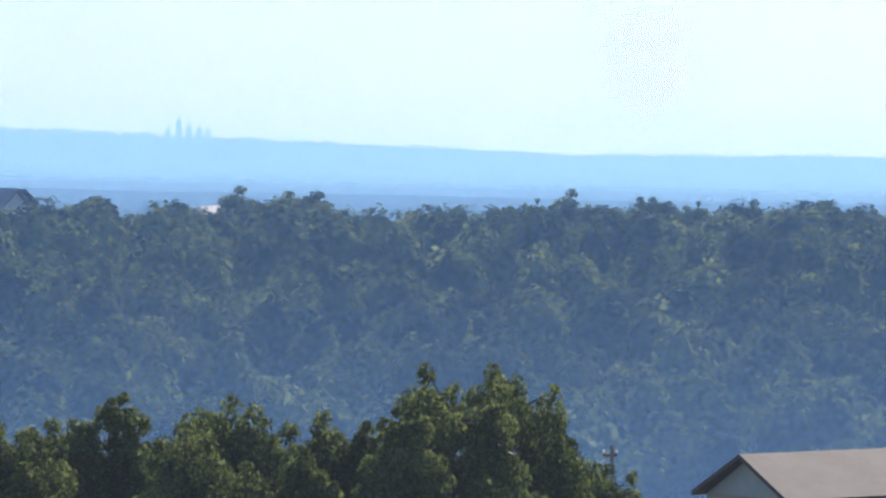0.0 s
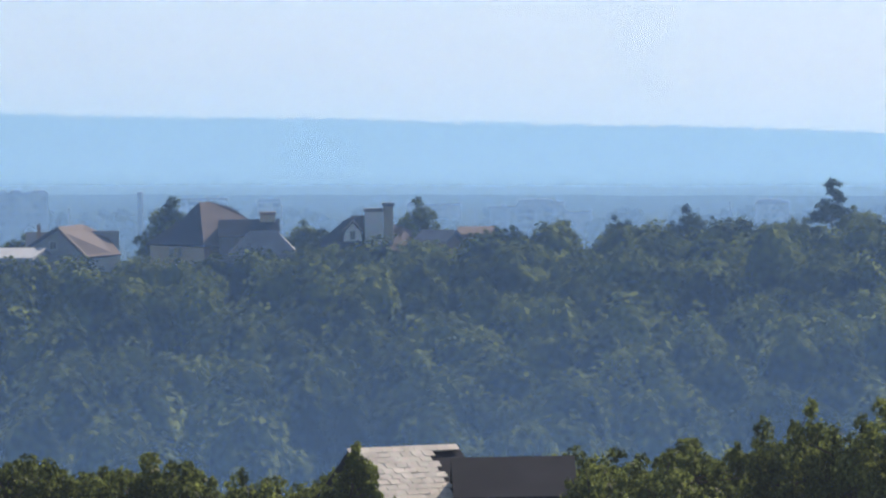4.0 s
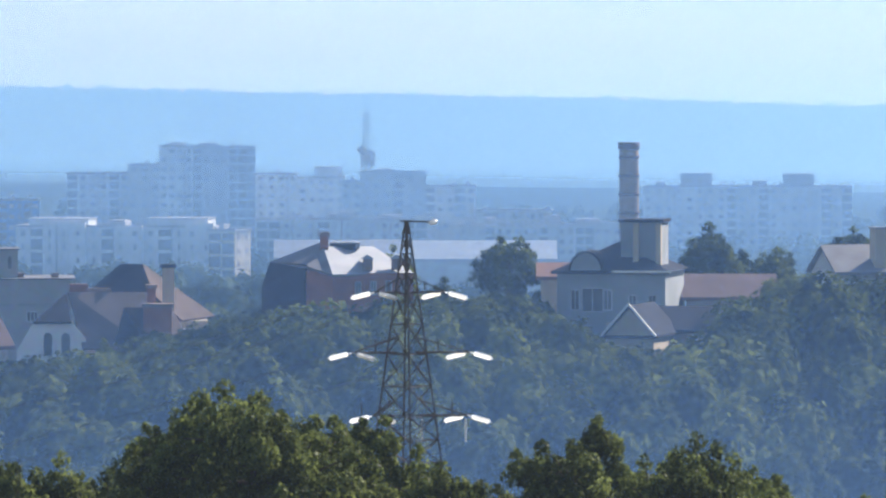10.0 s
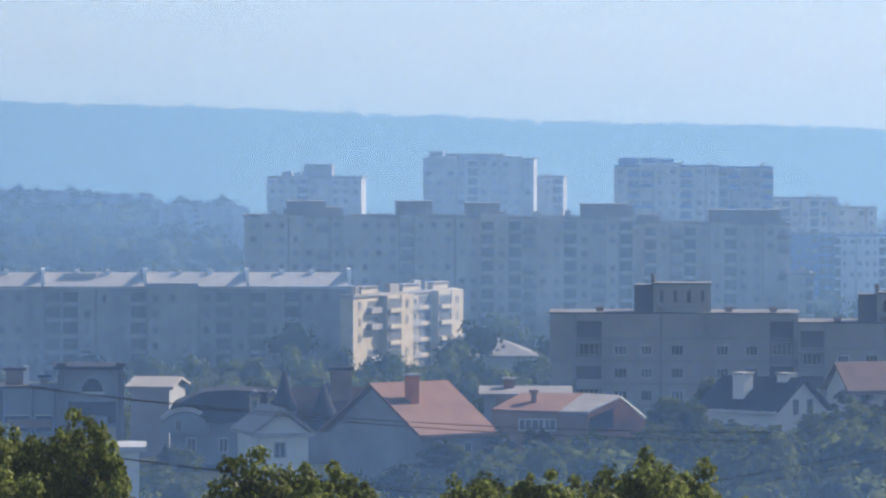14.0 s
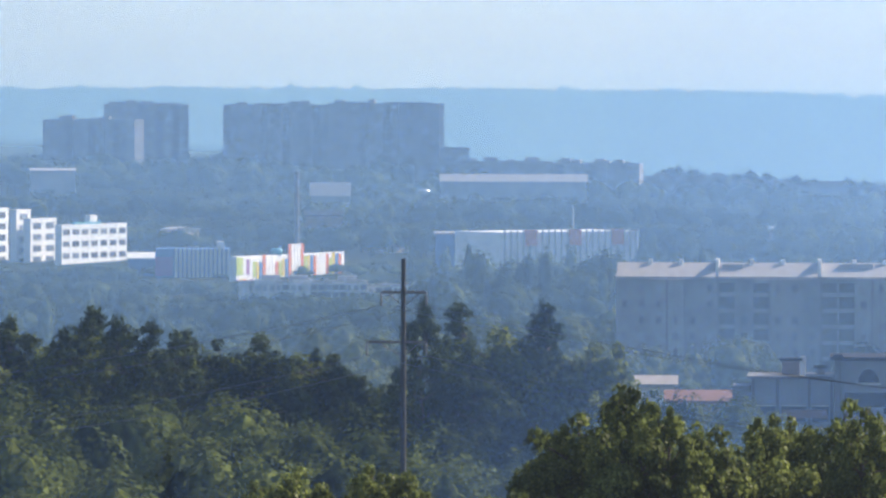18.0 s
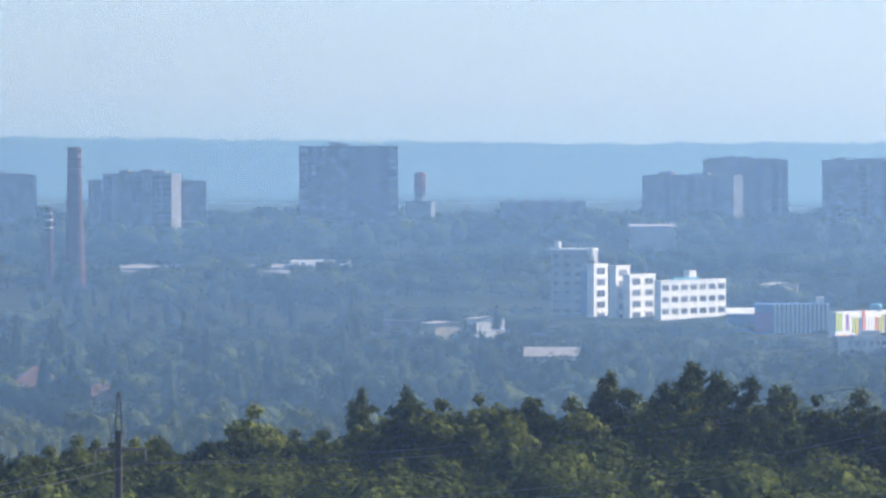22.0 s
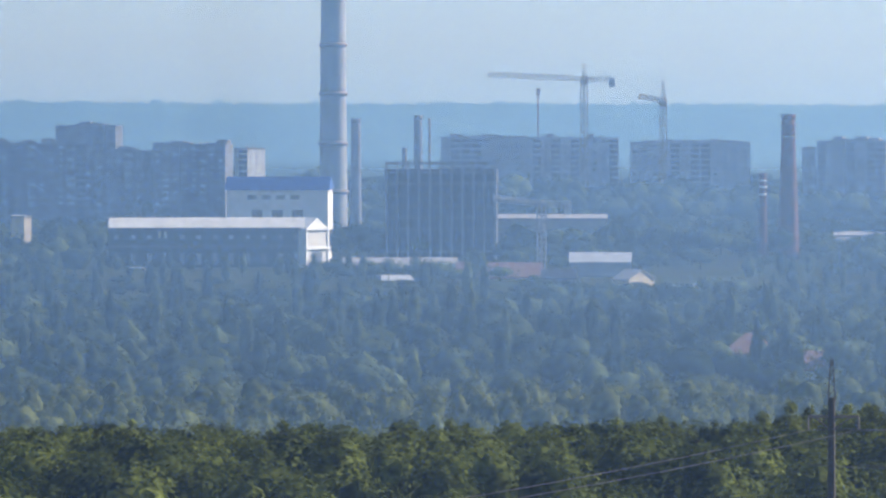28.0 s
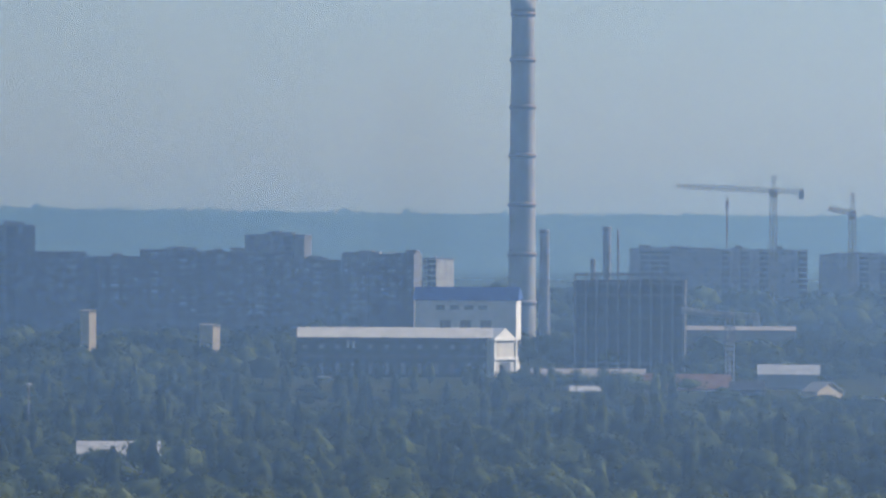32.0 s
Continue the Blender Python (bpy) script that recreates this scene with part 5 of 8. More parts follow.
house("dark gabled house with chimney and roof antenna", 9.477, 650, 7, 54.2, 57.7, depth=9, roof="front", wall=GREY_WALL, tiles=ROOF_DARK, eave=0.75, chimneys=((0.68, 0.4, 0.8, 0.9, BEIGE_WALL), (0.95, 0.5, 0.2, 0.6, BRICK_DULL)))
house("white flat-roofed house with a dark roof edge", 11.82, 642, 5.3, 53.5, 56.2, depth=8, turn=-15, roof="side", wall=WHITE_WALL, tiles=ROOF_GREY, eave=0.2, chimneys=((0.2, 0.3, 0.2, 0.6, BRICK_DULL),), windows=((0.3, 0.75, 0.9, 1.0), (0.7, 0.75, 0.9, 1.0)))
house("low house with a shining metal roof", 12.236, 640, 6.3, 54, 56, depth=8, turn=-18, roof="side", wall=GREY_WALL, tiles=ROOF_METAL, eave=0.5)

# the pale villa with a barrel dormer and a tower room
VILLA_WALL = mat("villa_plaster", (0.34, 0.36, 0.36), 0.85, (0.27, 0.29, 0.29), 0.3)
v = house("pale two-storey villa with dark roof and arched dormer", 5.80, 610, 10.6, 51.8, 58, depth=11, turn=-10, roof="hip", wall=VILLA_WALL, tiles=ROOF_DARK, eave=0.45, windows=((0.17, 0.72, 0.9, 2.0), (0.33, 0.72, 2.2, 2.4), (0.47, 0.72, 0.9, 2.0), (0.7, 0.7, 0.8, 1.4), (0.88, 0.7, 0.8, 1.4)))
he = v["eaves"]
bm = bmesh.new()
for k in range(9):
    a0, a1 = math.pi * k / 9, math.pi * (k + 1) / 9
    add_prism(bm, [(-2.4 - 1.7 * math.cos(a0), -0.5, he + 2.0 * math.sin(a0)), (-2.4 - 1.7 * math.cos(a1), -0.5, he + 2.0 * math.sin(a1)), (-2.4 - 1.5 * math.cos(a1), -0.5, he + 1.8 * math.sin(a1)), (-2.4 - 1.5 * math.cos(a0), -0.5, he + 1.8 * math.sin(a0))], (0, 4.5, 0))
dormer = part("arched_dormer", bm, ROOF_DARK, v)
part("dormer_front", prism_bm([(-2.4 - 1.5 * math.cos(math.pi * k / 9), -0.3, he + 1.8 * math.sin(math.pi * k / 9)) for k in range(10)], (0, 0.15, 0)), VILLA_WALL, dormer)
tower = annex(v, 0.6, 4.6, 2.0, 6.0, he, he + 4.7, he + 5.0, "flat", VILLA_WALL, ROOF_DARK, 0.25, "tower_room")
for x in (2.2, 4.4):
    part("column", box_bm(x - 0.25, x + 0.25, 1.2, 1.9, he, he + 4.6), BEIGE_WALL, tower)
part("bright_gutter", box_bm(0.2, 6.0, -0.75, -0.6, he - 0.1, he + 0.12), DISH, v)
part("porch", box_bm(-0.2, 2.0, -1.6, 0, 0, he * 0.5), BEIGE_WALL, v)
g1 = house("small house with white bargeboards and dark roof", 5.968, 575, 4.5, 49.8, 53.3, depth=9, turn=-14, roof="front", wall=BEIGE_WALL, tiles=ROOF_DARK, eave=0.8, over=0.35)
for sx in (-1, 1):
    w_half = 2.5
    part("bargeboard", bar_bm((sx * 2.55, -0.45, g1["eaves"]), (0, -0.45, g1["eaves"] + 2.9), 0.12), WHITE_WALL, g1)
house("low house with dark blue-grey roof", 6.382, 582, 6.5, 49.4, 52.8, depth=9, roof="side", wall=BEIGE_WALL, tiles=ROOF_DARK, eave=0.62)
house("long low house with faded pink roof", 6.865, 618, 8.3, 51.4, 54.6, depth=9, roof="side", wall=PALE_WALL, tiles=ROOF_PINK, eave=0.7)
house("low house with a reddish shed roof", 5.309, 625, 3.1, 52.1, 55.5, depth=8, roof="side", wall=BEIGE_WALL, tiles=ROOF_RED, eave=0.4)

# the red brick house with a silver roof, its shaded side coloured darker
r = roofed("red brick house with silver metal mansard roof", 3.282, 600, 53.0)
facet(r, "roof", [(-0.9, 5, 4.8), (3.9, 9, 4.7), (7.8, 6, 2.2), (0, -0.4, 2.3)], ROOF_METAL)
facet(r, "roof", [(-1.1, 6, 5.2), (-0.9, 5, 4.8), (0, -0.4, 2.3), (-2.7, 1.4, 3.1), (-6, 6, 3.3)], ROOF_GREY, label="metal roof slope toned grey for its shade")
# the left side's shade is put into this dark mansard colour
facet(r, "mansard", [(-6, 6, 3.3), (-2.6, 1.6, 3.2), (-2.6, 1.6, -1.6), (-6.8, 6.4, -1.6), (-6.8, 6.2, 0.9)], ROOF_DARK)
facet(r, "wall", [(-2.7, 1.8, 2.6), (0, 0, 2.3), (0, 0, -2.7), (-2.7, 1.8, -2.7)], BRICK_RED)
facet(r, "wall", [(0, 0, 2.4), (7.7, 5.4, 2.2), (7.7, 5.4, -2.7), (0, 0, -2.7)], BRICK_RED)
part("back_wall", box_bm(-6.0, 7.0, 9.0, 9.3, -4, 3.2), BRICK_RED, r)
part("skylight", box_bm(-0.3, 2.2, 6.0, 6.6, 4.4, 5.0), ROOF_DARK, r)
part("ridge_sheet", box_bm(-0.3, 2.6, 6.6, 8.6, 4.6, 5.15), ROOF_METAL, r)
column(r, "chimney", -1.2, -0.4, 4.6, 5.4, 3.6, 5.8, BRICK_RED, BRICK_DULL, "red brick chimney")
for x, y in ((2.9, 2.6), (5.6, 3.2)):
    dm = part("dormer", box_bm(x, x + 0.9, y, y + 2.0, 2.6, 3.7), BRICK_DULL, r)
    part("dormer_roof", prism_bm([(x - 0.2, y - 0.2, 3.65), (x + 0.45, y - 0.2, 4.1), (x + 1.1, y - 0.2, 3.65)], (0, 2.4, 0)), ROOF_METAL, dm)
for k in range(4):
    window(r, 2.4 + 1.45 * k, 1.62 + 1.02 * k, 0.9, 0.7, 1.3, 35)

# the big house with steep brown roofs, its shaded slopes coloured dark
m = roofed("large white house with steep brown tiled roofs", 1.232, 590, 47.7)
facet(m, "gable_wall", [(-8.3, 0, -2.1), (-8.3, 0, 0.9), (-6.7, 0, 3.6), (-3.2, 0, 3.6), (-1.9, 0, 2), (-1.9, 0, -2.1)], WHITE_WALL)
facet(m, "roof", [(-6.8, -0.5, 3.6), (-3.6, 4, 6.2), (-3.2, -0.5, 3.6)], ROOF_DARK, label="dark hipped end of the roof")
facet(m, "roof", [(-3.5, 4.2, 6.2), (3.9, 6, 6.1), (3.9, 0.3, 1.1), (-2.1, -0.6, 1.1)], ROOF_TAUPE)
part("wall", box_bm(-2.0, 8.2, 3.0, 12.0, -4, 2.6), WHITE_WALL, m)
for x in (-5.4, -3.75):
    bm = box_bm(x - 0.4, x + 0.4, -0.08, 0, 0.4, 2.1)
    add_prism(bm, [(x + 0.4 * math.cos(math.pi * k / 8), -0.08, 2.1 + 0.45 * math.sin(math.pi * k / 8)) for k in range(9)], (0, 0.08, 0))
    part("arched_window", bm, GLASS, m)
part("brick_parapet", box_bm(-3.4, -1.7, 5.0, 6.0, 5.2, 6.9), BRICK_RED, m)
part("brick_parapet", box_bm(-1.7, 0.5, 5.2, 6.0, 5.2, 6.5), BRICK_DULL, m)
# sun side brown, shade side dark: the lighting is put into these colours
facet(m, "roof", [(-2.1, 8, 5.8), (1.4, 11, 8.6), (3.5, 11, 8.6), (4.5, 6.5, 5.8)], ROOF_DARK, label="steep rear roof slope coloured dark for its shade")
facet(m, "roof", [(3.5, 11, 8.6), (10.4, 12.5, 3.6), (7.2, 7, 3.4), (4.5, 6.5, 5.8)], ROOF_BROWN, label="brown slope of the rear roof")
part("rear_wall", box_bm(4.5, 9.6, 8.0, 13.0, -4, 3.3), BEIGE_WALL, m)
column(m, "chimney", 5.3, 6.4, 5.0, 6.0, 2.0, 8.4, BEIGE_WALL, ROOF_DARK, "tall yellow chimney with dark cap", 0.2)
facet(m, "roof", [(1.7, 0, 4.9), (0.4, 0.5, 0.3), (4.7, -2.5, 0.3)], ROOF_DARK, label="front wing slope with its shade in the colour")
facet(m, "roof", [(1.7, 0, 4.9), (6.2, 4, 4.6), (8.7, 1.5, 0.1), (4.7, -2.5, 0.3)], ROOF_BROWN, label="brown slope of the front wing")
column(m, "chimney", 3.85, 4.65, 1.6, 2.6, 2.0, 6.6, BRICK_RED, BRICK_DULL, "red brick chimney")
column(m, "chimney", 3.5, 6.1, -0.6, 1.2, 0.0, 4.9, BRICK_RED, BRICK_DULL, "broad red brick chimney")
part("skylight", box_bm(4.4, 4.9, -1.9, -1.6, 1.0, 1.5), FRAME_WHITE, m)

w = house("small white house with dark roof and white chimneys", -1.093, 572, 11.3, 46.1, 50.9, turn=-42, share=0.6, roof="side", wall=WHITE_WALL, tiles=ROOF_DARK, eave=0.62, chimneys=((0.42, 0.2, 0.2, 1.3, WHITE_WALL), (0.8, 0.5, 0.2, 1.2, WHITE_WALL)), side_windows=((0.38, 1.12, 0.8, 1.4), (0.66, 1.12, 0.8, 1.4)))
house("house with a pale pink tiled roof", -0.088, 600, 9.2, 47.4, 51.2, turn=24, share=0.75, roof="side", wall=PALE_WALL, tiles=ROOF_PINK, eave=0.72, windows=((0.6, 0.8, 0.8, 1.0),))
# houses of the village below
o = house("tall grey house with orange tiled roof and chimney", -4.311, 555, 14, 42.9, 51, turn=42, share=0.42, roof="side", wall=GREY_WALL, tiles=ROOF_RED, eave=0.55, gable=GREY_WALL, over=0.7, chimneys=((0.28, 0.3, 0.6, 0.9, ORANGE),), windows=((0.3, 0.75, 0.8, 1.2), (0.7, 0.75, 0.8, 1.2)))
f = roofed("brown brick house with low red and grey roof", -2.755, 565, 42.7)
facet(f, "roof", [(-7.9, 0, 5.6), (-5.3, 6, 6.8), (0.3, 6, 6.8), (-1.9, 0, 5.4)], ROOF_RED)
facet(f, "roof", [(-1.9, 0, 5.4), (0.3, 6, 6.8), (3.6, 6, 6.6), (0.7, -0.4, 5.4)], ROOF_GREY, label="grey sheet part of the roof")
facet(f, "wall", [(-7.9, 0.3, 5.6), (0.7, 0.1, 5.4), (0.7, 0.1, -0.5), (-7.9, 0.3, -0.5)], BRICK_DULL)
facet(f, "gable_wall", [(0.7, 0.1, 5.4), (3.6, 3, 6.5), (5.9, 5.4, 4.5), (5.9, 5.4, -0.5), (0.7, 0.1, -0.5)], BRICK_RED)
for p, q in (((0.6, -0.2, 5.4), (3.6, 2.7, 6.6)), ((3.6, 2.7, 6.6), (5.9, 5.2, 4.6))):
    part("bargeboard", bar_bm(p, q, 0.13), WHITE_WALL, f)
# no hollow here: a dark sheet painted as the balcony's shade
facet(f, "balcony_recess", [(1, 0.1, 4.8), (3, 2.1, 5.6), (3, 2.1, 3.8), (1, 0.1, 3.8)], ROOF_DARK, 0.1)
window(f, -4.3, 0.1, 4.2, 2.4, 1.1, 0, 3)
window(f, -2.7, 0.1, 4.2, 1.2, 1.1, 0, 1)
column(f, "chimney", -4.4, -3.9, 2.5, 3.0, 5.4, 6.9, BRICK_DULL, BRICK_DULL)
part("back_wall", box_bm(-7.6, 3.5, 6.6, 6.9, -1, 6.4), BRICK_DULL, f)
f2 = house("house with flat pale roof and brick chimney", -3.248, 600, 7.9, 45.3, 48.7, depth=8, roof="side", wall=GREY_WALL, tiles=ROOF_GREY, eave=0.2, chimneys=((0.3, 0.4, 0.6, 1.0, BRICK_RED),))


def spire_house():
    az, d, w, zb, zt = -5.072, 590, 10.6, 43.1, 49.6
    z0 = min(ground(az, d), zb) - 0.5
    b = thing("house", "dark slate house with two pointed turrets", "house", spot(az, d, z0), -az, "houses on the hill")
    h = zt - z0
    body = annex(b, -w / 2, w / 2, 0, 9, 0, h - 4.6, h - 0.6, "side", GREY_WALL, ROOF_BROWN, 0.4, "wall")
    for x, r, top, low in ((-w / 2 + 1.6, 1.25, h + 1.2, h - 2.6), (0.0, 1.9, h - 0.2, h - 4.4)):
        t = part("turret", lathe_bm([(r * 0.92, 0), (r * 0.92, low)], 12), GREY_WALL, b)
        t.location = (x, -0.6, 0)
        c = part("spire", lathe_bm([(r * 1.15, 0), (r * 0.6, (top - low) * 0.4), (0.12, top - low)], 12), ROOF_DARK, t)
        c.location = (0, 0, low)
        part("finial", bar_bm((0, 0, top - 0.1), (0, 0, top + 1.5), 0.05, 6), STEEL, t)
    c = part("chimney", box_bm(0.6, 2.6, 3.0, 4.6, h - 4, h + 1.0), BRICK_DULL, b)
    part("chimney_cap", box_bm(0.4, 2.8, 2.8, 4.8, h + 1.0, h + 1.3), ROOF_DARK, c)


spire_house()
house("white house with carved white gable", -5.447, 470, 3.9, 48.1, 52.9, depth=7, turn=12, roof="front", wall=WHITE_WALL, tiles=ROOF_PALE, eave=0.4, windows=((0.45, 0.9, 0.9, 1.2), (0.45, 0.55, 0.9, 1.4)))
BLUE_PLASTER = mat("blue_grey_plaster", (0.30, 0.33, 0.37), 0.85, (0.24, 0.265, 0.30), 0.3)


def mansion():
    """A flat-roofed house: a tower with an arched attic window, and a long lower wing."""
    az, d, top = -7.157, 620, 49.9
    z0 = ground(az, d) - 0.6
    b = thing("house", "grey flat-roofed mansion with dark posts and arched attic window", "house", spot(az, d, z0), -az, "houses on the hill")
    h = top - z0
    tower = part("tower", box_bm(-2.9, 2.5, 0, 9, 0, h - 0.35), BLUE_PLASTER, b)
    part("tower_roof", box_bm(-3.9, 2.9, -0.5, 9.4, h - 0.35, h), ROOF_DARK, tower)
    for x in (-3.1, 2.7):
        post = part("corner_post", box_bm(x - 0.3, x + 0.3, -0.5, 0.3, 0, h - 0.36), DARK_WALL, tower)
        part("post_cap", box_bm(x - 0.5, x + 0.5, -0.75, 0.5, h + 0.01, h + 0.3), ROOF_DARK, post)
    part("arched_window", prism_bm([(1.0 * math.cos(math.pi * k / 10) - 0.1, -0.12, h - 2.5 + 1.3 * math.sin(math.pi * k / 10)) for k in range(11)], (0, 0.1, 0)), ROOF_DARK, tower)
    part("window_sill", box_bm(-1.3, 1.1, -0.35, 0, h - 2.75, h - 2.5), PALE_WALL, tower)
    # dark sheet on the tower front stands for shade inside the loggia
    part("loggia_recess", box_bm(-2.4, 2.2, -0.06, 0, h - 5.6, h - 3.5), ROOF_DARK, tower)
    part("balcony_front", box_bm(-1.0, 1.4, -1.1, -0.1, h - 5.9, h - 4.9), BLUE_PLASTER, tower)
    part("lit_porch", box_bm(1.3, 2.2, -1.3, -0.1, h - 8.2, h - 5.95), BEIGE_WALL, tower)
    part("porch_roof", prism_bm([(-3.0, -1.8, h - 7.2), (-2.4, -1.8, h - 5.2), (1.2, -1.8, h - 6.8), (1.2, -1.8, h - 7.3)], (0, 1.7, 0)), ROOF_RED, tower)
    wing = part("wing", box_bm(-11.6, -3.5, 1.0, 9, 0, h - 2.2), BLUE_PLASTER, b)
    part("wing_roof", box_bm(-12.0, -3.45, 0.6, 9.4, h - 2.2, h - 1.95), DARK_WALL, wing)
    for x in (-11.4, -9.0, -5.9, -3.7):
        part("wing_post", box_bm(x - 0.14, x + 0.14, 0.7, 1.0, 0, h - 2.2), DARK_WALL, wing)
    for x0, x1 in ((-11.1, -9.2), (-8.6, -6.2), (-5.6, -4.0)):
        # dark sheet on the wing wall, coloured as shade within the opening
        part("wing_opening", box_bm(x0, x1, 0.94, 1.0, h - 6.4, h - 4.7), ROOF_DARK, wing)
        part("baluster_rail", box_bm(x0, x1, 0.8, 0.9, h - 4.9, h - 4.75), PALE_WALL, wing)
    part("side_block", box_bm(-13.4, -11.7, 0.5, 7, 0, h - 2.9), DARK_WALL, b)
    part("tiled_canopy", prism_bm([(-8.4, -0.6, h - 5.2), (-4.2, -0.6, h - 5.2), (-4.0, -0.6, h - 6.0), (-8.8, -0.6, h - 6.0)], (0, 1.3, 0)), ROOF_RED, b)
    for x0, x1, zc in ((-8.6, -6.9, 0.05), (-5.2, -4.4, -0.7)):
        c = part("chimney", box_bm(x0, x1, 4, 5.2, h - 2.0, h + zc - 0.6), BRICK_DULL, b)
        part("chimney_cap", box_bm(x0 - 0.3, x1 + 0.3, 3.7, 5.5, h + zc - 0.6, h + zc - 0.35), ROOF_DARK, c)
    part("white_flue", box_bm(-6.85, -6.3, 4, 4.6, h - 2.0, h - 0.1), WHITE_WALL, b)


mansion()


def curved_house():
    """A house under a dark mansard with a pale curved dormer and two lit dormers behind."""
    az, d, top = -5.98, 590, 48.9
    z0 = ground(az, d) - 0.6
    b = thing("house", "house with a dark mansard roof and pale curved dormer", "house", spot(az, d, z0), -az, "houses on the hill")
    h = top - z0
    part("wall", box_bm(-5.0, 5.6, 0.6, 9, 0, h - 3.0), BLUE_PLASTER, b)
    part("roof", prism_bm([(-5.6, 0, h - 3.1), (-4.6, 0, h - 1.4), (-1.9, 0, h - 0.2), (0.6, 0, h), (5.0, 0, h - 0.3), (6.0, 0, h - 3.1)], (0, 9.4, 0)), ROOF_DARK, b)
    pts = [(-3.6 + 2.3 * math.cos(math.pi * k / 10), -0.5, h - 4.0 + 1.9 * math.sin(math.pi * k / 10)) for k in range(11)]
    dorm = part("curved_dormer", prism_bm(pts, (0, 2.0, 0)), BLUE_PLASTER, b)
    rim = [(-3.6 + 2.9 * math.cos(math.pi * k / 10), -0.7, h - 4.0 + 2.4 * math.sin(math.pi * k / 10)) for k in range(3, 9)]
    part("dormer_rim", prism_bm(rim + [(-3.6 + 2.4 * math.cos(math.pi * k / 10), -0.7, h - 4.0 + 2.0 * math.sin(math.pi * k / 10)) for k in range(8, 2, -1)], (0, 2.2, 0)), PALE_WALL, dorm)
    window(dorm, -4.2, -0.52, h - 3.3, 0.6, 1.1)
    for x in (2.9, 4.6):
        d2 = part("lit_dormer", box_bm(x - 0.5, x + 0.5, -0.2, 1.5, h - 2.2, h - 0.6), BEIGE_WALL, b)
        part("dormer_lid", prism_bm([(x - 0.8, -0.5, h - 0.6), (x, -0.5, h), (x + 0.8, -0.5, h - 0.6)], (0, 2.2, 0)), ROOF_GREY, d2)
        window(d2, x, -0.21, h - 1.4, 0.5, 0.9)
    for x in (-3.0, 0.0, 3.0):
        window(b, x, 0.59, h - 5.2, 0.9, 1.4)


curved_house()
house("half-built house with pale block walls", -6.646, 640, 4, 43.1, 47.9, depth=8, turn=-12, roof="side", wall=GREY_WALL, tiles=ROOF_PALE, eave=0.2)
house("low white shed behind the village trees", -9.15, 760, 6.1, 39.8, 41.8, depth=8, roof="side", wall=WHITE_WALL, tiles=ROOF_PALE, eave=0.5)
house("low red-roofed sheds in a yard", -8.666, 700, 7.5, 40.6, 42.8, depth=8, roof="side", wall=BEIGE_WALL, tiles=ROOF_RED, eave=0.5)
house("small white hut with a round window", -6.85, 430, 1.6, 50.5, 52.4, depth=4, roof="side", wall=WHITE_WALL, tiles=ROOF_METAL, eave=0.2)

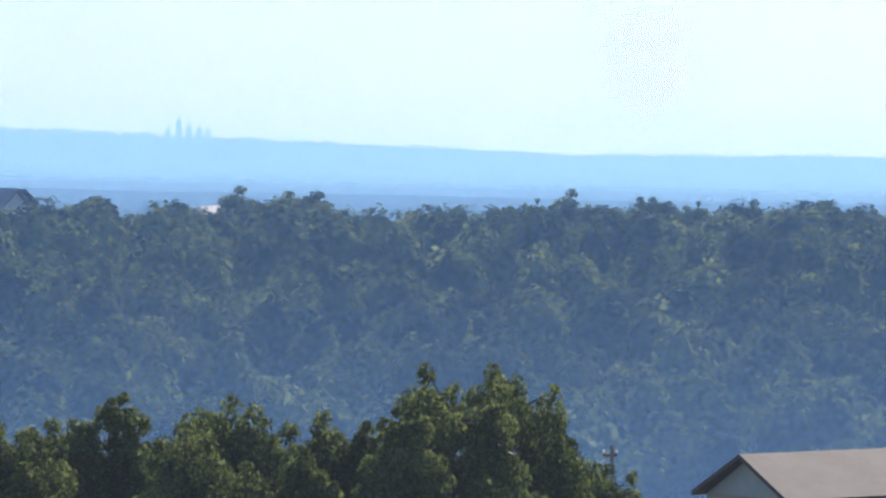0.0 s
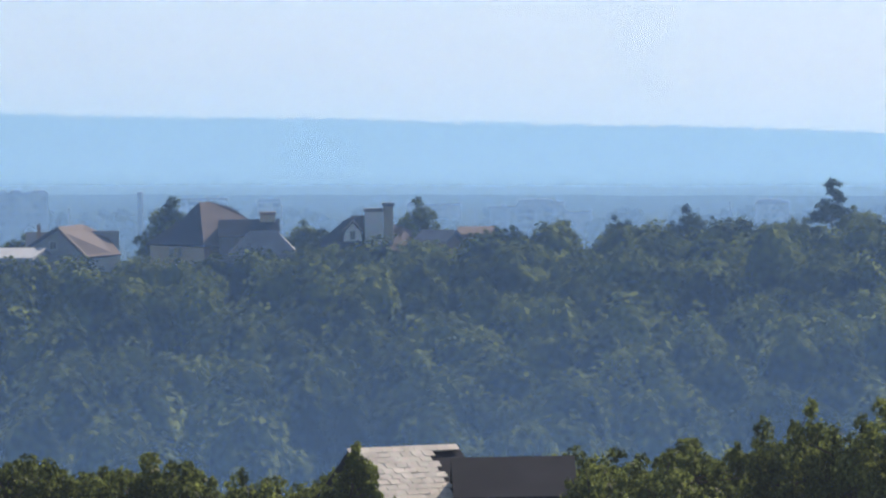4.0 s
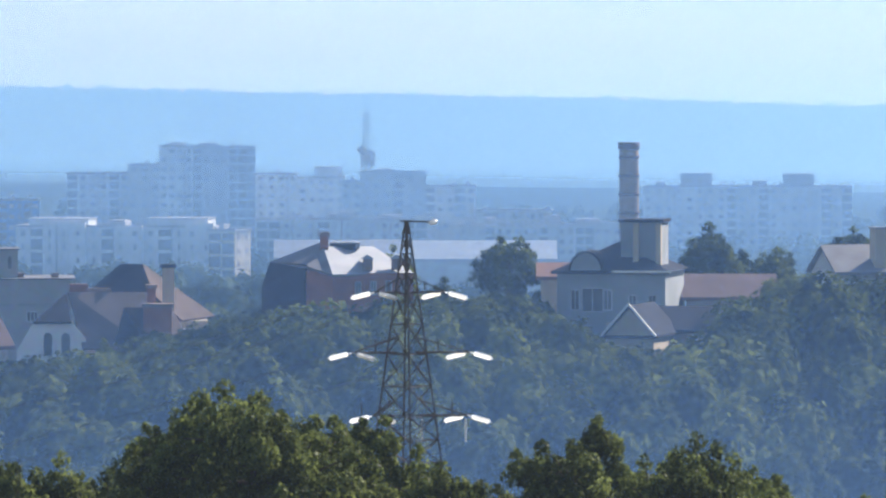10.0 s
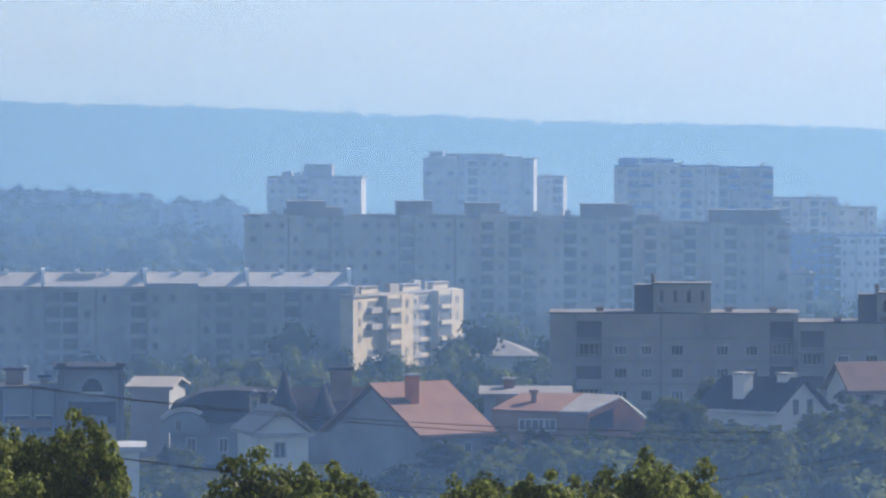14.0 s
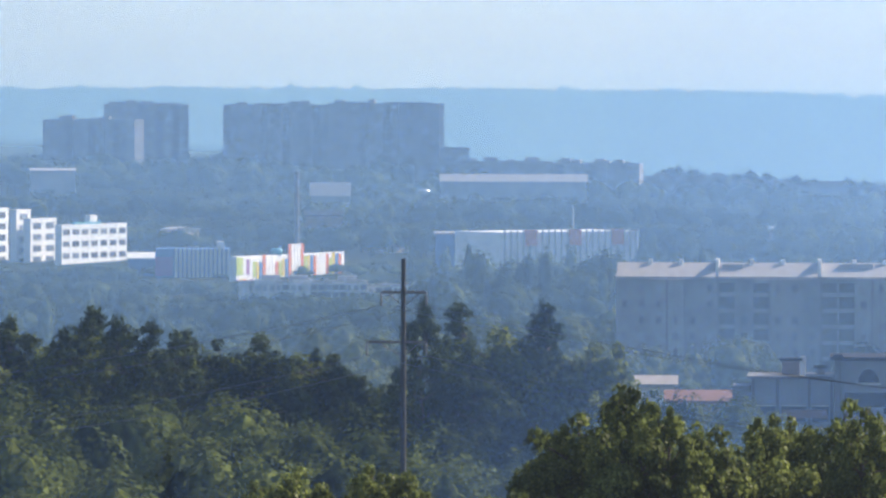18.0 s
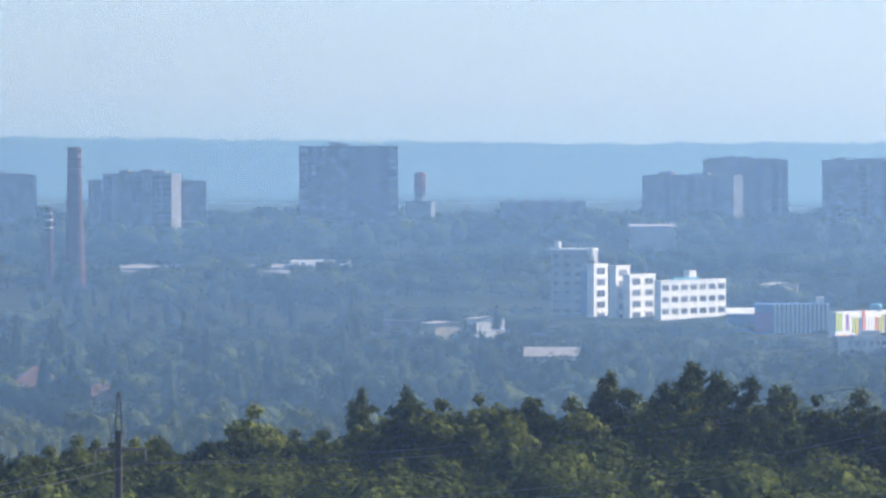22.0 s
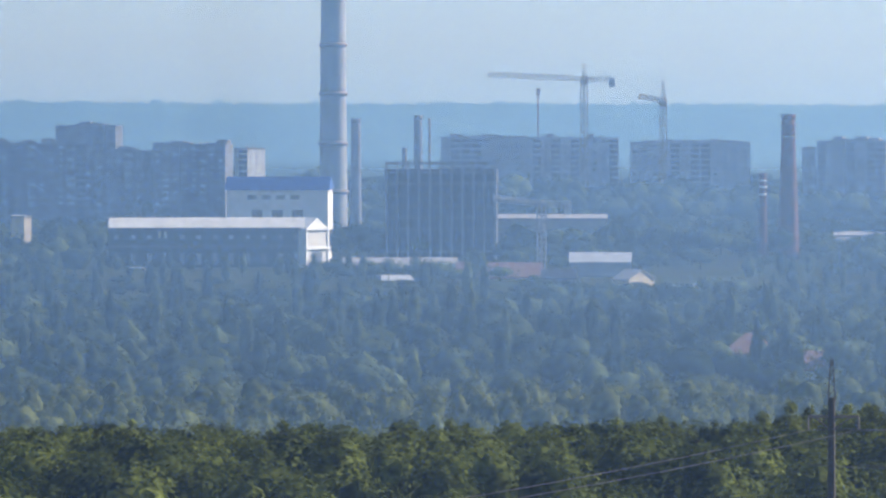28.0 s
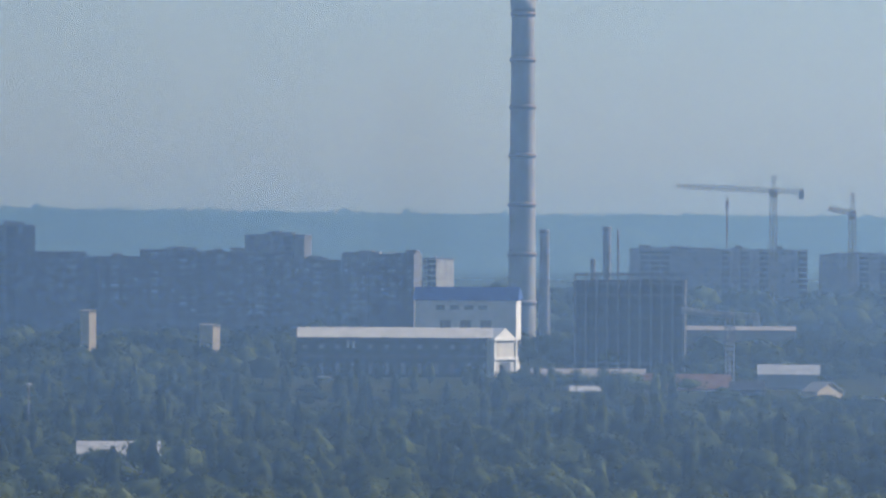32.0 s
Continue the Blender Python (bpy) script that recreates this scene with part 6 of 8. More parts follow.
# ---- the panel block on the far side of the hill ----
def panel_block(label, az, d, w, zb, zt, loggias, windows, seams, columns, hut, dark_hut):
    """A concrete panel block; all widths along it are metres from its left end."""
    z0 = min(ground(az, d), zb) - 1.0
    b = thing("apartment_building", label, "apartment building", spot(az, d, z0), -az, "panel blocks")
    h = zt - z0
    part("wall", box_bm(0, w, 0, 13, 0, h), PANEL_WALL, b).location = (-w / 2, 0, 0)
    at = lambda name, bm, m: shifted(part(name, bm, m, b), -w / 2)
    at("parapet", box_bm(-0.15, w + 0.15, -0.15, 13.1, h, h + 0.14), DARK_WALL)
    for k in range(4):
        z = h - 3.0 - 2.72 * k
        at("floor_seam", box_bm(0, w, -0.04, 0, z - 0.06, z + 0.06), GREY_WALL)
    for x in seams:
        at("panel_seam", box_bm(x - 0.12, x + 0.12, -0.06, 0, 0, h), GREY_WALL)
    for x in columns:
        at("corner_column", box_bm(x - 0.45, x + 0.45, -0.2, 0, 0, h + 0.1), PANEL_WALL)
    for x0, x1 in loggias:
        # flat dark sheet gives the loggia its shade by colour
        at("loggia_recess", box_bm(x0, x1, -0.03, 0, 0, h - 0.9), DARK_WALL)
        for k in range(4):
            z = h - 4.4 - 2.72 * k
            at("balcony", box_bm(x0 - 0.05, x1 + 0.05, -0.9, -0.03, z - 1.9, z - 0.75), PANEL_WALL if k % 2 else GREY_WALL)
            at("slab", box_bm(x0 - 0.1, x1 + 0.1, -1.0, 0, z + 0.95, z + 1.1), CONCRETE)
            if k != 1:
                window(b, (x0 + x1) / 2 - w / 2, -0.06, z + 0.1, round((x1 - x0) * 0.85, 1), 1.5, 0, 3)
    for i, (x, ww) in enumerate(windows):
        for k in range(4):
            window(b, x - w / 2, -0.003, h - 4.4 - 2.72 * k, ww, 1.25, 0, 2 if ww > 1.3 else 1)
    x0, x1 = hut
    hu = at("roof_hut", box_bm(x0, x1, 2.0, 8.0, h, h + 3.5), PANEL_WALL)
    shifted(part("hut_roof", box_bm(x0 - 0.2, x1 + 0.2, 1.8, 8.2, h + 3.5, h + 3.65), DARK_WALL, hu), 0)
    for k in range(4):
        window(hu, x0 + (k + 0.6) * (x1 - x0) / 4.2, 1.99, h + 2.0, 0.6, 1.6, 0, 0)
    x0, x1 = dark_hut
    at("roof_hut", box_bm(x0, x1, 2.8, 8.0, h, h + 3.4), DARK_WALL)
    at("vent", bar_bm((x1, 4, h), (x1, 4, h + 4.6), 0.25, 8), STEEL)
    for x in (w * 0.2, w * 0.45, w * 0.72, w * 0.9):
        at("vent", box_bm(x - 0.45, x + 0.45, 2, 2.8, h + 0.2, h + 0.75), BRICK_DULL)
    at("antenna", bar_bm((w * 0.62, 4, h), (w * 0.62, 4, h + 6.0), 0.05), STEEL)
    return b


def shifted(ob, x):
    ob.location = (x, 0, 0)
    return ob


panel_block("grey concrete panel block with roof huts", -1.906, 760, 29.8, 37.7, 50.6, ((3.2, 6.2), (26.4, 29.2)), ((8.5, 1.6), (11.6, 1.4), (15.3, 1.5), (20.7, 1.5), (24.2, 1.5)), (3.0, 13.3), (18.6,), (12.4, 19.3), (10.1, 12.4))
panel_block("grey concrete panel block, lower half", 0.083, 757, 22.8, 37.9, 49.6, ((0.2, 3.0),), ((5.3, 1.4), (8.7, 1.5), (12.4, 1.6), (17.8, 1.4), (21.0, 1.4)), (3.1, 10.3), (15.7,), (9.3, 16.1), (7.0, 9.3))

# ---- the town beyond ----
for label, spec, kw in (
    ("long grey nine-storey panel block", (-4.768, 1300, 45.7, 23.3, 52.9), dict(rows=9, bays=16, heads=((0.19, 0.36, 3.2), (0.68, 0.84, 3.2)), balconies=(5, 11), depth=14)),
    ("grey nine-storey panel block with stair towers", (-3.033, 1320, 34.7, 22.6, 52.3), dict(rows=9, bays=12, heads=((0.0, 0.2, 3.2), (0.7, 0.98, 3.0)), balconies=(4, 9), depth=14)),
    ("grey nine-storey panel block with dark loggias", (-1.583, 1340, 33.8, 21.9, 50.8), dict(rows=9, bays=12, heads=((0.5, 0.95, 3.0),), balconies=(3, 11), depth=14)),
    ("low grey block beside taller flats", (-0.761, 1330, 5.3, 22.3, 40.4), dict(rows=4, bays=3, depth=14)),
):
    flats(label, *spec, group="town flats", wall=PANEL_WALL, win=(1.4, 1.3), turn=3, **kw)
for label, spec, kw in (
    ("pale tower block with a roof hut", (-5.164, 2200, 33.2, 32.4, 51.4), dict(rows=8, bays=9, heads=((0.38, 0.68, 4.5),), turn=-8)),
    ("tall grey tower block", (-3.679, 2150, 37.7, 33.7, 58.2), dict(rows=11, bays=10, heads=((0.28, 0.72, 1.8),), turn=-6)),
    ("grey annex of a tower block", (-3.055, 2170, 11, 33.5, 51.9), dict(rows=9, bays=3, turn=-6)),
    ("tall white and blue residential block", (-1.977, 1950, 32.2, 34.5, 57.6), dict(rows=11, bays=8, balconies=(1, 2, 5), wall=PALE_WALL, roof=BLUE_WALL)),
    ("tall pale residential block with blue balconies", (-1.269, 1960, 17.5, 34.4, 57.1), dict(rows=11, bays=5, balconies=(1, 4), wall=GREY_WALL, roof=BLUE_WALL)),
    ("stepped beige block of flats", (-0.728, 2000, 20.9, 24.8, 47.1), dict(rows=9, bays=7, wall=PALE_WALL)),
    ("pale beige block of flats", (-0.26, 2020, 12.6, 24.4, 43.9), dict(rows=8, bays=4, wall=PALE_WALL)),
    ("white block with large blue panels", (-0.673, 1850, 13.9, 25.3, 38.8), dict(rows=5, bays=6, wall=BLUE_WALL)),
    ("white flats with a blue stair wing", (-0.198, 1860, 17.6, 23.5, 38.1), dict(rows=5, bays=8, wall=WHITE_WALL, roof=BLUE_WALL)),
    ("low white and blue flats", (0.347, 1880, 18.9, 23.1, 35.3), dict(rows=4, bays=8, wall=BLUE_WALL)),
    ("hazy grey flats on the plain", (1.192, 2300, 21.5, 15.8, 34.9), dict(rows=6, bays=6)),
    ("hazy grey stepped flats", (1.615, 2280, 13.2, 16.5, 38.4), dict(rows=6, bays=4)),
    ("tall new residential tower, dark lower storeys", (1.87, 2250, 12, 16.1, 46.6), dict(rows=9, bays=4, wall=PALE_WALL, heads=((0.2, 0.8, 1.2),))),
    ("tall new residential tower with blue-grey glass", (2.304, 2240, 22, 16.4, 46.4), dict(rows=11, bays=7, wall=GREY_WALL, heads=((0.1, 0.4, 1.5),))),
    ("grey flats beside a tower", (1.581, 2260, 11.5, 15.8, 40), dict(rows=8, bays=3)),
    ("grey hazy flats in a row", (1.168, 2290, 22.7, 14.9, 36.4), dict(rows=7, bays=6)),
    ("pale flats standing in the haze", (2.777, 2300, 15.4, 14.9, 35.9), dict(rows=7, bays=4, wall=PALE_WALL)),
    ("pale flats with a taller stairwell", (3.181, 2300, 17, 15, 34.5), dict(rows=6, bays=5, heads=((0.35, 0.95, 4.0),), wall=PALE_WALL)),
    ("dark grey stepped tower under construction", (3.83, 2200, 22.9, 15.8, 38.1), dict(rows=8, bays=6, wall=GREY_WALL, heads=((0.25, 0.5, 1.2),))),
    ("grey block stepping down from a tower", (3.455, 2210, 7.9, 15.4, 34.6), dict(rows=7, bays=2)),
    ("pale hazy flats stepping down", (4.348, 2230, 17.9, 15.1, 32.6), dict(rows=6, bays=5)),
    ("long slab block with two stair towers", (7.033, 2420, 79.8, 3.7, 28.7), dict(rows=7, bays=20, heads=((0.18, 0.33, 5.2), (0.67, 0.82, 5.0)))),
    ("slab block with a raised middle", (8.812, 2440, 40.6, 3.2, 27.1), dict(rows=7, bays=10, heads=((0.22, 0.75, 4.8),))),
    ("flats with a red roof storey", (9.596, 2440, 21.1, 9.5, 27.6), dict(rows=6, bays=5, heads=((0.38, 0.95, 4.0),), roof=RED_PAINT)),
    ("flats with a raised stair tower", (10.476, 2450, 29.9, 4.9, 26.7), dict(rows=6, bays=8, heads=((0.3, 0.68, 4.3),))),
    ("pale flats beside a long dark block", (11.735, 2500, 24.1, 3.5, 25.4), dict(rows=6, bays=6, heads=((0.03, 0.52, 4.2),))),
    ("long dark grey block in the haze", (12.312, 2480, 32.2, 1.9, 22.5), dict(rows=5, bays=10, wall=GREY_WALL)),
    ("hazy grey block of flats", (14.073, 2600, 20.1, 1.2, 16.5), dict(rows=3, bays=5)),
    ("small hazy tower block", (14.672, 2600, 9.7, 0.8, 15.4), dict(rows=3, bays=3)),
    ("hazy grey block behind houses", (16.164, 2650, 22.7, -1.8, 11.5), dict(rows=3, bays=5)),
    ("hazy grey block with roof hut", (16.997, 2600, 30.1, -3.2, 11.2), dict(rows=3, bays=8, heads=((0.4, 0.85, 3.2),), wall=GREY_WALL)),
    ("low hazy block of flats", (17.461, 2620, 12.1, -4.2, 8), dict(rows=2, bays=4)),
    ("pale hazy tower with masts", (19.203, 2600, 12.5, -2.4, 11), dict(rows=3, bays=4, heads=((0.1, 0.8, 2.0),))),
    ("long beige hazy block far away", (21.316, 2600, 24.4, 7.8, 14.7), dict(rows=2, bays=8, wall=PALE_WALL)),
    ("hazy grey block of flats", (17.155, 2620, 17.5, 1, 12.2), dict(rows=2, bays=5)),
    ("pale block far behind the woods", (19.228, 2620, 13.1, 0.6, 11.1), dict(rows=2, bays=5)),
):
    flats(label, *spec, group="town flats", win=(2.0, 1.5), storey=3.2, **kw)
for spec in ((3.585, 1800, 62.6, 18.7, 31.3), (4.913, 1900, 23.7, 15.6, 31.4), (5.155, 1750, 44.5, 20.3, 30.9)):
    flats("long low grey block behind the houses", *spec, rows=4, bays=18, group="town flats", roof=ROOF_PALE)
house("long hall with pale sheet roof", 3.367, 1500, 31.4, 25.4, 33.7, depth=20, roof="side", wall=PANEL_WALL, tiles=SHADE_WALL, eave=0.5, name="hall", group="halls")
house("long hall with white roof", 4.657, 1480, 33, 24.8, 34, depth=20, roof="side", wall=PANEL_WALL, tiles=GREY_WALL, eave=0.45, name="hall", group="halls")
y = flats("yellow public building with white roof", 1.315, 1600, 51.7, 23.8, 34.5, 3, 14, 16, -14, PALE_WALL, ((0.05, 0.35, 2.0), (0.65, 0.95, 2.2)), (), (1.4, 1.6), 3.4, ROOF_PALE, side=3, name="public_building", category="building")
e = flats("cream end wing of a public building", 2.276, 1590, 7.7, 24.2, 33.7, 3, 2, 8, -30, BEIGE_WALL, (), (), (1.2, 1.5), 3.4, ROOF_PALE, side=2, name="public_building", category="building")
# the long five-storey block with a sunlit end
L = flats("long grey five-storey block with pale hipped roof", -7.135, 1150, 92.9, 30, 42.4, 5, 30, 14, 0, GREY_WALL, (), (), (1.3, 1.5), 2.9, ROOF_PALE)
L_wall = [o for o in L.children if o.name.split(".")[0] == "wall"][0]
hz = max(q.co.z for q in L_wall.data.vertices)
Lw = max(q.co.x for q in L_wall.data.vertices)
for k in range(5):
    x0, x1 = -Lw + 2 * Lw * k / 5, -Lw + 2 * Lw * (k + 1) / 5
    part("roof", prism_bm([(x0, -0.6, hz + 0.1), (x0, 7.0, hz + 2.9), (x0, 14.6, hz + 0.1)], (x1 - x0 - 0.6, 0, 0)), ROOF_PALE, L)
    part("fire_wall", box_bm(x1 - 0.6, x1, 3, 9, hz, hz + 3.6), WHITE_WALL, L)
    for u in (0.3, 0.6):
        part("vent", box_bm(x0 + (x1 - x0) * u, x0 + (x1 - x0) * u + 0.8, 6, 7, hz + 2, hz + 3.5), WHITE_WALL, L)
end_at = (-4.338, 1150, 19.4, 29.6, 41.6)
flats("yellow ornate end block with balconies in sunlight", end_at[0], end_at[1], end_at[2] * 2.55, *end_at[3:], 5, 8, 2.5, 68, BEIGE_WALL, ((0.1, 0.25, 1.6), (0.5, 0.66, 1.6), (0.8, 0.95, 1.6)), (1, 4), (1.3, 1.6), 2.9, ROOF_PALE)
house("low hall with a pale hipped roof", -3.494, 1120, 13.2, 29.5, 34.5, depth=14, roof="hip", wall=PALE_WALL, tiles=ROOF_PALE, eave=0.6, name="hall", group="halls")


# ---- the plain: flats on the rise ----
for label, spec, kw in (
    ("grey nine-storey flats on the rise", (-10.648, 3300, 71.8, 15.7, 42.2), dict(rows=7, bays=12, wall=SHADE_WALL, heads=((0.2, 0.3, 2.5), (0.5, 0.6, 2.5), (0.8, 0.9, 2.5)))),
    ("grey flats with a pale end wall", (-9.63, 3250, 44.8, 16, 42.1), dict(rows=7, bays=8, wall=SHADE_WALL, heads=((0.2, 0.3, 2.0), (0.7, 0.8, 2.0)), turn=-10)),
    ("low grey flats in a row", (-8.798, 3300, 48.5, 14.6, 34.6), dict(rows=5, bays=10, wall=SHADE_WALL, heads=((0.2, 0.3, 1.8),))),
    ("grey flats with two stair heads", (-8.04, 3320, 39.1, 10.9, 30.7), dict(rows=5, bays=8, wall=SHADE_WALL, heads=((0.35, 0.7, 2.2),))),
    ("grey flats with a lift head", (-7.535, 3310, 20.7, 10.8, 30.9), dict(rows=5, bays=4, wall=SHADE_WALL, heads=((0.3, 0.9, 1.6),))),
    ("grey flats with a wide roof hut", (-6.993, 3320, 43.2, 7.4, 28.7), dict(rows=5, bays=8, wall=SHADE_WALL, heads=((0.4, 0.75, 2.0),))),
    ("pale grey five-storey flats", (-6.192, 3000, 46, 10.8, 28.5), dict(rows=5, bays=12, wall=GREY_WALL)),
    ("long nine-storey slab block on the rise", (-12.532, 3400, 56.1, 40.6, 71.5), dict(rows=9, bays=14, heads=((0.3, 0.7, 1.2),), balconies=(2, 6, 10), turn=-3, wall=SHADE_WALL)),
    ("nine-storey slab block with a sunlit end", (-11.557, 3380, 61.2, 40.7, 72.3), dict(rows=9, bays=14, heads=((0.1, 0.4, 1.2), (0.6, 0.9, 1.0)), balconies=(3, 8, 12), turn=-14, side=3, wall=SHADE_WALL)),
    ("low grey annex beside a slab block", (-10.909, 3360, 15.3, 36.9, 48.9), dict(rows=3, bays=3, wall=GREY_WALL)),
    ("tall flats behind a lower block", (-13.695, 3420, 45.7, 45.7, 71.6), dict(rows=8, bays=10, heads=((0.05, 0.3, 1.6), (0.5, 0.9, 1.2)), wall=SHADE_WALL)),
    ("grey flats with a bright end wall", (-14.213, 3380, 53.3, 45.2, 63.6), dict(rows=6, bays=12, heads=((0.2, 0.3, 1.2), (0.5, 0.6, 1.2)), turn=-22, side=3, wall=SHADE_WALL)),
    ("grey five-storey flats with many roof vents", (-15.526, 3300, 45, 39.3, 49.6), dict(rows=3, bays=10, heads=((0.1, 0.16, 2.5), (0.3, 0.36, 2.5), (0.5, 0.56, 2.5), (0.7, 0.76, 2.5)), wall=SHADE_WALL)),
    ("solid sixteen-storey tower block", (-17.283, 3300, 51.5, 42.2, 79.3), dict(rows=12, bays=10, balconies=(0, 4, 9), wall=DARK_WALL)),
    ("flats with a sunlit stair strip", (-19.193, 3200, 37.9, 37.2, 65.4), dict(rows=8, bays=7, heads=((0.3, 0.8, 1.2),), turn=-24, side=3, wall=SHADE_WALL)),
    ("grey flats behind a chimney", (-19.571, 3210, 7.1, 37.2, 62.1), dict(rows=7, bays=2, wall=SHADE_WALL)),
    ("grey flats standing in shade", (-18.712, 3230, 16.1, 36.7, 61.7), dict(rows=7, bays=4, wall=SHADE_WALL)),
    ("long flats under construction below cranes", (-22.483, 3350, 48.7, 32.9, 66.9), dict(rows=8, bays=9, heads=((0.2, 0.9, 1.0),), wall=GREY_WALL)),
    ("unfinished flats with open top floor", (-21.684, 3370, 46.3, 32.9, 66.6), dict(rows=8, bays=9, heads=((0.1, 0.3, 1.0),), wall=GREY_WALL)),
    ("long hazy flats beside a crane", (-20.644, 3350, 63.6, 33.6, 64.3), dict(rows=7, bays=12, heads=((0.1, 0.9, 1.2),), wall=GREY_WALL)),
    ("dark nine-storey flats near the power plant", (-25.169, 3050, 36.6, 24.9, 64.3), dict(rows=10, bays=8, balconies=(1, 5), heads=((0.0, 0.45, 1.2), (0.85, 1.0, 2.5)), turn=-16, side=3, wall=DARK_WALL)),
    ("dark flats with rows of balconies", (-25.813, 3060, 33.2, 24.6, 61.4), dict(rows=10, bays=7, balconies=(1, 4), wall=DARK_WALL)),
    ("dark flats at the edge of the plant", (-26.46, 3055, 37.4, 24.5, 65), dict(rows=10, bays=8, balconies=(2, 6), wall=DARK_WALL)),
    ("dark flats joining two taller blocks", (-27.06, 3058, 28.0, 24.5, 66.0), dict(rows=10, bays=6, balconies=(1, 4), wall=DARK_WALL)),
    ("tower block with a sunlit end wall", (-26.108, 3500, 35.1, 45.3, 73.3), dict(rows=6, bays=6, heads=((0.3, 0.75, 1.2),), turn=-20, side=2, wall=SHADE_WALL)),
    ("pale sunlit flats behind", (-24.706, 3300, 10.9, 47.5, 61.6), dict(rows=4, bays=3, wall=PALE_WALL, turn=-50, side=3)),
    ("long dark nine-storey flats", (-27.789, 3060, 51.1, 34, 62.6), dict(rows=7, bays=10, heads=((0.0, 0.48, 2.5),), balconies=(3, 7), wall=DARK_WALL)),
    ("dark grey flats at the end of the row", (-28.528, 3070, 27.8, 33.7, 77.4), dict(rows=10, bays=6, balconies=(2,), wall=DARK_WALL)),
):
    flats(label, *spec, group="flats on the rise", win=(2.2, 1.5), storey=3.0, **kw)

# ---- the power plant ----
PLATE = mat("stack_concrete", (0.296, 0.289, 0.277), 0.85, (0.229, 0.222, 0.215), 0.08, 5, fine=0.4)
t0 = -23.87, 2900, 13.2, 33.1, 182.3
stack("tall tapering concrete power plant chimney with gallery rings", *t0[:2], t0[2], t0[3], t0[4], 0.78, PLATE, ((0.16, STEEL), (0.293, STEEL), (0.43, STEEL), (0.565, STEEL), (0.699, STEEL), (0.829, STEEL), (0.955, STEEL)), sides=32)
stack("slim dark factory chimney", -23.666, 2920, 5.7, 19.7, 77, 0.75, DARK_WALL)
stack("slim dark boiler-house chimney", -23.103, 2980, 4.5, 50.6, 78.5, 0.85, DARK_WALL)
stack("thin steel mast beside a chimney", -23.001, 2985, 1.3, 53.3, 77.2, 0.9, STEEL, crown=False, sides=8, name="mast")
stack("small round ventilation tower", -23.227, 2990, 3.7, 50.5, 63.3, 0.6, DARK_WALL, sides=12)
stack("tall red brick chimney with a flared head", -19.758, 2750, 10.2, 7.5, 78.6, 0.54, CHIMNEY_BRICK, ((0.86, STEEL), (0.885, CHIMNEY_BRICK), (0.93, CHIMNEY_BRICK)), cap=CHIMNEY_BRICK)
stack("thin brick chimney with white bands", -19.989, 2740, 4.0, 7.5, 53.1, 0.75, CHIMNEY_BRICK, ((0.80, WHITE_WALL), (0.87, WHITE_WALL), (0.93, WHITE_WALL)), sides=12)
stack("thin dark factory chimney", -12.339, 2500, 2.5, 20, 46.5, 0.8, DARK_WALL, sides=10)
stack("striped pale brick chimney behind a villa", 5.963, 1100, 3.67, 41.6, 61.73, 0.9, BANDED_BRICK, tuple((0.42 + 0.085 * k, CHIMNEY_BRICK) for k in range(7)), cap=CHIMNEY_BRICK)
stack("slim dark mast standing in the haze", 13.511, 1500, 1.7, 30, 43.4, 0.8, DARK_WALL, crown=False, sides=10, name="mast")


def plant_hall():
    az, d, w, zb, zt = -25.015, 2700, 83.6, 9.1, 34.6
    z0 = min(ground(az, d), zb) - 1
    b = thing("turbine_hall", "long dark hall with pale roof and sunlit gable", "factory hall", spot(az, d, z0), -az)
    h = zt - z0
    end = 12.0
    part("wall", box_bm(-w / 2, w / 2, 0, 18, 0, h - 4.2), HALL_WALL, b)
    part("roof", prism_bm([(-w / 2, -0.5, h - 4.2), (-w / 2, 9, h), (-w / 2, 18.5, h - 4.2)], (w, 0, 0)), PALE_WALL, b)
    part("cornice", box_bm(-w / 2, w / 2, -0.4, 0, h - 12.4, h - 12.0), DARK_WALL, b)
    # the end pavilion, turned to the sun
    a = thing("gable_pavilion", "pale end pavilion with gable and cornice in sunlight", "factory hall", spot(az, d - 2, z0) + Matrix.Rotation(radians(-az), 3, "Z") @ Vector((w / 2 + 0.2, 0, 0)), -az + 56)
    w2 = 18.0
    part("wall", box_bm(0, w2, 0, 6, 0, h - 5.2), PALE_WALL, a)
    part("gable", prism_bm([(-0.3, -0.2, h - 5.2), (w2 + 0.3, -0.2, h - 5.2), (w2 / 2, -0.2, h)], (0, 6.4, 0)), WHITE_WALL, a)
    for zc in (h - 5.4, h - 13.6):
        part("cornice", box_bm(-0.5, w2 + 0.5, -0.9, 0, zc, zc + 1.2), WHITE_WALL, a)
    for x in (0.6, w2 - 0.6):
        part("pilaster", box_bm(x - 0.7, x + 0.7, -0.5, 0, 0, h - 5.4), WHITE_WALL, a)
    part("tall_window", box_bm(5, w2 - 5, -0.15, 0, 3, h - 14.5), GLASS, a)
    for k in range(12):
        x = -w / 2 + (k + 0.5) * w / 12
        window(b, x, -0.003, h - 8.2, 2.2, 2.0, far=HALL_WALL)
        window(b, x, -0.003, h - 17.5, 2.2, 5.0, far=HALL_WALL)
    for x in (-20.0, -17.6):
        part("vent_hood", box_bm(x - 0.6, x + 0.6, -0.8, 0, h - 8.6, h - 5.6), PALE_WALL, b)


plant_hall()


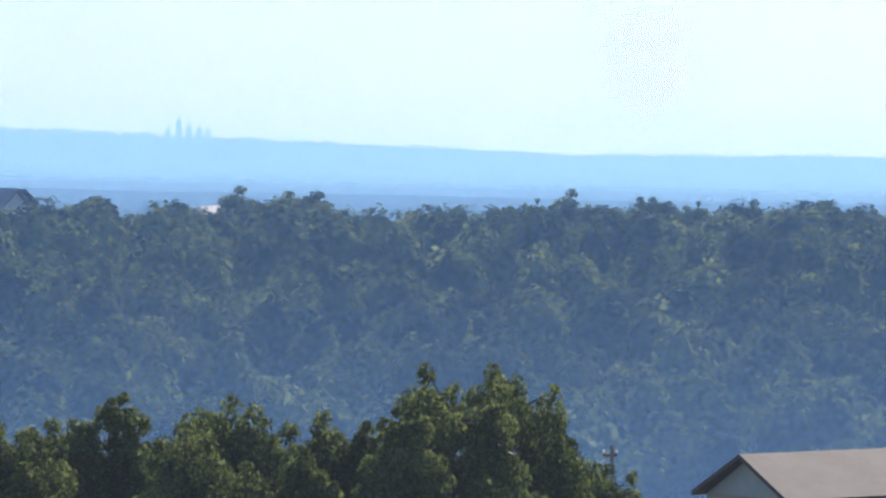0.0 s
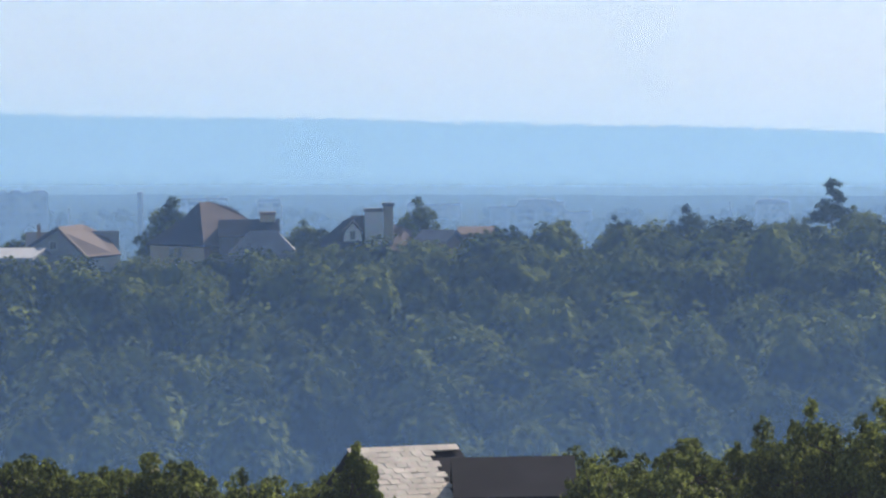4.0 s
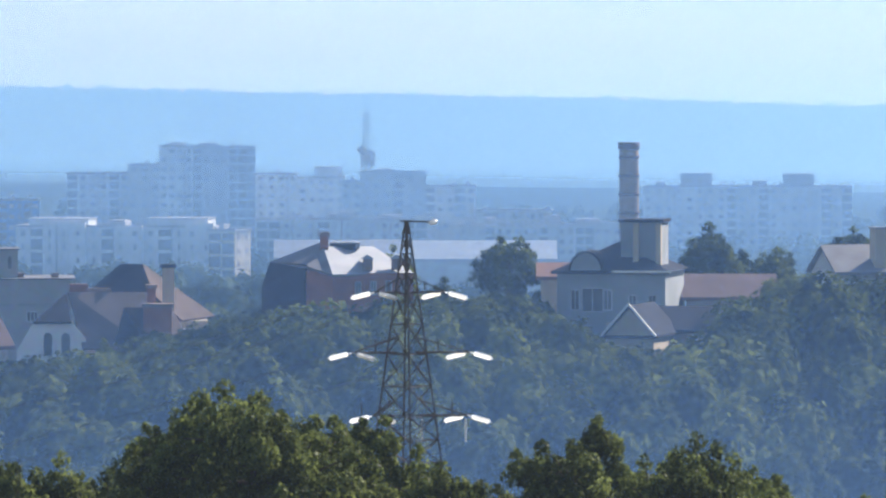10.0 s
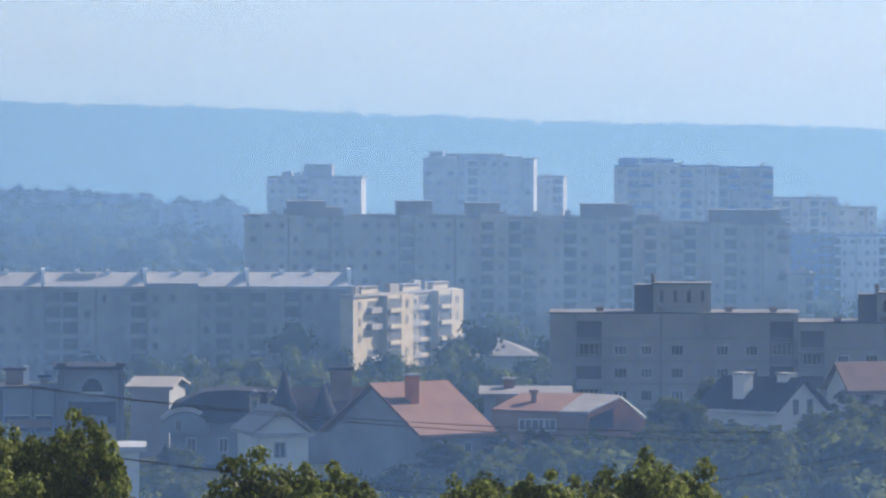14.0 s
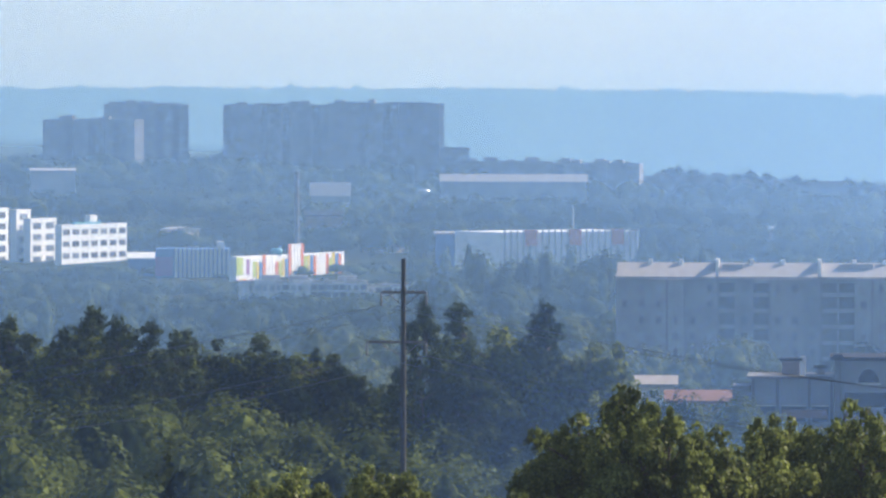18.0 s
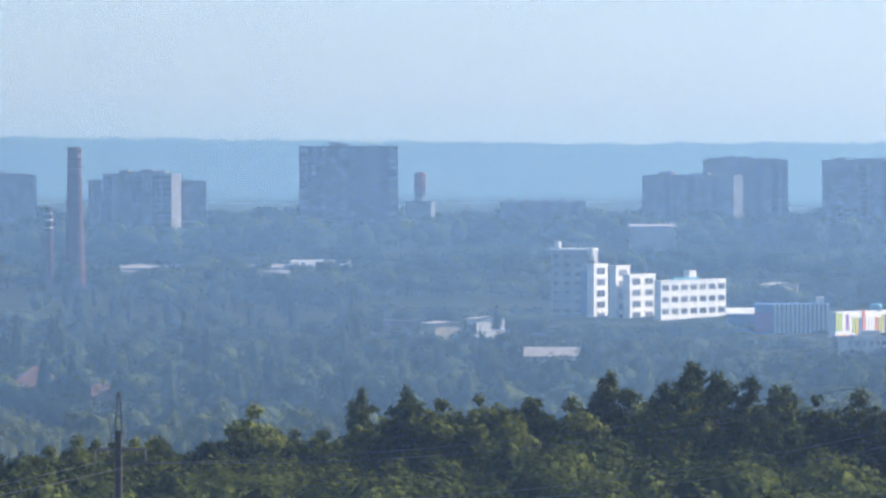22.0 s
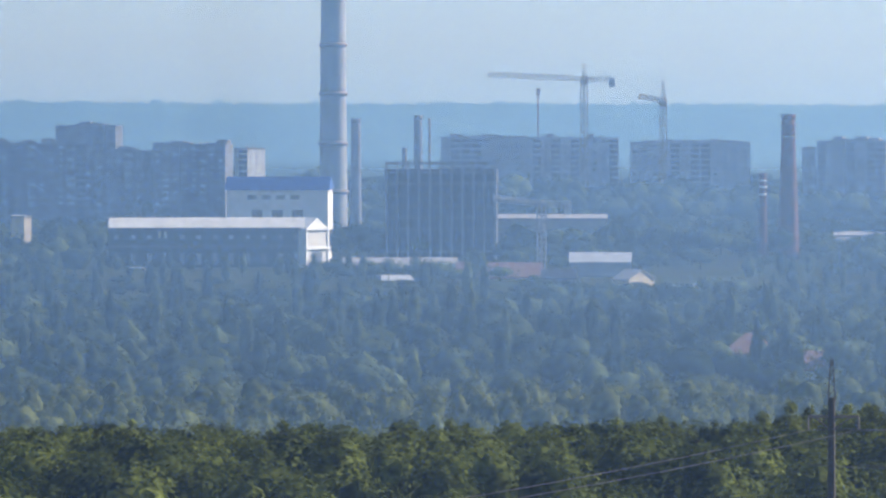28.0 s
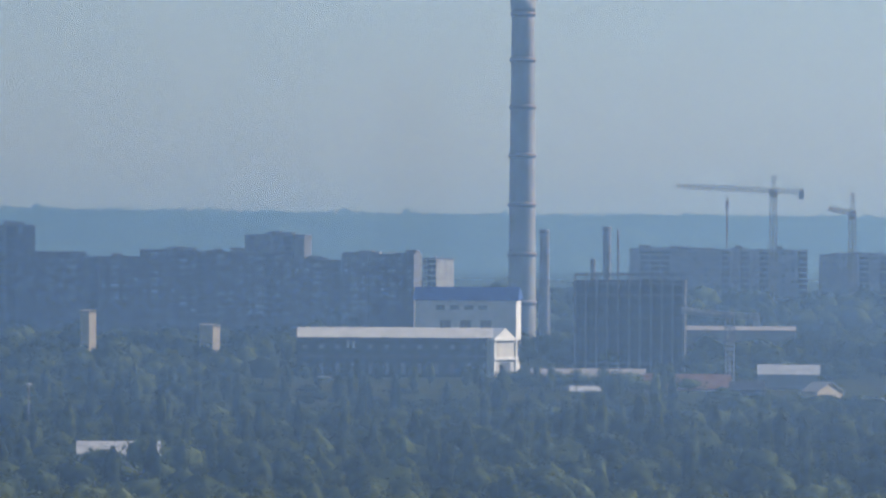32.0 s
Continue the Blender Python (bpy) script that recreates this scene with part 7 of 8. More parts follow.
def blue_hall():
    az, d, w, zb, zt = -24.377, 2780, 44.8, 30.8, 51.4
    z0 = min(ground(az, d), zb) - 1
    b = thing("boiler_house", "white factory hall with bright blue sheet roof", "factory hall", spot(az, d, z0), -az - 8)
    h = zt - z0
    part("wall", box_bm(-w / 2, w / 2, 0, 16, 0, h - 6), WHITE_WALL, b)
    part("roof", prism_bm([(-w / 2 - 0.8, -0.8, h - 6), (-w / 2 - 0.8, 5.0, h), (-w / 2 - 0.8, 16.8, h - 5)], (w + 1.6, 0, 0)), ROOF_BLUE, b, "bright blue sheet roof")
    for k in range(4):
        window(b, -w / 2 + w * (0.25 + 0.14 * k), -0.003, h - 9.0, 4.2, 2.2, 0, 2)
    for k in range(3):
        window(b, -w / 2 + w * (0.3 + 0.2 * k), -0.003, h - 17.0, 5.0, 5.0, 0, 2)


blue_hall()


def frame_tower():
    az, d, w, zb, zt = -22.9, 2750, 47.3, 17.7, 58.4
    z0 = min(ground(az, d), zb) - 1
    b = thing("cooling_block", "dark block with tall vertical concrete fins", "factory building", spot(az, d, z0), -az - 4)
    h = zt - z0
    part("wall", box_bm(-w / 2, w / 2, 1.2, 22, 0, h - 3.5), ROOF_DARK, b)
    for k in range(11):
        x = -w / 2 + w * k / 10
        part("fin", box_bm(x - 0.5, x + 0.5, 0, 1.2, 0, h), DARK_WALL, b)
    for k in range(8):
        part("floor_band", box_bm(-w / 2, w / 2, 0.6, 1.1, h * (k + 1) / 9 - 0.3, h * (k + 1) / 9 + 0.3), LOGGIA, b)
    part("top_beam", box_bm(-w / 2 - 0.4, w / 2 + 0.4, -0.1, 1.4, h - 1.6, h - 0.4), DARK_WALL, b)
    for x in (-w / 2, w / 2 - 0.8):
        part("side_wall", box_bm(x, x + 0.8, 1.2, 22, 0, h - 3.5), DARK_WALL, b)


frame_tower()


def tower_crane(label, tx, jib0, jib1, yj, ytop, ybase, spec, hook=None, paint=None, bold=1.0):
    """spec: az, distance, width of jib, z of base, z of top; the rest are shares of the jib's length."""
    az, d, w, zb, zt = spec
    z0 = min(ground(az, d), zb) - 1
    b = thing("tower_crane", label, "crane", spot(az, d, z0), -az, "cranes")
    h = zt - z0
    zj = yj * (zt - zb) + zb - z0

    def truss(name, p, q, side, panels):
        bm = bmesh.new()
        p, q = Vector(p), Vector(q)
        dirn = (q - p).normalized()
        u = dirn.orthogonal().normalized() * side / 2
        v = dirn.cross(u)
        cs = [u + v, u - v, -u - v, v - u]
        for c in cs:
            add_bar(bm, p + c, q + c, side * 0.11 * bold)
        for k in range(panels):
            a, e = p.lerp(q, k / panels), p.lerp(q, (k + 1) / panels)
            for i in range(4):
                add_bar(bm, a + cs[i], e + cs[(i + 1) % 4], side * 0.075 * bold)
        return part(name, bm, paint or CRANE_PAINT, b)

    truss("mast", (tx * w, 0, 0), (tx * w, 0, zj + 1), 2.6, 18)
    truss("jib", (jib0 * w, 0, zj + 2.2), (tx * w, 0, zj), 1.8, 16)
    truss("counter_jib", (tx * w, 0, zj), (jib1 * w, 0, zj - 0.5), 1.8, 5)
    part("cab", box_bm(tx * w - 1.6, tx * w + 1.6, -1.8, 1.2, zj - 3.2, zj - 0.8), CRANE_PAINT, b)
    truss("apex", (tx * w, 0, zj), (tx * w, 0, h), 1.4, 4)
    part("counterweight", box_bm(jib1 * w - 3.0, jib1 * w, -1.5, 1.5, zj - 4.5, zj), CONCRETE, b)
    bm = bmesh.new()
    add_bar(bm, (tx * w, 0, h), (jib0 * 0.55 * w + tx * w * 0.45, 0, zj + 1.5), 0.12)
    add_bar(bm, (tx * w, 0, h), (jib1 * w, 0, zj), 0.12)
    part("stay", bm, CABLE, b)
    if hook is not None:
        part("hook_block", box_bm(hook * w - 1, hook * w + 1, -0.6, 0.6, zj - 9, zj - 5), STEEL, b)
        part("hoist_rope", bar_bm((hook * w, 0, zj - 5), (hook * w, 0, zj + 1), 0.12), CABLE, b)


tower_crane("tall yellow tower crane with a long jib", 0.26, -0.5, 0.5, 0.80, 0, 0, (-21.902, 3300, 66.5, 66.1, 105.8), 0.0 - 0.1)
tower_crane("shorter yellow tower crane swung away", 0.3, -0.5, 0.4, 0.68, 0, 0, (-20.972, 3320, 16, 63.4, 97.4))
tower_crane("small hazy tower crane over building site", 0.0, -0.7, 0.9, 0.22, 0, 0, (3.585, 2300, 3.7, 39, 58.9))
tower_crane("low pale tower crane among the trees", 0.1, -0.55, 0.5, 0.96, 0, 0, (-22.055, 2600, 30.8, 3, 43.4), None, GREY_WALL, 1.4)
stack("thin mast with a dark head over a building site", -22.02, 3385, 0.9, 60, 91.9, 0.9, STEEL, ((0.97, DARK_WALL),), crown=False, sides=8, name="mast")

# low buildings round the plant
for label, spec, kw in (
    ("long low workshop with pale roof", (-21.902, 2800, 49.2, 16.2, 34.5), dict(wall=PANEL_WALL, tiles=ROOF_PALE, eave=0.1)),
    ("low building with a pinkish roof", (-22.368, 2560, 34.3, 8.6, 18.4), dict(wall=BEIGE_WALL, tiles=ROOF_RED, eave=0.6)),
    ("white canopy on posts", (-23.259, 2550, 14.8, 8.6, 13.6), dict(wall=WHITE_WALL, tiles=ROOF_METAL, eave=0.4)),
    ("long pale roof of a warehouse", (-23.263, 2600, 46.4, 11.9, 19.6), dict(wall=GREY_WALL, tiles=ROOF_PALE, eave=0.5)),
    ("warehouse with a bright metal roof", (-21.456, 2580, 24.6, 14.1, 22.1), dict(wall=GREY_WALL, tiles=ROOF_METAL, eave=0.5)),
    ("small cream house in the trees", (-21.268, 2480, 8.8, 4.3, 17.6), dict(wall=BEIGE_WALL, tiles=ROOF_PALE, eave=0.3, turn=-45)),
    ("dark shed behind the trees", (-21.83, 2500, 13.4, 5.8, 17), dict(wall=DARK_WALL, tiles=ROOF_DARK, eave=0.3)),
    ("red hip-roofed house in the trees", (-20.102, 1720, 15.2, 9.4, 17.8), dict(wall=BRICK_DULL, tiles=ROOF_RED, eave=0.7, roof="hip")),
    ("small red-roofed house in the trees", (-19.538, 1650, 7.3, 9.2, 15.4), dict(wall=PALE_WALL, tiles=ROOF_RED, eave=0.8)),
    ("reddish house half hidden by poplars", (-18.351, 2100, 7.5, 5.5, 12.7), dict(wall=BEIGE_WALL, tiles=ROOF_RED, eave=0.5, turn=-40)),
    ("long low depot with pale roof", (-18.274, 2950, 110.5, 15.6, 24.3), dict(wall=GREY_WALL, tiles=ROOF_PALE, eave=0.2)),
    ("long flat depot roof", (-18.362, 2900, 98.2, 16, 22.4), dict(wall=DARK_WALL, tiles=ROOF_GREY, eave=0.3)),
    ("bright low roof of a store", (-17.494, 2950, 31.6, 21.3, 26.3), dict(wall=GREY_WALL, tiles=ROOF_METAL, eave=0.5)),
    ("white low shop in the trees", (-20.639, 2450, 16.6, 5.4, 9.3), dict(wall=WHITE_WALL, tiles=ROOF_METAL, eave=0.3)),
    ("brown workshop in shade", (-16.88, 2310, 18.5, 7.0, 15.2), dict(wall=BRICK_DULL, tiles=ROOF_DARK, eave=0.1)),
    ("cream sunlit workshop with windows", (-16.566, 2300, 8.3, 7.0, 14.6), dict(wall=BEIGE_WALL, tiles=ROOF_PALE, eave=0.1, turn=-50)),
    ("white sunlit hut on a roof", (-16.18, 2300, 4.9, 7.0, 16.4), dict(wall=WHITE_WALL, tiles=ROOF_PALE, eave=0.1, turn=-50)),
    ("long dark office behind poplars", (-15.75, 2312, 29.0, 4.0, 12.4), dict(wall=DARK_WALL, tiles=ROOF_DARK, eave=0.05)),
    ("cream small tower in the trees", (-18.108, 2700, 6, 2.5, 9.1), dict(wall=BEIGE_WALL, tiles=ROOF_RED, eave=0.2, turn=-45)),
    ("pale low roofs in the woods", (-15.445, 1900, 16.1, 12.7, 17.2), dict(wall=PALE_WALL, tiles=ROOF_PALE, eave=0.6)),
    ("long pale roof on the rise", (-10.376, 3100, 71.7, 32.3, 38.4), dict(wall=GREY_WALL, tiles=ROOF_PALE, eave=0.6)),
    ("round-roofed hall in the trees", (-12.035, 3000, 18.7, 26.4, 35.5), dict(wall=GREY_WALL, tiles=ROOF_PALE, eave=0.7)),
    ("cream box building with parapet", (-11.632, 2600, 12.5, 9.6, 18.9), dict(wall=BEIGE_WALL, tiles=ROOF_PALE, eave=0.1, turn=-40)),
    ("brick workshop with chimney", (-12.094, 2700, 16.1, 16.8, 27.6), dict(wall=BRICK_DULL, tiles=ROOF_DARK, eave=0.2)),
    ("small tower building with sunlit side", (-13.505, 2580, 8.1, 12.6, 22.9), dict(wall=BEIGE_WALL, tiles=ROOF_PALE, eave=0.1, turn=-45)),
    ("grey school block in the trees", (-14.539, 3050, 21.7, 29.9, 41.6), dict(wall=PANEL_WALL, tiles=ROOF_PALE, eave=0.1)),
    ("silver greenhouse roofs in the trees", (-27.506, 1750, 22.4, 11.9, 17), dict(wall=GREY_WALL, tiles=ROOF_METAL, eave=0.7)),
    ("tan sunlit stair tower", (-26.721, 2700, 8.7, 25.8, 35.9), dict(wall=BEIGE_WALL, tiles=ROOF_PALE, eave=0.05, turn=-50, depth=4)),
    ("tan building in the trees", (-27.818, 2750, 5.9, 35.2, 41.1), dict(wall=BEIGE_WALL, tiles=ROOF_PALE, eave=0.1, turn=-50, depth=4)),
):
    kw = dict({"depth": 14, "roof": "side", "name": "hall", "group": "low buildings of the plain"}, **kw)
    house(label, *spec, **kw)


def water_tower():
    az, d, w, zb, zt = -16.637, 3350, 9, 51.1, 66
    z0 = min(ground(az, d), zb) - 1
    h = zt - z0
    b = thing("water_tower", "dull red water tower rising from a grey pump house", "water tower", spot(az, d, z0))
    part("tank", lathe_bm([(w * 0.30, h * 0.66), (w * 0.34, h * 0.69), (w * 0.34, h * 0.97), (w * 0.18, h)], 16), RUST_PAINT, b)
    part("shaft", lathe_bm([(w * 0.36, 0), (w * 0.32, h * 0.66)], 16), SHADE_WALL, b)
    part("gallery", lathe_bm([(w * 0.40, h * 0.645), (w * 0.40, h * 0.66)], 16), GREY_WALL, b)
    foot = part("pump_house", box_bm(-w * 0.75, w * 0.8, -4.0, 4.0, 0, h * 0.52), GREY_WALL, b)
    part("pump_house_roof", box_bm(-w * 0.8, w * 0.85, -4.3, 4.3, h * 0.52, h * 0.54), SHADE_WALL, foot)


water_tower()

# ---- the white office complex ----


def white_complex():
    def block(name, label, spec, depth, turn, rows, bays, wall, side=0, storey=3.6, win=(2.4, 1.6), band=True):
        az, d, w, zb, zt = spec
        w /= math.cos(radians(turn))
        z0 = min(ground(az, d), zb) - 1
        b = thing(name, label, "office building", spot(az, d, z0), -az + turn, "white office complex")
        h = zt - z0
        part("wall", box_bm(-w / 2, w / 2, 0, depth, 0, h), wall, b)
        part("parapet", box_bm(-w / 2 - 0.2, w / 2 + 0.2, -0.2, depth + 0.2, h, h + 0.7), WHITE_WALL, b)
        for r in range(rows):
            z = h - 2.2 - r * storey
            for k in range(bays):
                window(b, -w / 2 + (k + 0.5) * w / bays, -0.003, z, min(win[0], w / bays * 0.75), win[1])
            for k in range(side):
                window(b, w / 2 + 0.003, (k + 0.5) * depth / side, z, 1.6, 1.6, 90)
        return b, w, h

    b, w, h = block("office_tower", "white office tower with round stair fins", (-15.258, 2500, 17.2, 1.2, 37.3), 14, -6, 8, 4, GREY_WALL)
    part("blue_glazing", box_bm(w * 0.18, w * 0.48, -0.25, -0.01, h * 0.25, h * 0.78), BLUE_WALL, b)
    part("fin", lathe_bm([(1.3, h - 1), (1.3, h + 3.0), (0.8, h + 3.4)], 14), WHITE_WALL, b).location = (-w * 0.35, 2, 0)
    part("fin", lathe_bm([(1.5, h - 4), (1.5, h + 0.6), (1.0, h + 1.0)], 14), WHITE_WALL, b).location = (w * 0.42, 0, 0)
    for spec, bays, label in (((-15.003, 2490, 5.5, 8.2, 31.5), 1, "white stair block in full sun"), ((-14.804, 2480, 5.5, 7.3, 31), 1, "white slab block with deep window slots"), ((-14.625, 2480, 10, 7.3, 27.6), 2, "white wing with deep balconies")):
        b, w, h = block("office_wing", label, spec, 3, 62, 6, bays, WHITE_WALL, storey=4.4, win=(7.0, 2.6))
    b, w, h = block("office_wing", "long white wing with window bands", (-14.165, 2470, 25.3, 6.8, 25.6), 3, 58, 3, 7, WHITE_WALL, storey=4.6, win=(5.6, 2.3))
    part("roof_hut", box_bm(-2.5, 2.5, 0.3, 2.8, h, h + 4.2), WHITE_WALL, b)
    part("roof_tank", box_bm(-w * 0.3, w * 0.1, -0.1, 1.5, h + 0.7, h + 1.6), CYAN_WALL, b)


white_complex()


def colour_centre():
    az, d, w, zb, zt = -12.39, 2350, 44.8, 3.3, 17.5
    z0 = min(ground(az, d), zb) - 1
    h = zt - z0
    b = thing("shopping_centre", "shopping centre with bright multicoloured panel facade", "shopping centre", spot(az, d, z0), -az + 62)
    w *= 1.9
    part("wall", box_bm(-w / 2, w / 2, 0, 3, 0, h), WHITE_WALL, b)
    rng = random.Random(8)
    tones = (ORANGE, WHITE_WALL, YELLOW, WHITE_WALL, ORANGE, BLUE_WALL, WHITE_WALL, LIME)
    n = 34
    for k in range(n):
        x = -w / 2 + w * (k + 0.5) / n
        if k < 5:
            part("panel", box_bm(x - w / n * 0.48, x + w / n * 0.48, -0.2, 0, h * 0.55, h * (0.98 - 0.02 * k)), (LIME, LIME, WHITE_WALL, PURPLE, WHITE_WALL)[k], b)
            part("panel", box_bm(x - w / n * 0.48, x + w / n * 0.48, -0.2, 0, h * 0.1, h * 0.45), (PURPLE, YELLOW, ORANGE, WHITE_WALL, PURPLE)[k], b)
        else:
            up = 1.25 if 16 <= k <= 20 else rng.uniform(0.82, 1.02)
            part("panel", box_bm(x - w / n * 0.4, x + w / n * 0.4, -0.25, 0, h * rng.uniform(0.3, 0.5), h * up), tones[(k * 3) % 8], b)
    part("roof_drum", lathe_bm([(2.2, h), (2.2, h + 2.0), (1.5, h + 2.4)], 16), CYAN_WALL, b).location = (-w * 0.1, 1.5, 0)
    az, d, w, zb, zt = -13.276, 2340, 27.8, 0.5, 19.7
    z0 = min(ground(az, d), zb) - 1
    h = zt - z0
    b = thing("shopping_wing", "grey-white wing with vertical fins", "shopping centre", spot(az, d, z0), -az)
    part("wall", box_bm(-w / 2, w / 2, 0.6, 20, 0, h), BLUE_WALL, b)
    for k in range(13):
        x = -w / 2 + w * (0.25 + 0.75 * (k + 0.5) / 13)
        part("fin", box_bm(x - 0.55, x + 0.55, 0, 0.6, 0, h), PALE_WALL, b)
    part("red_panel", box_bm(-w * 0.5, -w * 0.27, 0.3, 0.6, h * 0.5, h * 0.85), PURPLE, b)
    part("white_head", box_bm(w * 0.32, w * 0.42, 0, 6, h, h + 2.6), WHITE_WALL, b)
    house("low blue and white hall", -13.729, 2360, 10.5, 7.3, 17.8, depth=16, roof="side", wall=BLUE_WALL, tiles=WHITE_WALL, eave=0.2, name="hall", group="low buildings of the plain")
    front = flats("long pale grey school with rows of windows", -12.275, 2150, 43.1, 1.7, 12.6, 2, 18, 14, 3, PALE_WALL, ((0.42, 0.58, 1.0),), (), (1.8, 2.0), 3.8, ROOF_PALE, name="school", category="school")
    flats("pale annex of a school", -11.445, 2160, 19.2, 1.3, 11.3, 2, 7, 14, 3, PALE_WALL, (), (), (1.8, 2.0), 3.8, ROOF_PALE, name="school", category="school")


colour_centre()


def market():
    az, d, w, zb, zt = -9.86, 2300, 50, 18.9, 27.1
    z0 = min(ground(az, d), zb) - 1
    h = zt - z0
    b = thing("supermarket", "long white store with orange squares and yellow base", "store", spot(az, d, z0), -az + 35)
    w *= 1.22
    part("wall", box_bm(-w / 2, w / 2, 0, 30, 0, h), WHITE_WALL, b)
    part("base_band", box_bm(-w / 2, w * 0.1, -0.3, 0, 0, h * 0.35), YELLOW, b)
    for u in (-0.29, 0.03, 0.34):
        part("sign_square", box_bm(u * w - 2.6, u * w + 2.6, -0.6, 0, h - 5.0, h + 0.8), ORANGE, b, "square orange sign")
    for k in range(22):
        x = -w / 2 + w * (k + 0.5) / 22
        part("pier", box_bm(x - 0.3, x + 0.3, -0.25, 0, h * 0.4, h + 0.9), CONCRETE, b)
    part("flag_mast", bar_bm((0.03 * w, 1, 0), (0.03 * w, 1, h + 9), 0.25, 6), FRAME_WHITE, b)
    house("dark wing of a store", -10.779, 2320, 24.8, 18.8, 26.6, depth=20, roof="side", wall=BLUE_WALL, tiles=ROOF_GREY, eave=0.1, name="hall", group="low buildings of the plain")


market()

# added masts whose bright heads stand for glints of a dome, dish and glass
for az, d, z, r in ((-8.053, 2600, 22.5, 1.6), (-11.192, 2900, 32.6, 3.0), (12.868, 1900, 30.2, 0.5), (14.787, 1900, 30.0, 0.5), (17.056, 1900, 28.5, 0.5), (18.843, 1900, 29.1, 0.6), (-16.008, 3600, 62.6, 1.2), (-16.187, 3600, 62.7, 0.9), (-14.062, 2700, 16.0, 1.4), (-28.32, 2000, 26.7, 1.0)):
    z0 = ground(az, d) - 0.5
    b = thing("floodlight_mast", "added mast whose bright metal head stands for a glint", "lamp", spot(az, d, z0), -az, "masts")
    part("post", bar_bm((0, 0, 0), (0, 0, z - z0), 0.35, 8, 0.2), STEEL, b)
    head = lathe_bm([(r * 0.2, -r * 0.5), (r * 0.9, -r * 0.15), (r, r * 0.2), (r * 0.5, r * 0.5)], 12)
    part("lamp_head", head, DISH, b).location = (0, 0, z - z0)

# ---- the far town at the foot of the ridge ----
rng = random.Random(21)
FAR_TOWN = (
    (24.817, 3500, 3.7, -6.2, 3.7), (25.009, 3450, 4, -6.6, -1.7), (25.408, 3400, 3.9, -11.4, -2.3), (25.642, 3600, 3.5, -2.3, 1.6), (25.939, 3550, 4.1, -3.7, 0.8),
    (26.309, 3500, 4.4, -5, 0.3), (26.907, 3450, 3.7, -5.5, 2.8), (26.983, 3600, 5.8, 3.2, 9.6), (27.407, 3600, 5.1, 2, 6.5), (29.321, 3500, 4.4, -3.5, 2.8),
    (29.474, 3450, 5.5, -7.2, -3.8), (26.095, 3550, 4.4, -5.5, -1.7), (24.659, 3450, 2.5, -6, -3), (25.911, 3350, 4.2, -13.6, -10), (26.382, 3400, 4.2, -11.8, -8.7),
    (27.168, 3450, 3.1, -7.9, -3.6), (28.297, 3300, 3.5, -9.9, -5.2), (28.629, 3300, 2.9, -8, -4.5), (25.282, 3600, 3.9, -4.3, -0.4), (29.59, 3550, 6.3, -2, 1.8),
)
for az, d, w, zb, zt in FAR_TOWN:
    far = (d + 270) / d
    d, zb, zt = d + 270, EYE.z - (EYE.z - zb) * far, EYE.z - (EYE.z - (zb + (zt - zb) * 0.7)) * far
    house("small white house of the far town", az, d, w * 0.85, zb, zt, depth=(zt - zb) * 3.6, turn=10, wall=WHITE_WALL, tiles=WHITE_WALL, eave=0.85, group="far town")
wood("far_town_trees", "hazy trees among the houses of the far town", 43, scatter(41, 21.5, 33, 3610, 3980, 30.0, (7, 20), (6.0, 13.0), False, None, lambda a, r: 1.40 - (r - 3610) / 370 * 0.2), LEAF_FAR, 16, 1.1, 8, (7, 3))
for az, d, z in ((23.50, 4300, 22.0), (23.40, 4300, 15.0), (23.59, 4300, 16.5), (23.68, 4300, 16.0), (23.765, 4300, 14.5)):
    rows = [(*spot(az, d), ground(az, d) - 1, z - ground(az, d) + 1, 3.0)]
    rows = [(r[0], r[1], r[3], r[4], r[5]) for r in rows]
    wood("poplar", "lone tall poplar on the far hill", 31, rows, LEAF_FAR, 40, 0.8, 9, (8, 5), "tree")

# ---- the power line along the valley ----


def line_pole(az, d, w, zb, zt, arms, lattice=False):
    z0 = ground(az, d) - 0.3
    b = thing("power_pole", "tall weathered concrete power pole with crossarms", "pole", spot(az, d, z0), -az, "poles")
    h = zt - z0
    tips = []
    if lattice:
        part("post", bar_bm((0, 0, 0), (0, 0, h - 2.0), 0.26, 8, 0.18), POLE, b)
        bm = bmesh.new()
        for sx, sy in ((-1, -1), (1, -1), (1, 1), (-1, 1)):
            add_bar(bm, (sx * 0.2, sy * 0.2, h - 2.2), (sx * 0.05, sy * 0.05, h), 0.05)
        for k in range(4):
            add_bar(bm, (-0.2 + 0.03 * k, -0.2, h - 2 + 0.5 * k), (0.17 - 0.03 * k, -0.17, h - 1.5 + 0.5 * k), 0.03)
        part("lattice_head", bm, STEEL, b)
    else:
        part("post", bar_bm((0, 0, 0), (0, 0, h), 0.2, 8, 0.12), POLE, b)
    for down, x0, x1 in arms:
        z = h - down
        part("crossarm", box_bm(x0, x1, -0.06, 0.06, z - 0.07, z + 0.07), STEEL, b)
        bm = bmesh.new()
        for x in (x0, x1):
            add_bar(bm, (x * 0.75, 0, z), (0, 0, z - 0.75), 0.035)
        part("arm_brace", bm, STEEL, b)
        for x in (x0, x1):
            s = part("insulator_string", lathe_bm([(0.03, -0.7), (0.05, -0.65), (0.05, -0.15), (0.02, 0)], 8), PORCELAIN, b)
            s.location = (x, 0, z)
            tips.append(spot(az, d, z0) + Matrix.Rotation(radians(-az), 3, "Z") @ Vector((x, 0, z - 0.7)))
    return tips


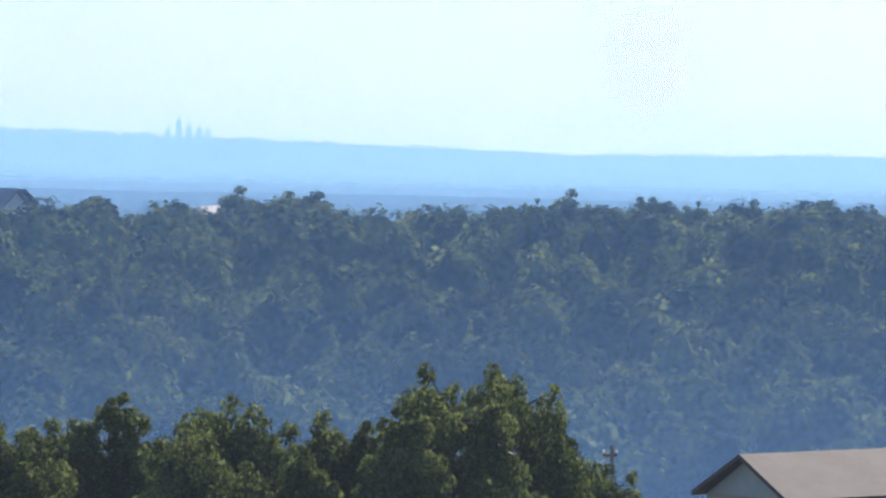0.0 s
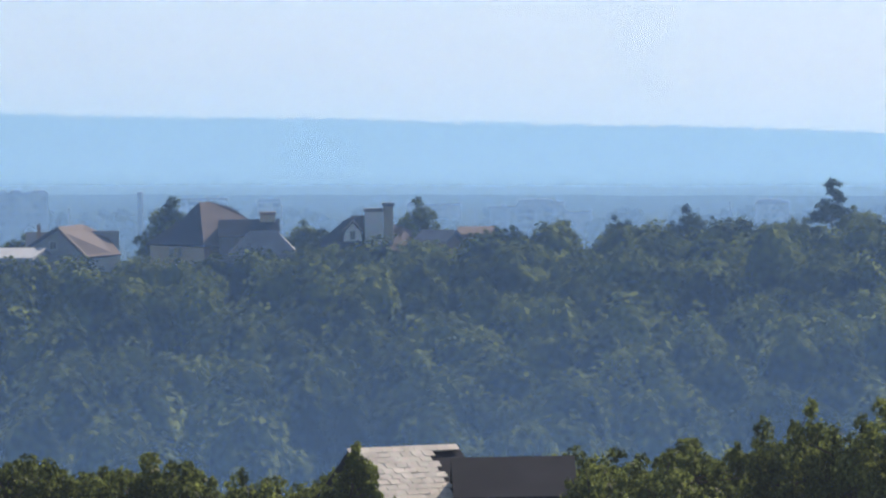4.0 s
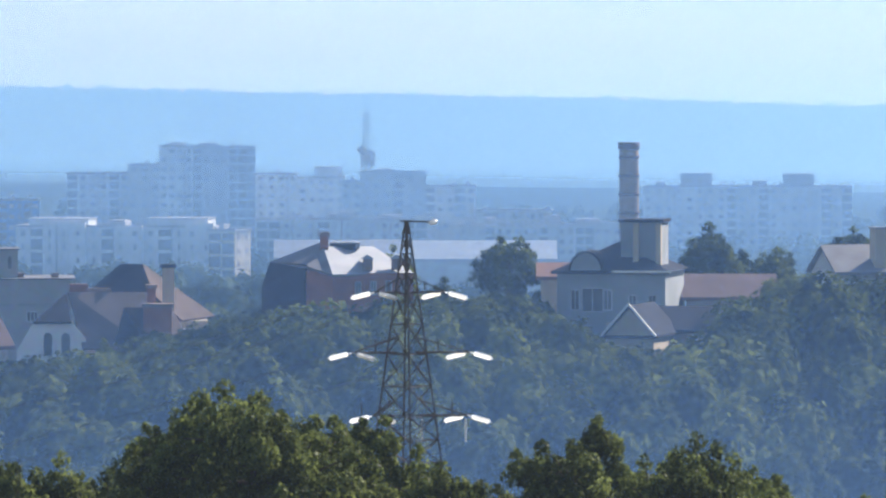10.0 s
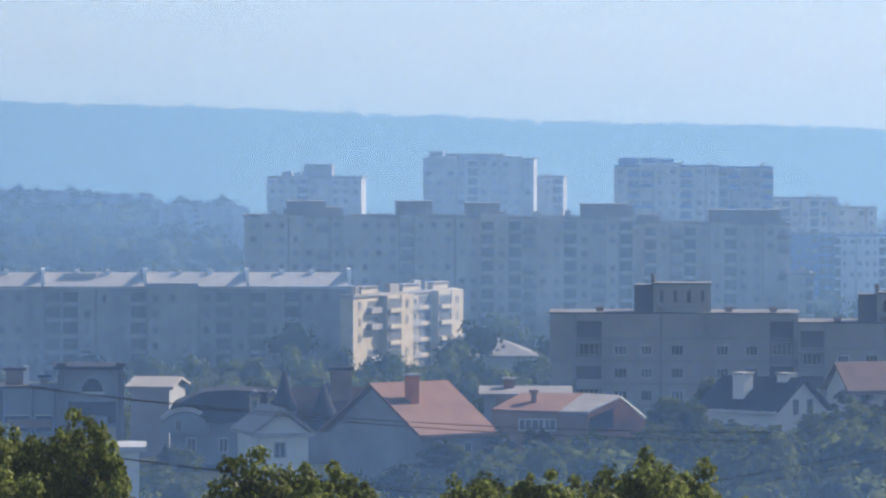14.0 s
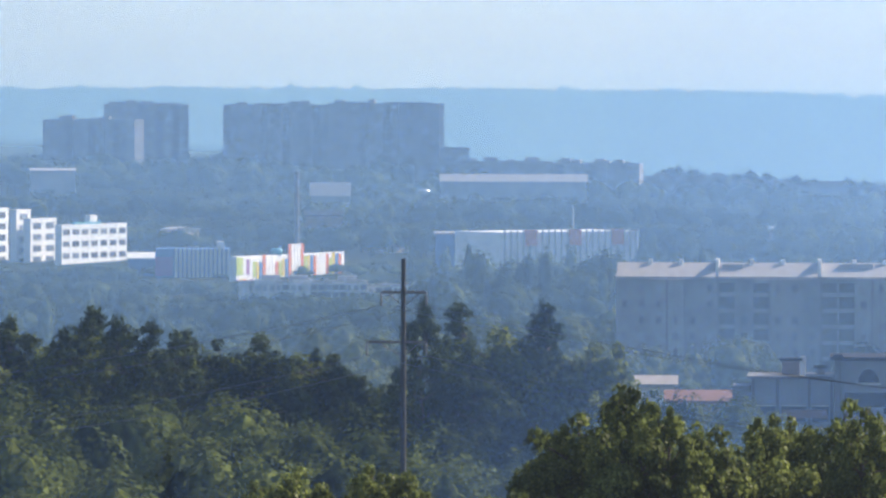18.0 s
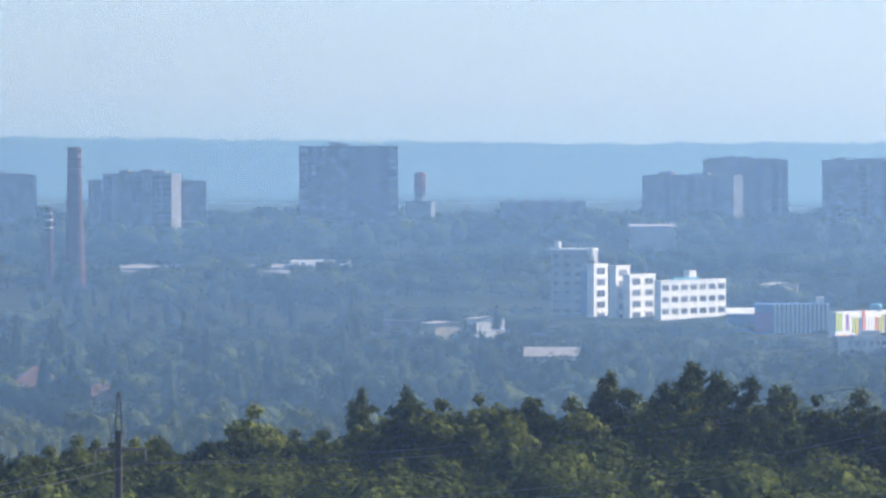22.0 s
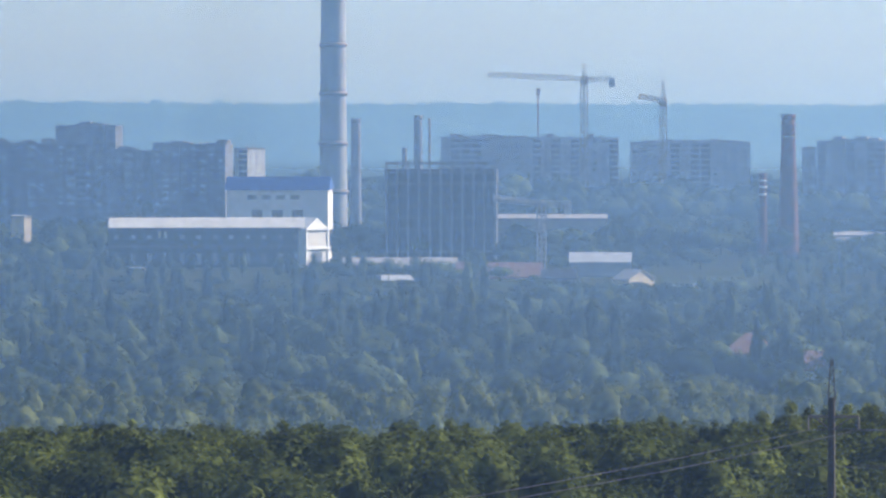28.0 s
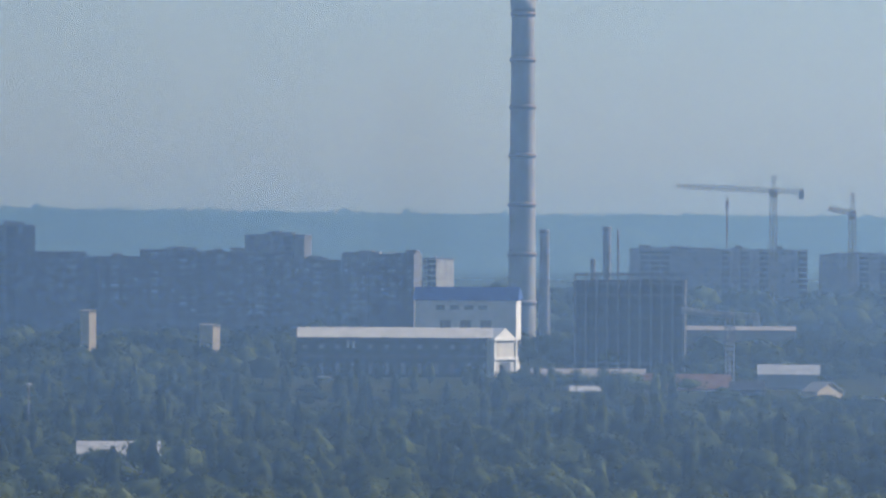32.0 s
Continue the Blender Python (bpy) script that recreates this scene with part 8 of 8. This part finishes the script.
pa = line_pole(-11.373, 330, 0.4, 56.1, 66.7, ((1.75, -1.15, 1.2), (4.35, -1.9, 1.2)))
pb = line_pole(-19.367, 330, 0.5, 54.8, 62.7, ((3.0, -1.2, 1.4),), True)
for k, (a, c) in enumerate(zip(pa, (pb[0], pb[1], pb[0] - Vector((0, 0, 1.8)), pb[1] - Vector((0, 0, 1.8))))):
    wire(a, c, 1.3 + 0.25 * k, 0.017)
    wire(a, spot(-1.0, 300, a.z - 4.5 - 0.4 * k), 1.5, 0.017)
for k, c in enumerate(pb):
    wire(c, spot(-29.5, 300, c.z - 5.5 - 0.5 * k), 1.2, 0.017)


def curved_lamp():
    az, d, w, zb, zt = -25.618, 2300, 5.5, 13.6, 22.8
    z0 = ground(az, d) - 0.3
    b = thing("street_lamp", "pale curved street lamp above the trees", "lamp", spot(az, d, z0), -az)
    h = zt - z0
    pts = [Vector((w / 2, 0, 0)), Vector((w / 2, 0, h - 4)), Vector((w * 0.4, 0, h - 1.6)), Vector((w * 0.1, 0, h - 0.3)), Vector((-w / 2, 0, h))]
    bm = bmesh.new()
    for p, q in zip(pts, pts[1:]):
        add_bar(bm, p, q, 0.35, 8)
    part("post", bm, DISH, b)
    part("lamp_head", box_bm(-w / 2 - 1.2, -w / 2 + 0.8, -0.4, 0.4, h - 0.4, h + 0.2), DISH, b)


curved_lamp()


def parked_cars():
    """White delivery vans in a row before the trees."""
    def van(x_share):
        az, d, w, zb, zt = -20.642, 2455, 16.4, 5.9, 8.7
        at = spot(az, d, ground(az, d) + 0.05) + Matrix.Rotation(radians(-az), 3, "Z") @ Vector(((x_share - 0.5) * w, -3, 0))
        b = thing("van", "white delivery van parked by the trees", "van", at, -az, "parked vans")
        part("body", prism_bm([(-2.4, -0.9, 0.4), (2.4, -0.9, 0.4), (2.4, -0.9, 1.3), (1.6, -0.9, 2.3), (-2.4, -0.9, 2.3)], (0, 1.8, 0)), WHITE_WALL, b)
        part("windscreen", prism_bm([(1.75, -0.95, 1.35), (2.3, -0.95, 1.35), (1.7, -0.95, 2.1)], (0, 1.9, 0)), GLASS, b)
        for x in (-1.5, 1.5):
            for y in (-0.95, 0.75):
                wheel = part("wheel", lathe_bm([(0.36, 0), (0.36, 0.2)], 12), ROOF_DARK, b)
                wheel.matrix_basis = pose(x, y + 0.2, 0.36, 90, 0, 0)

    for x in (0.1, 0.35, 0.6, 0.85):
        van(x)


parked_cars()
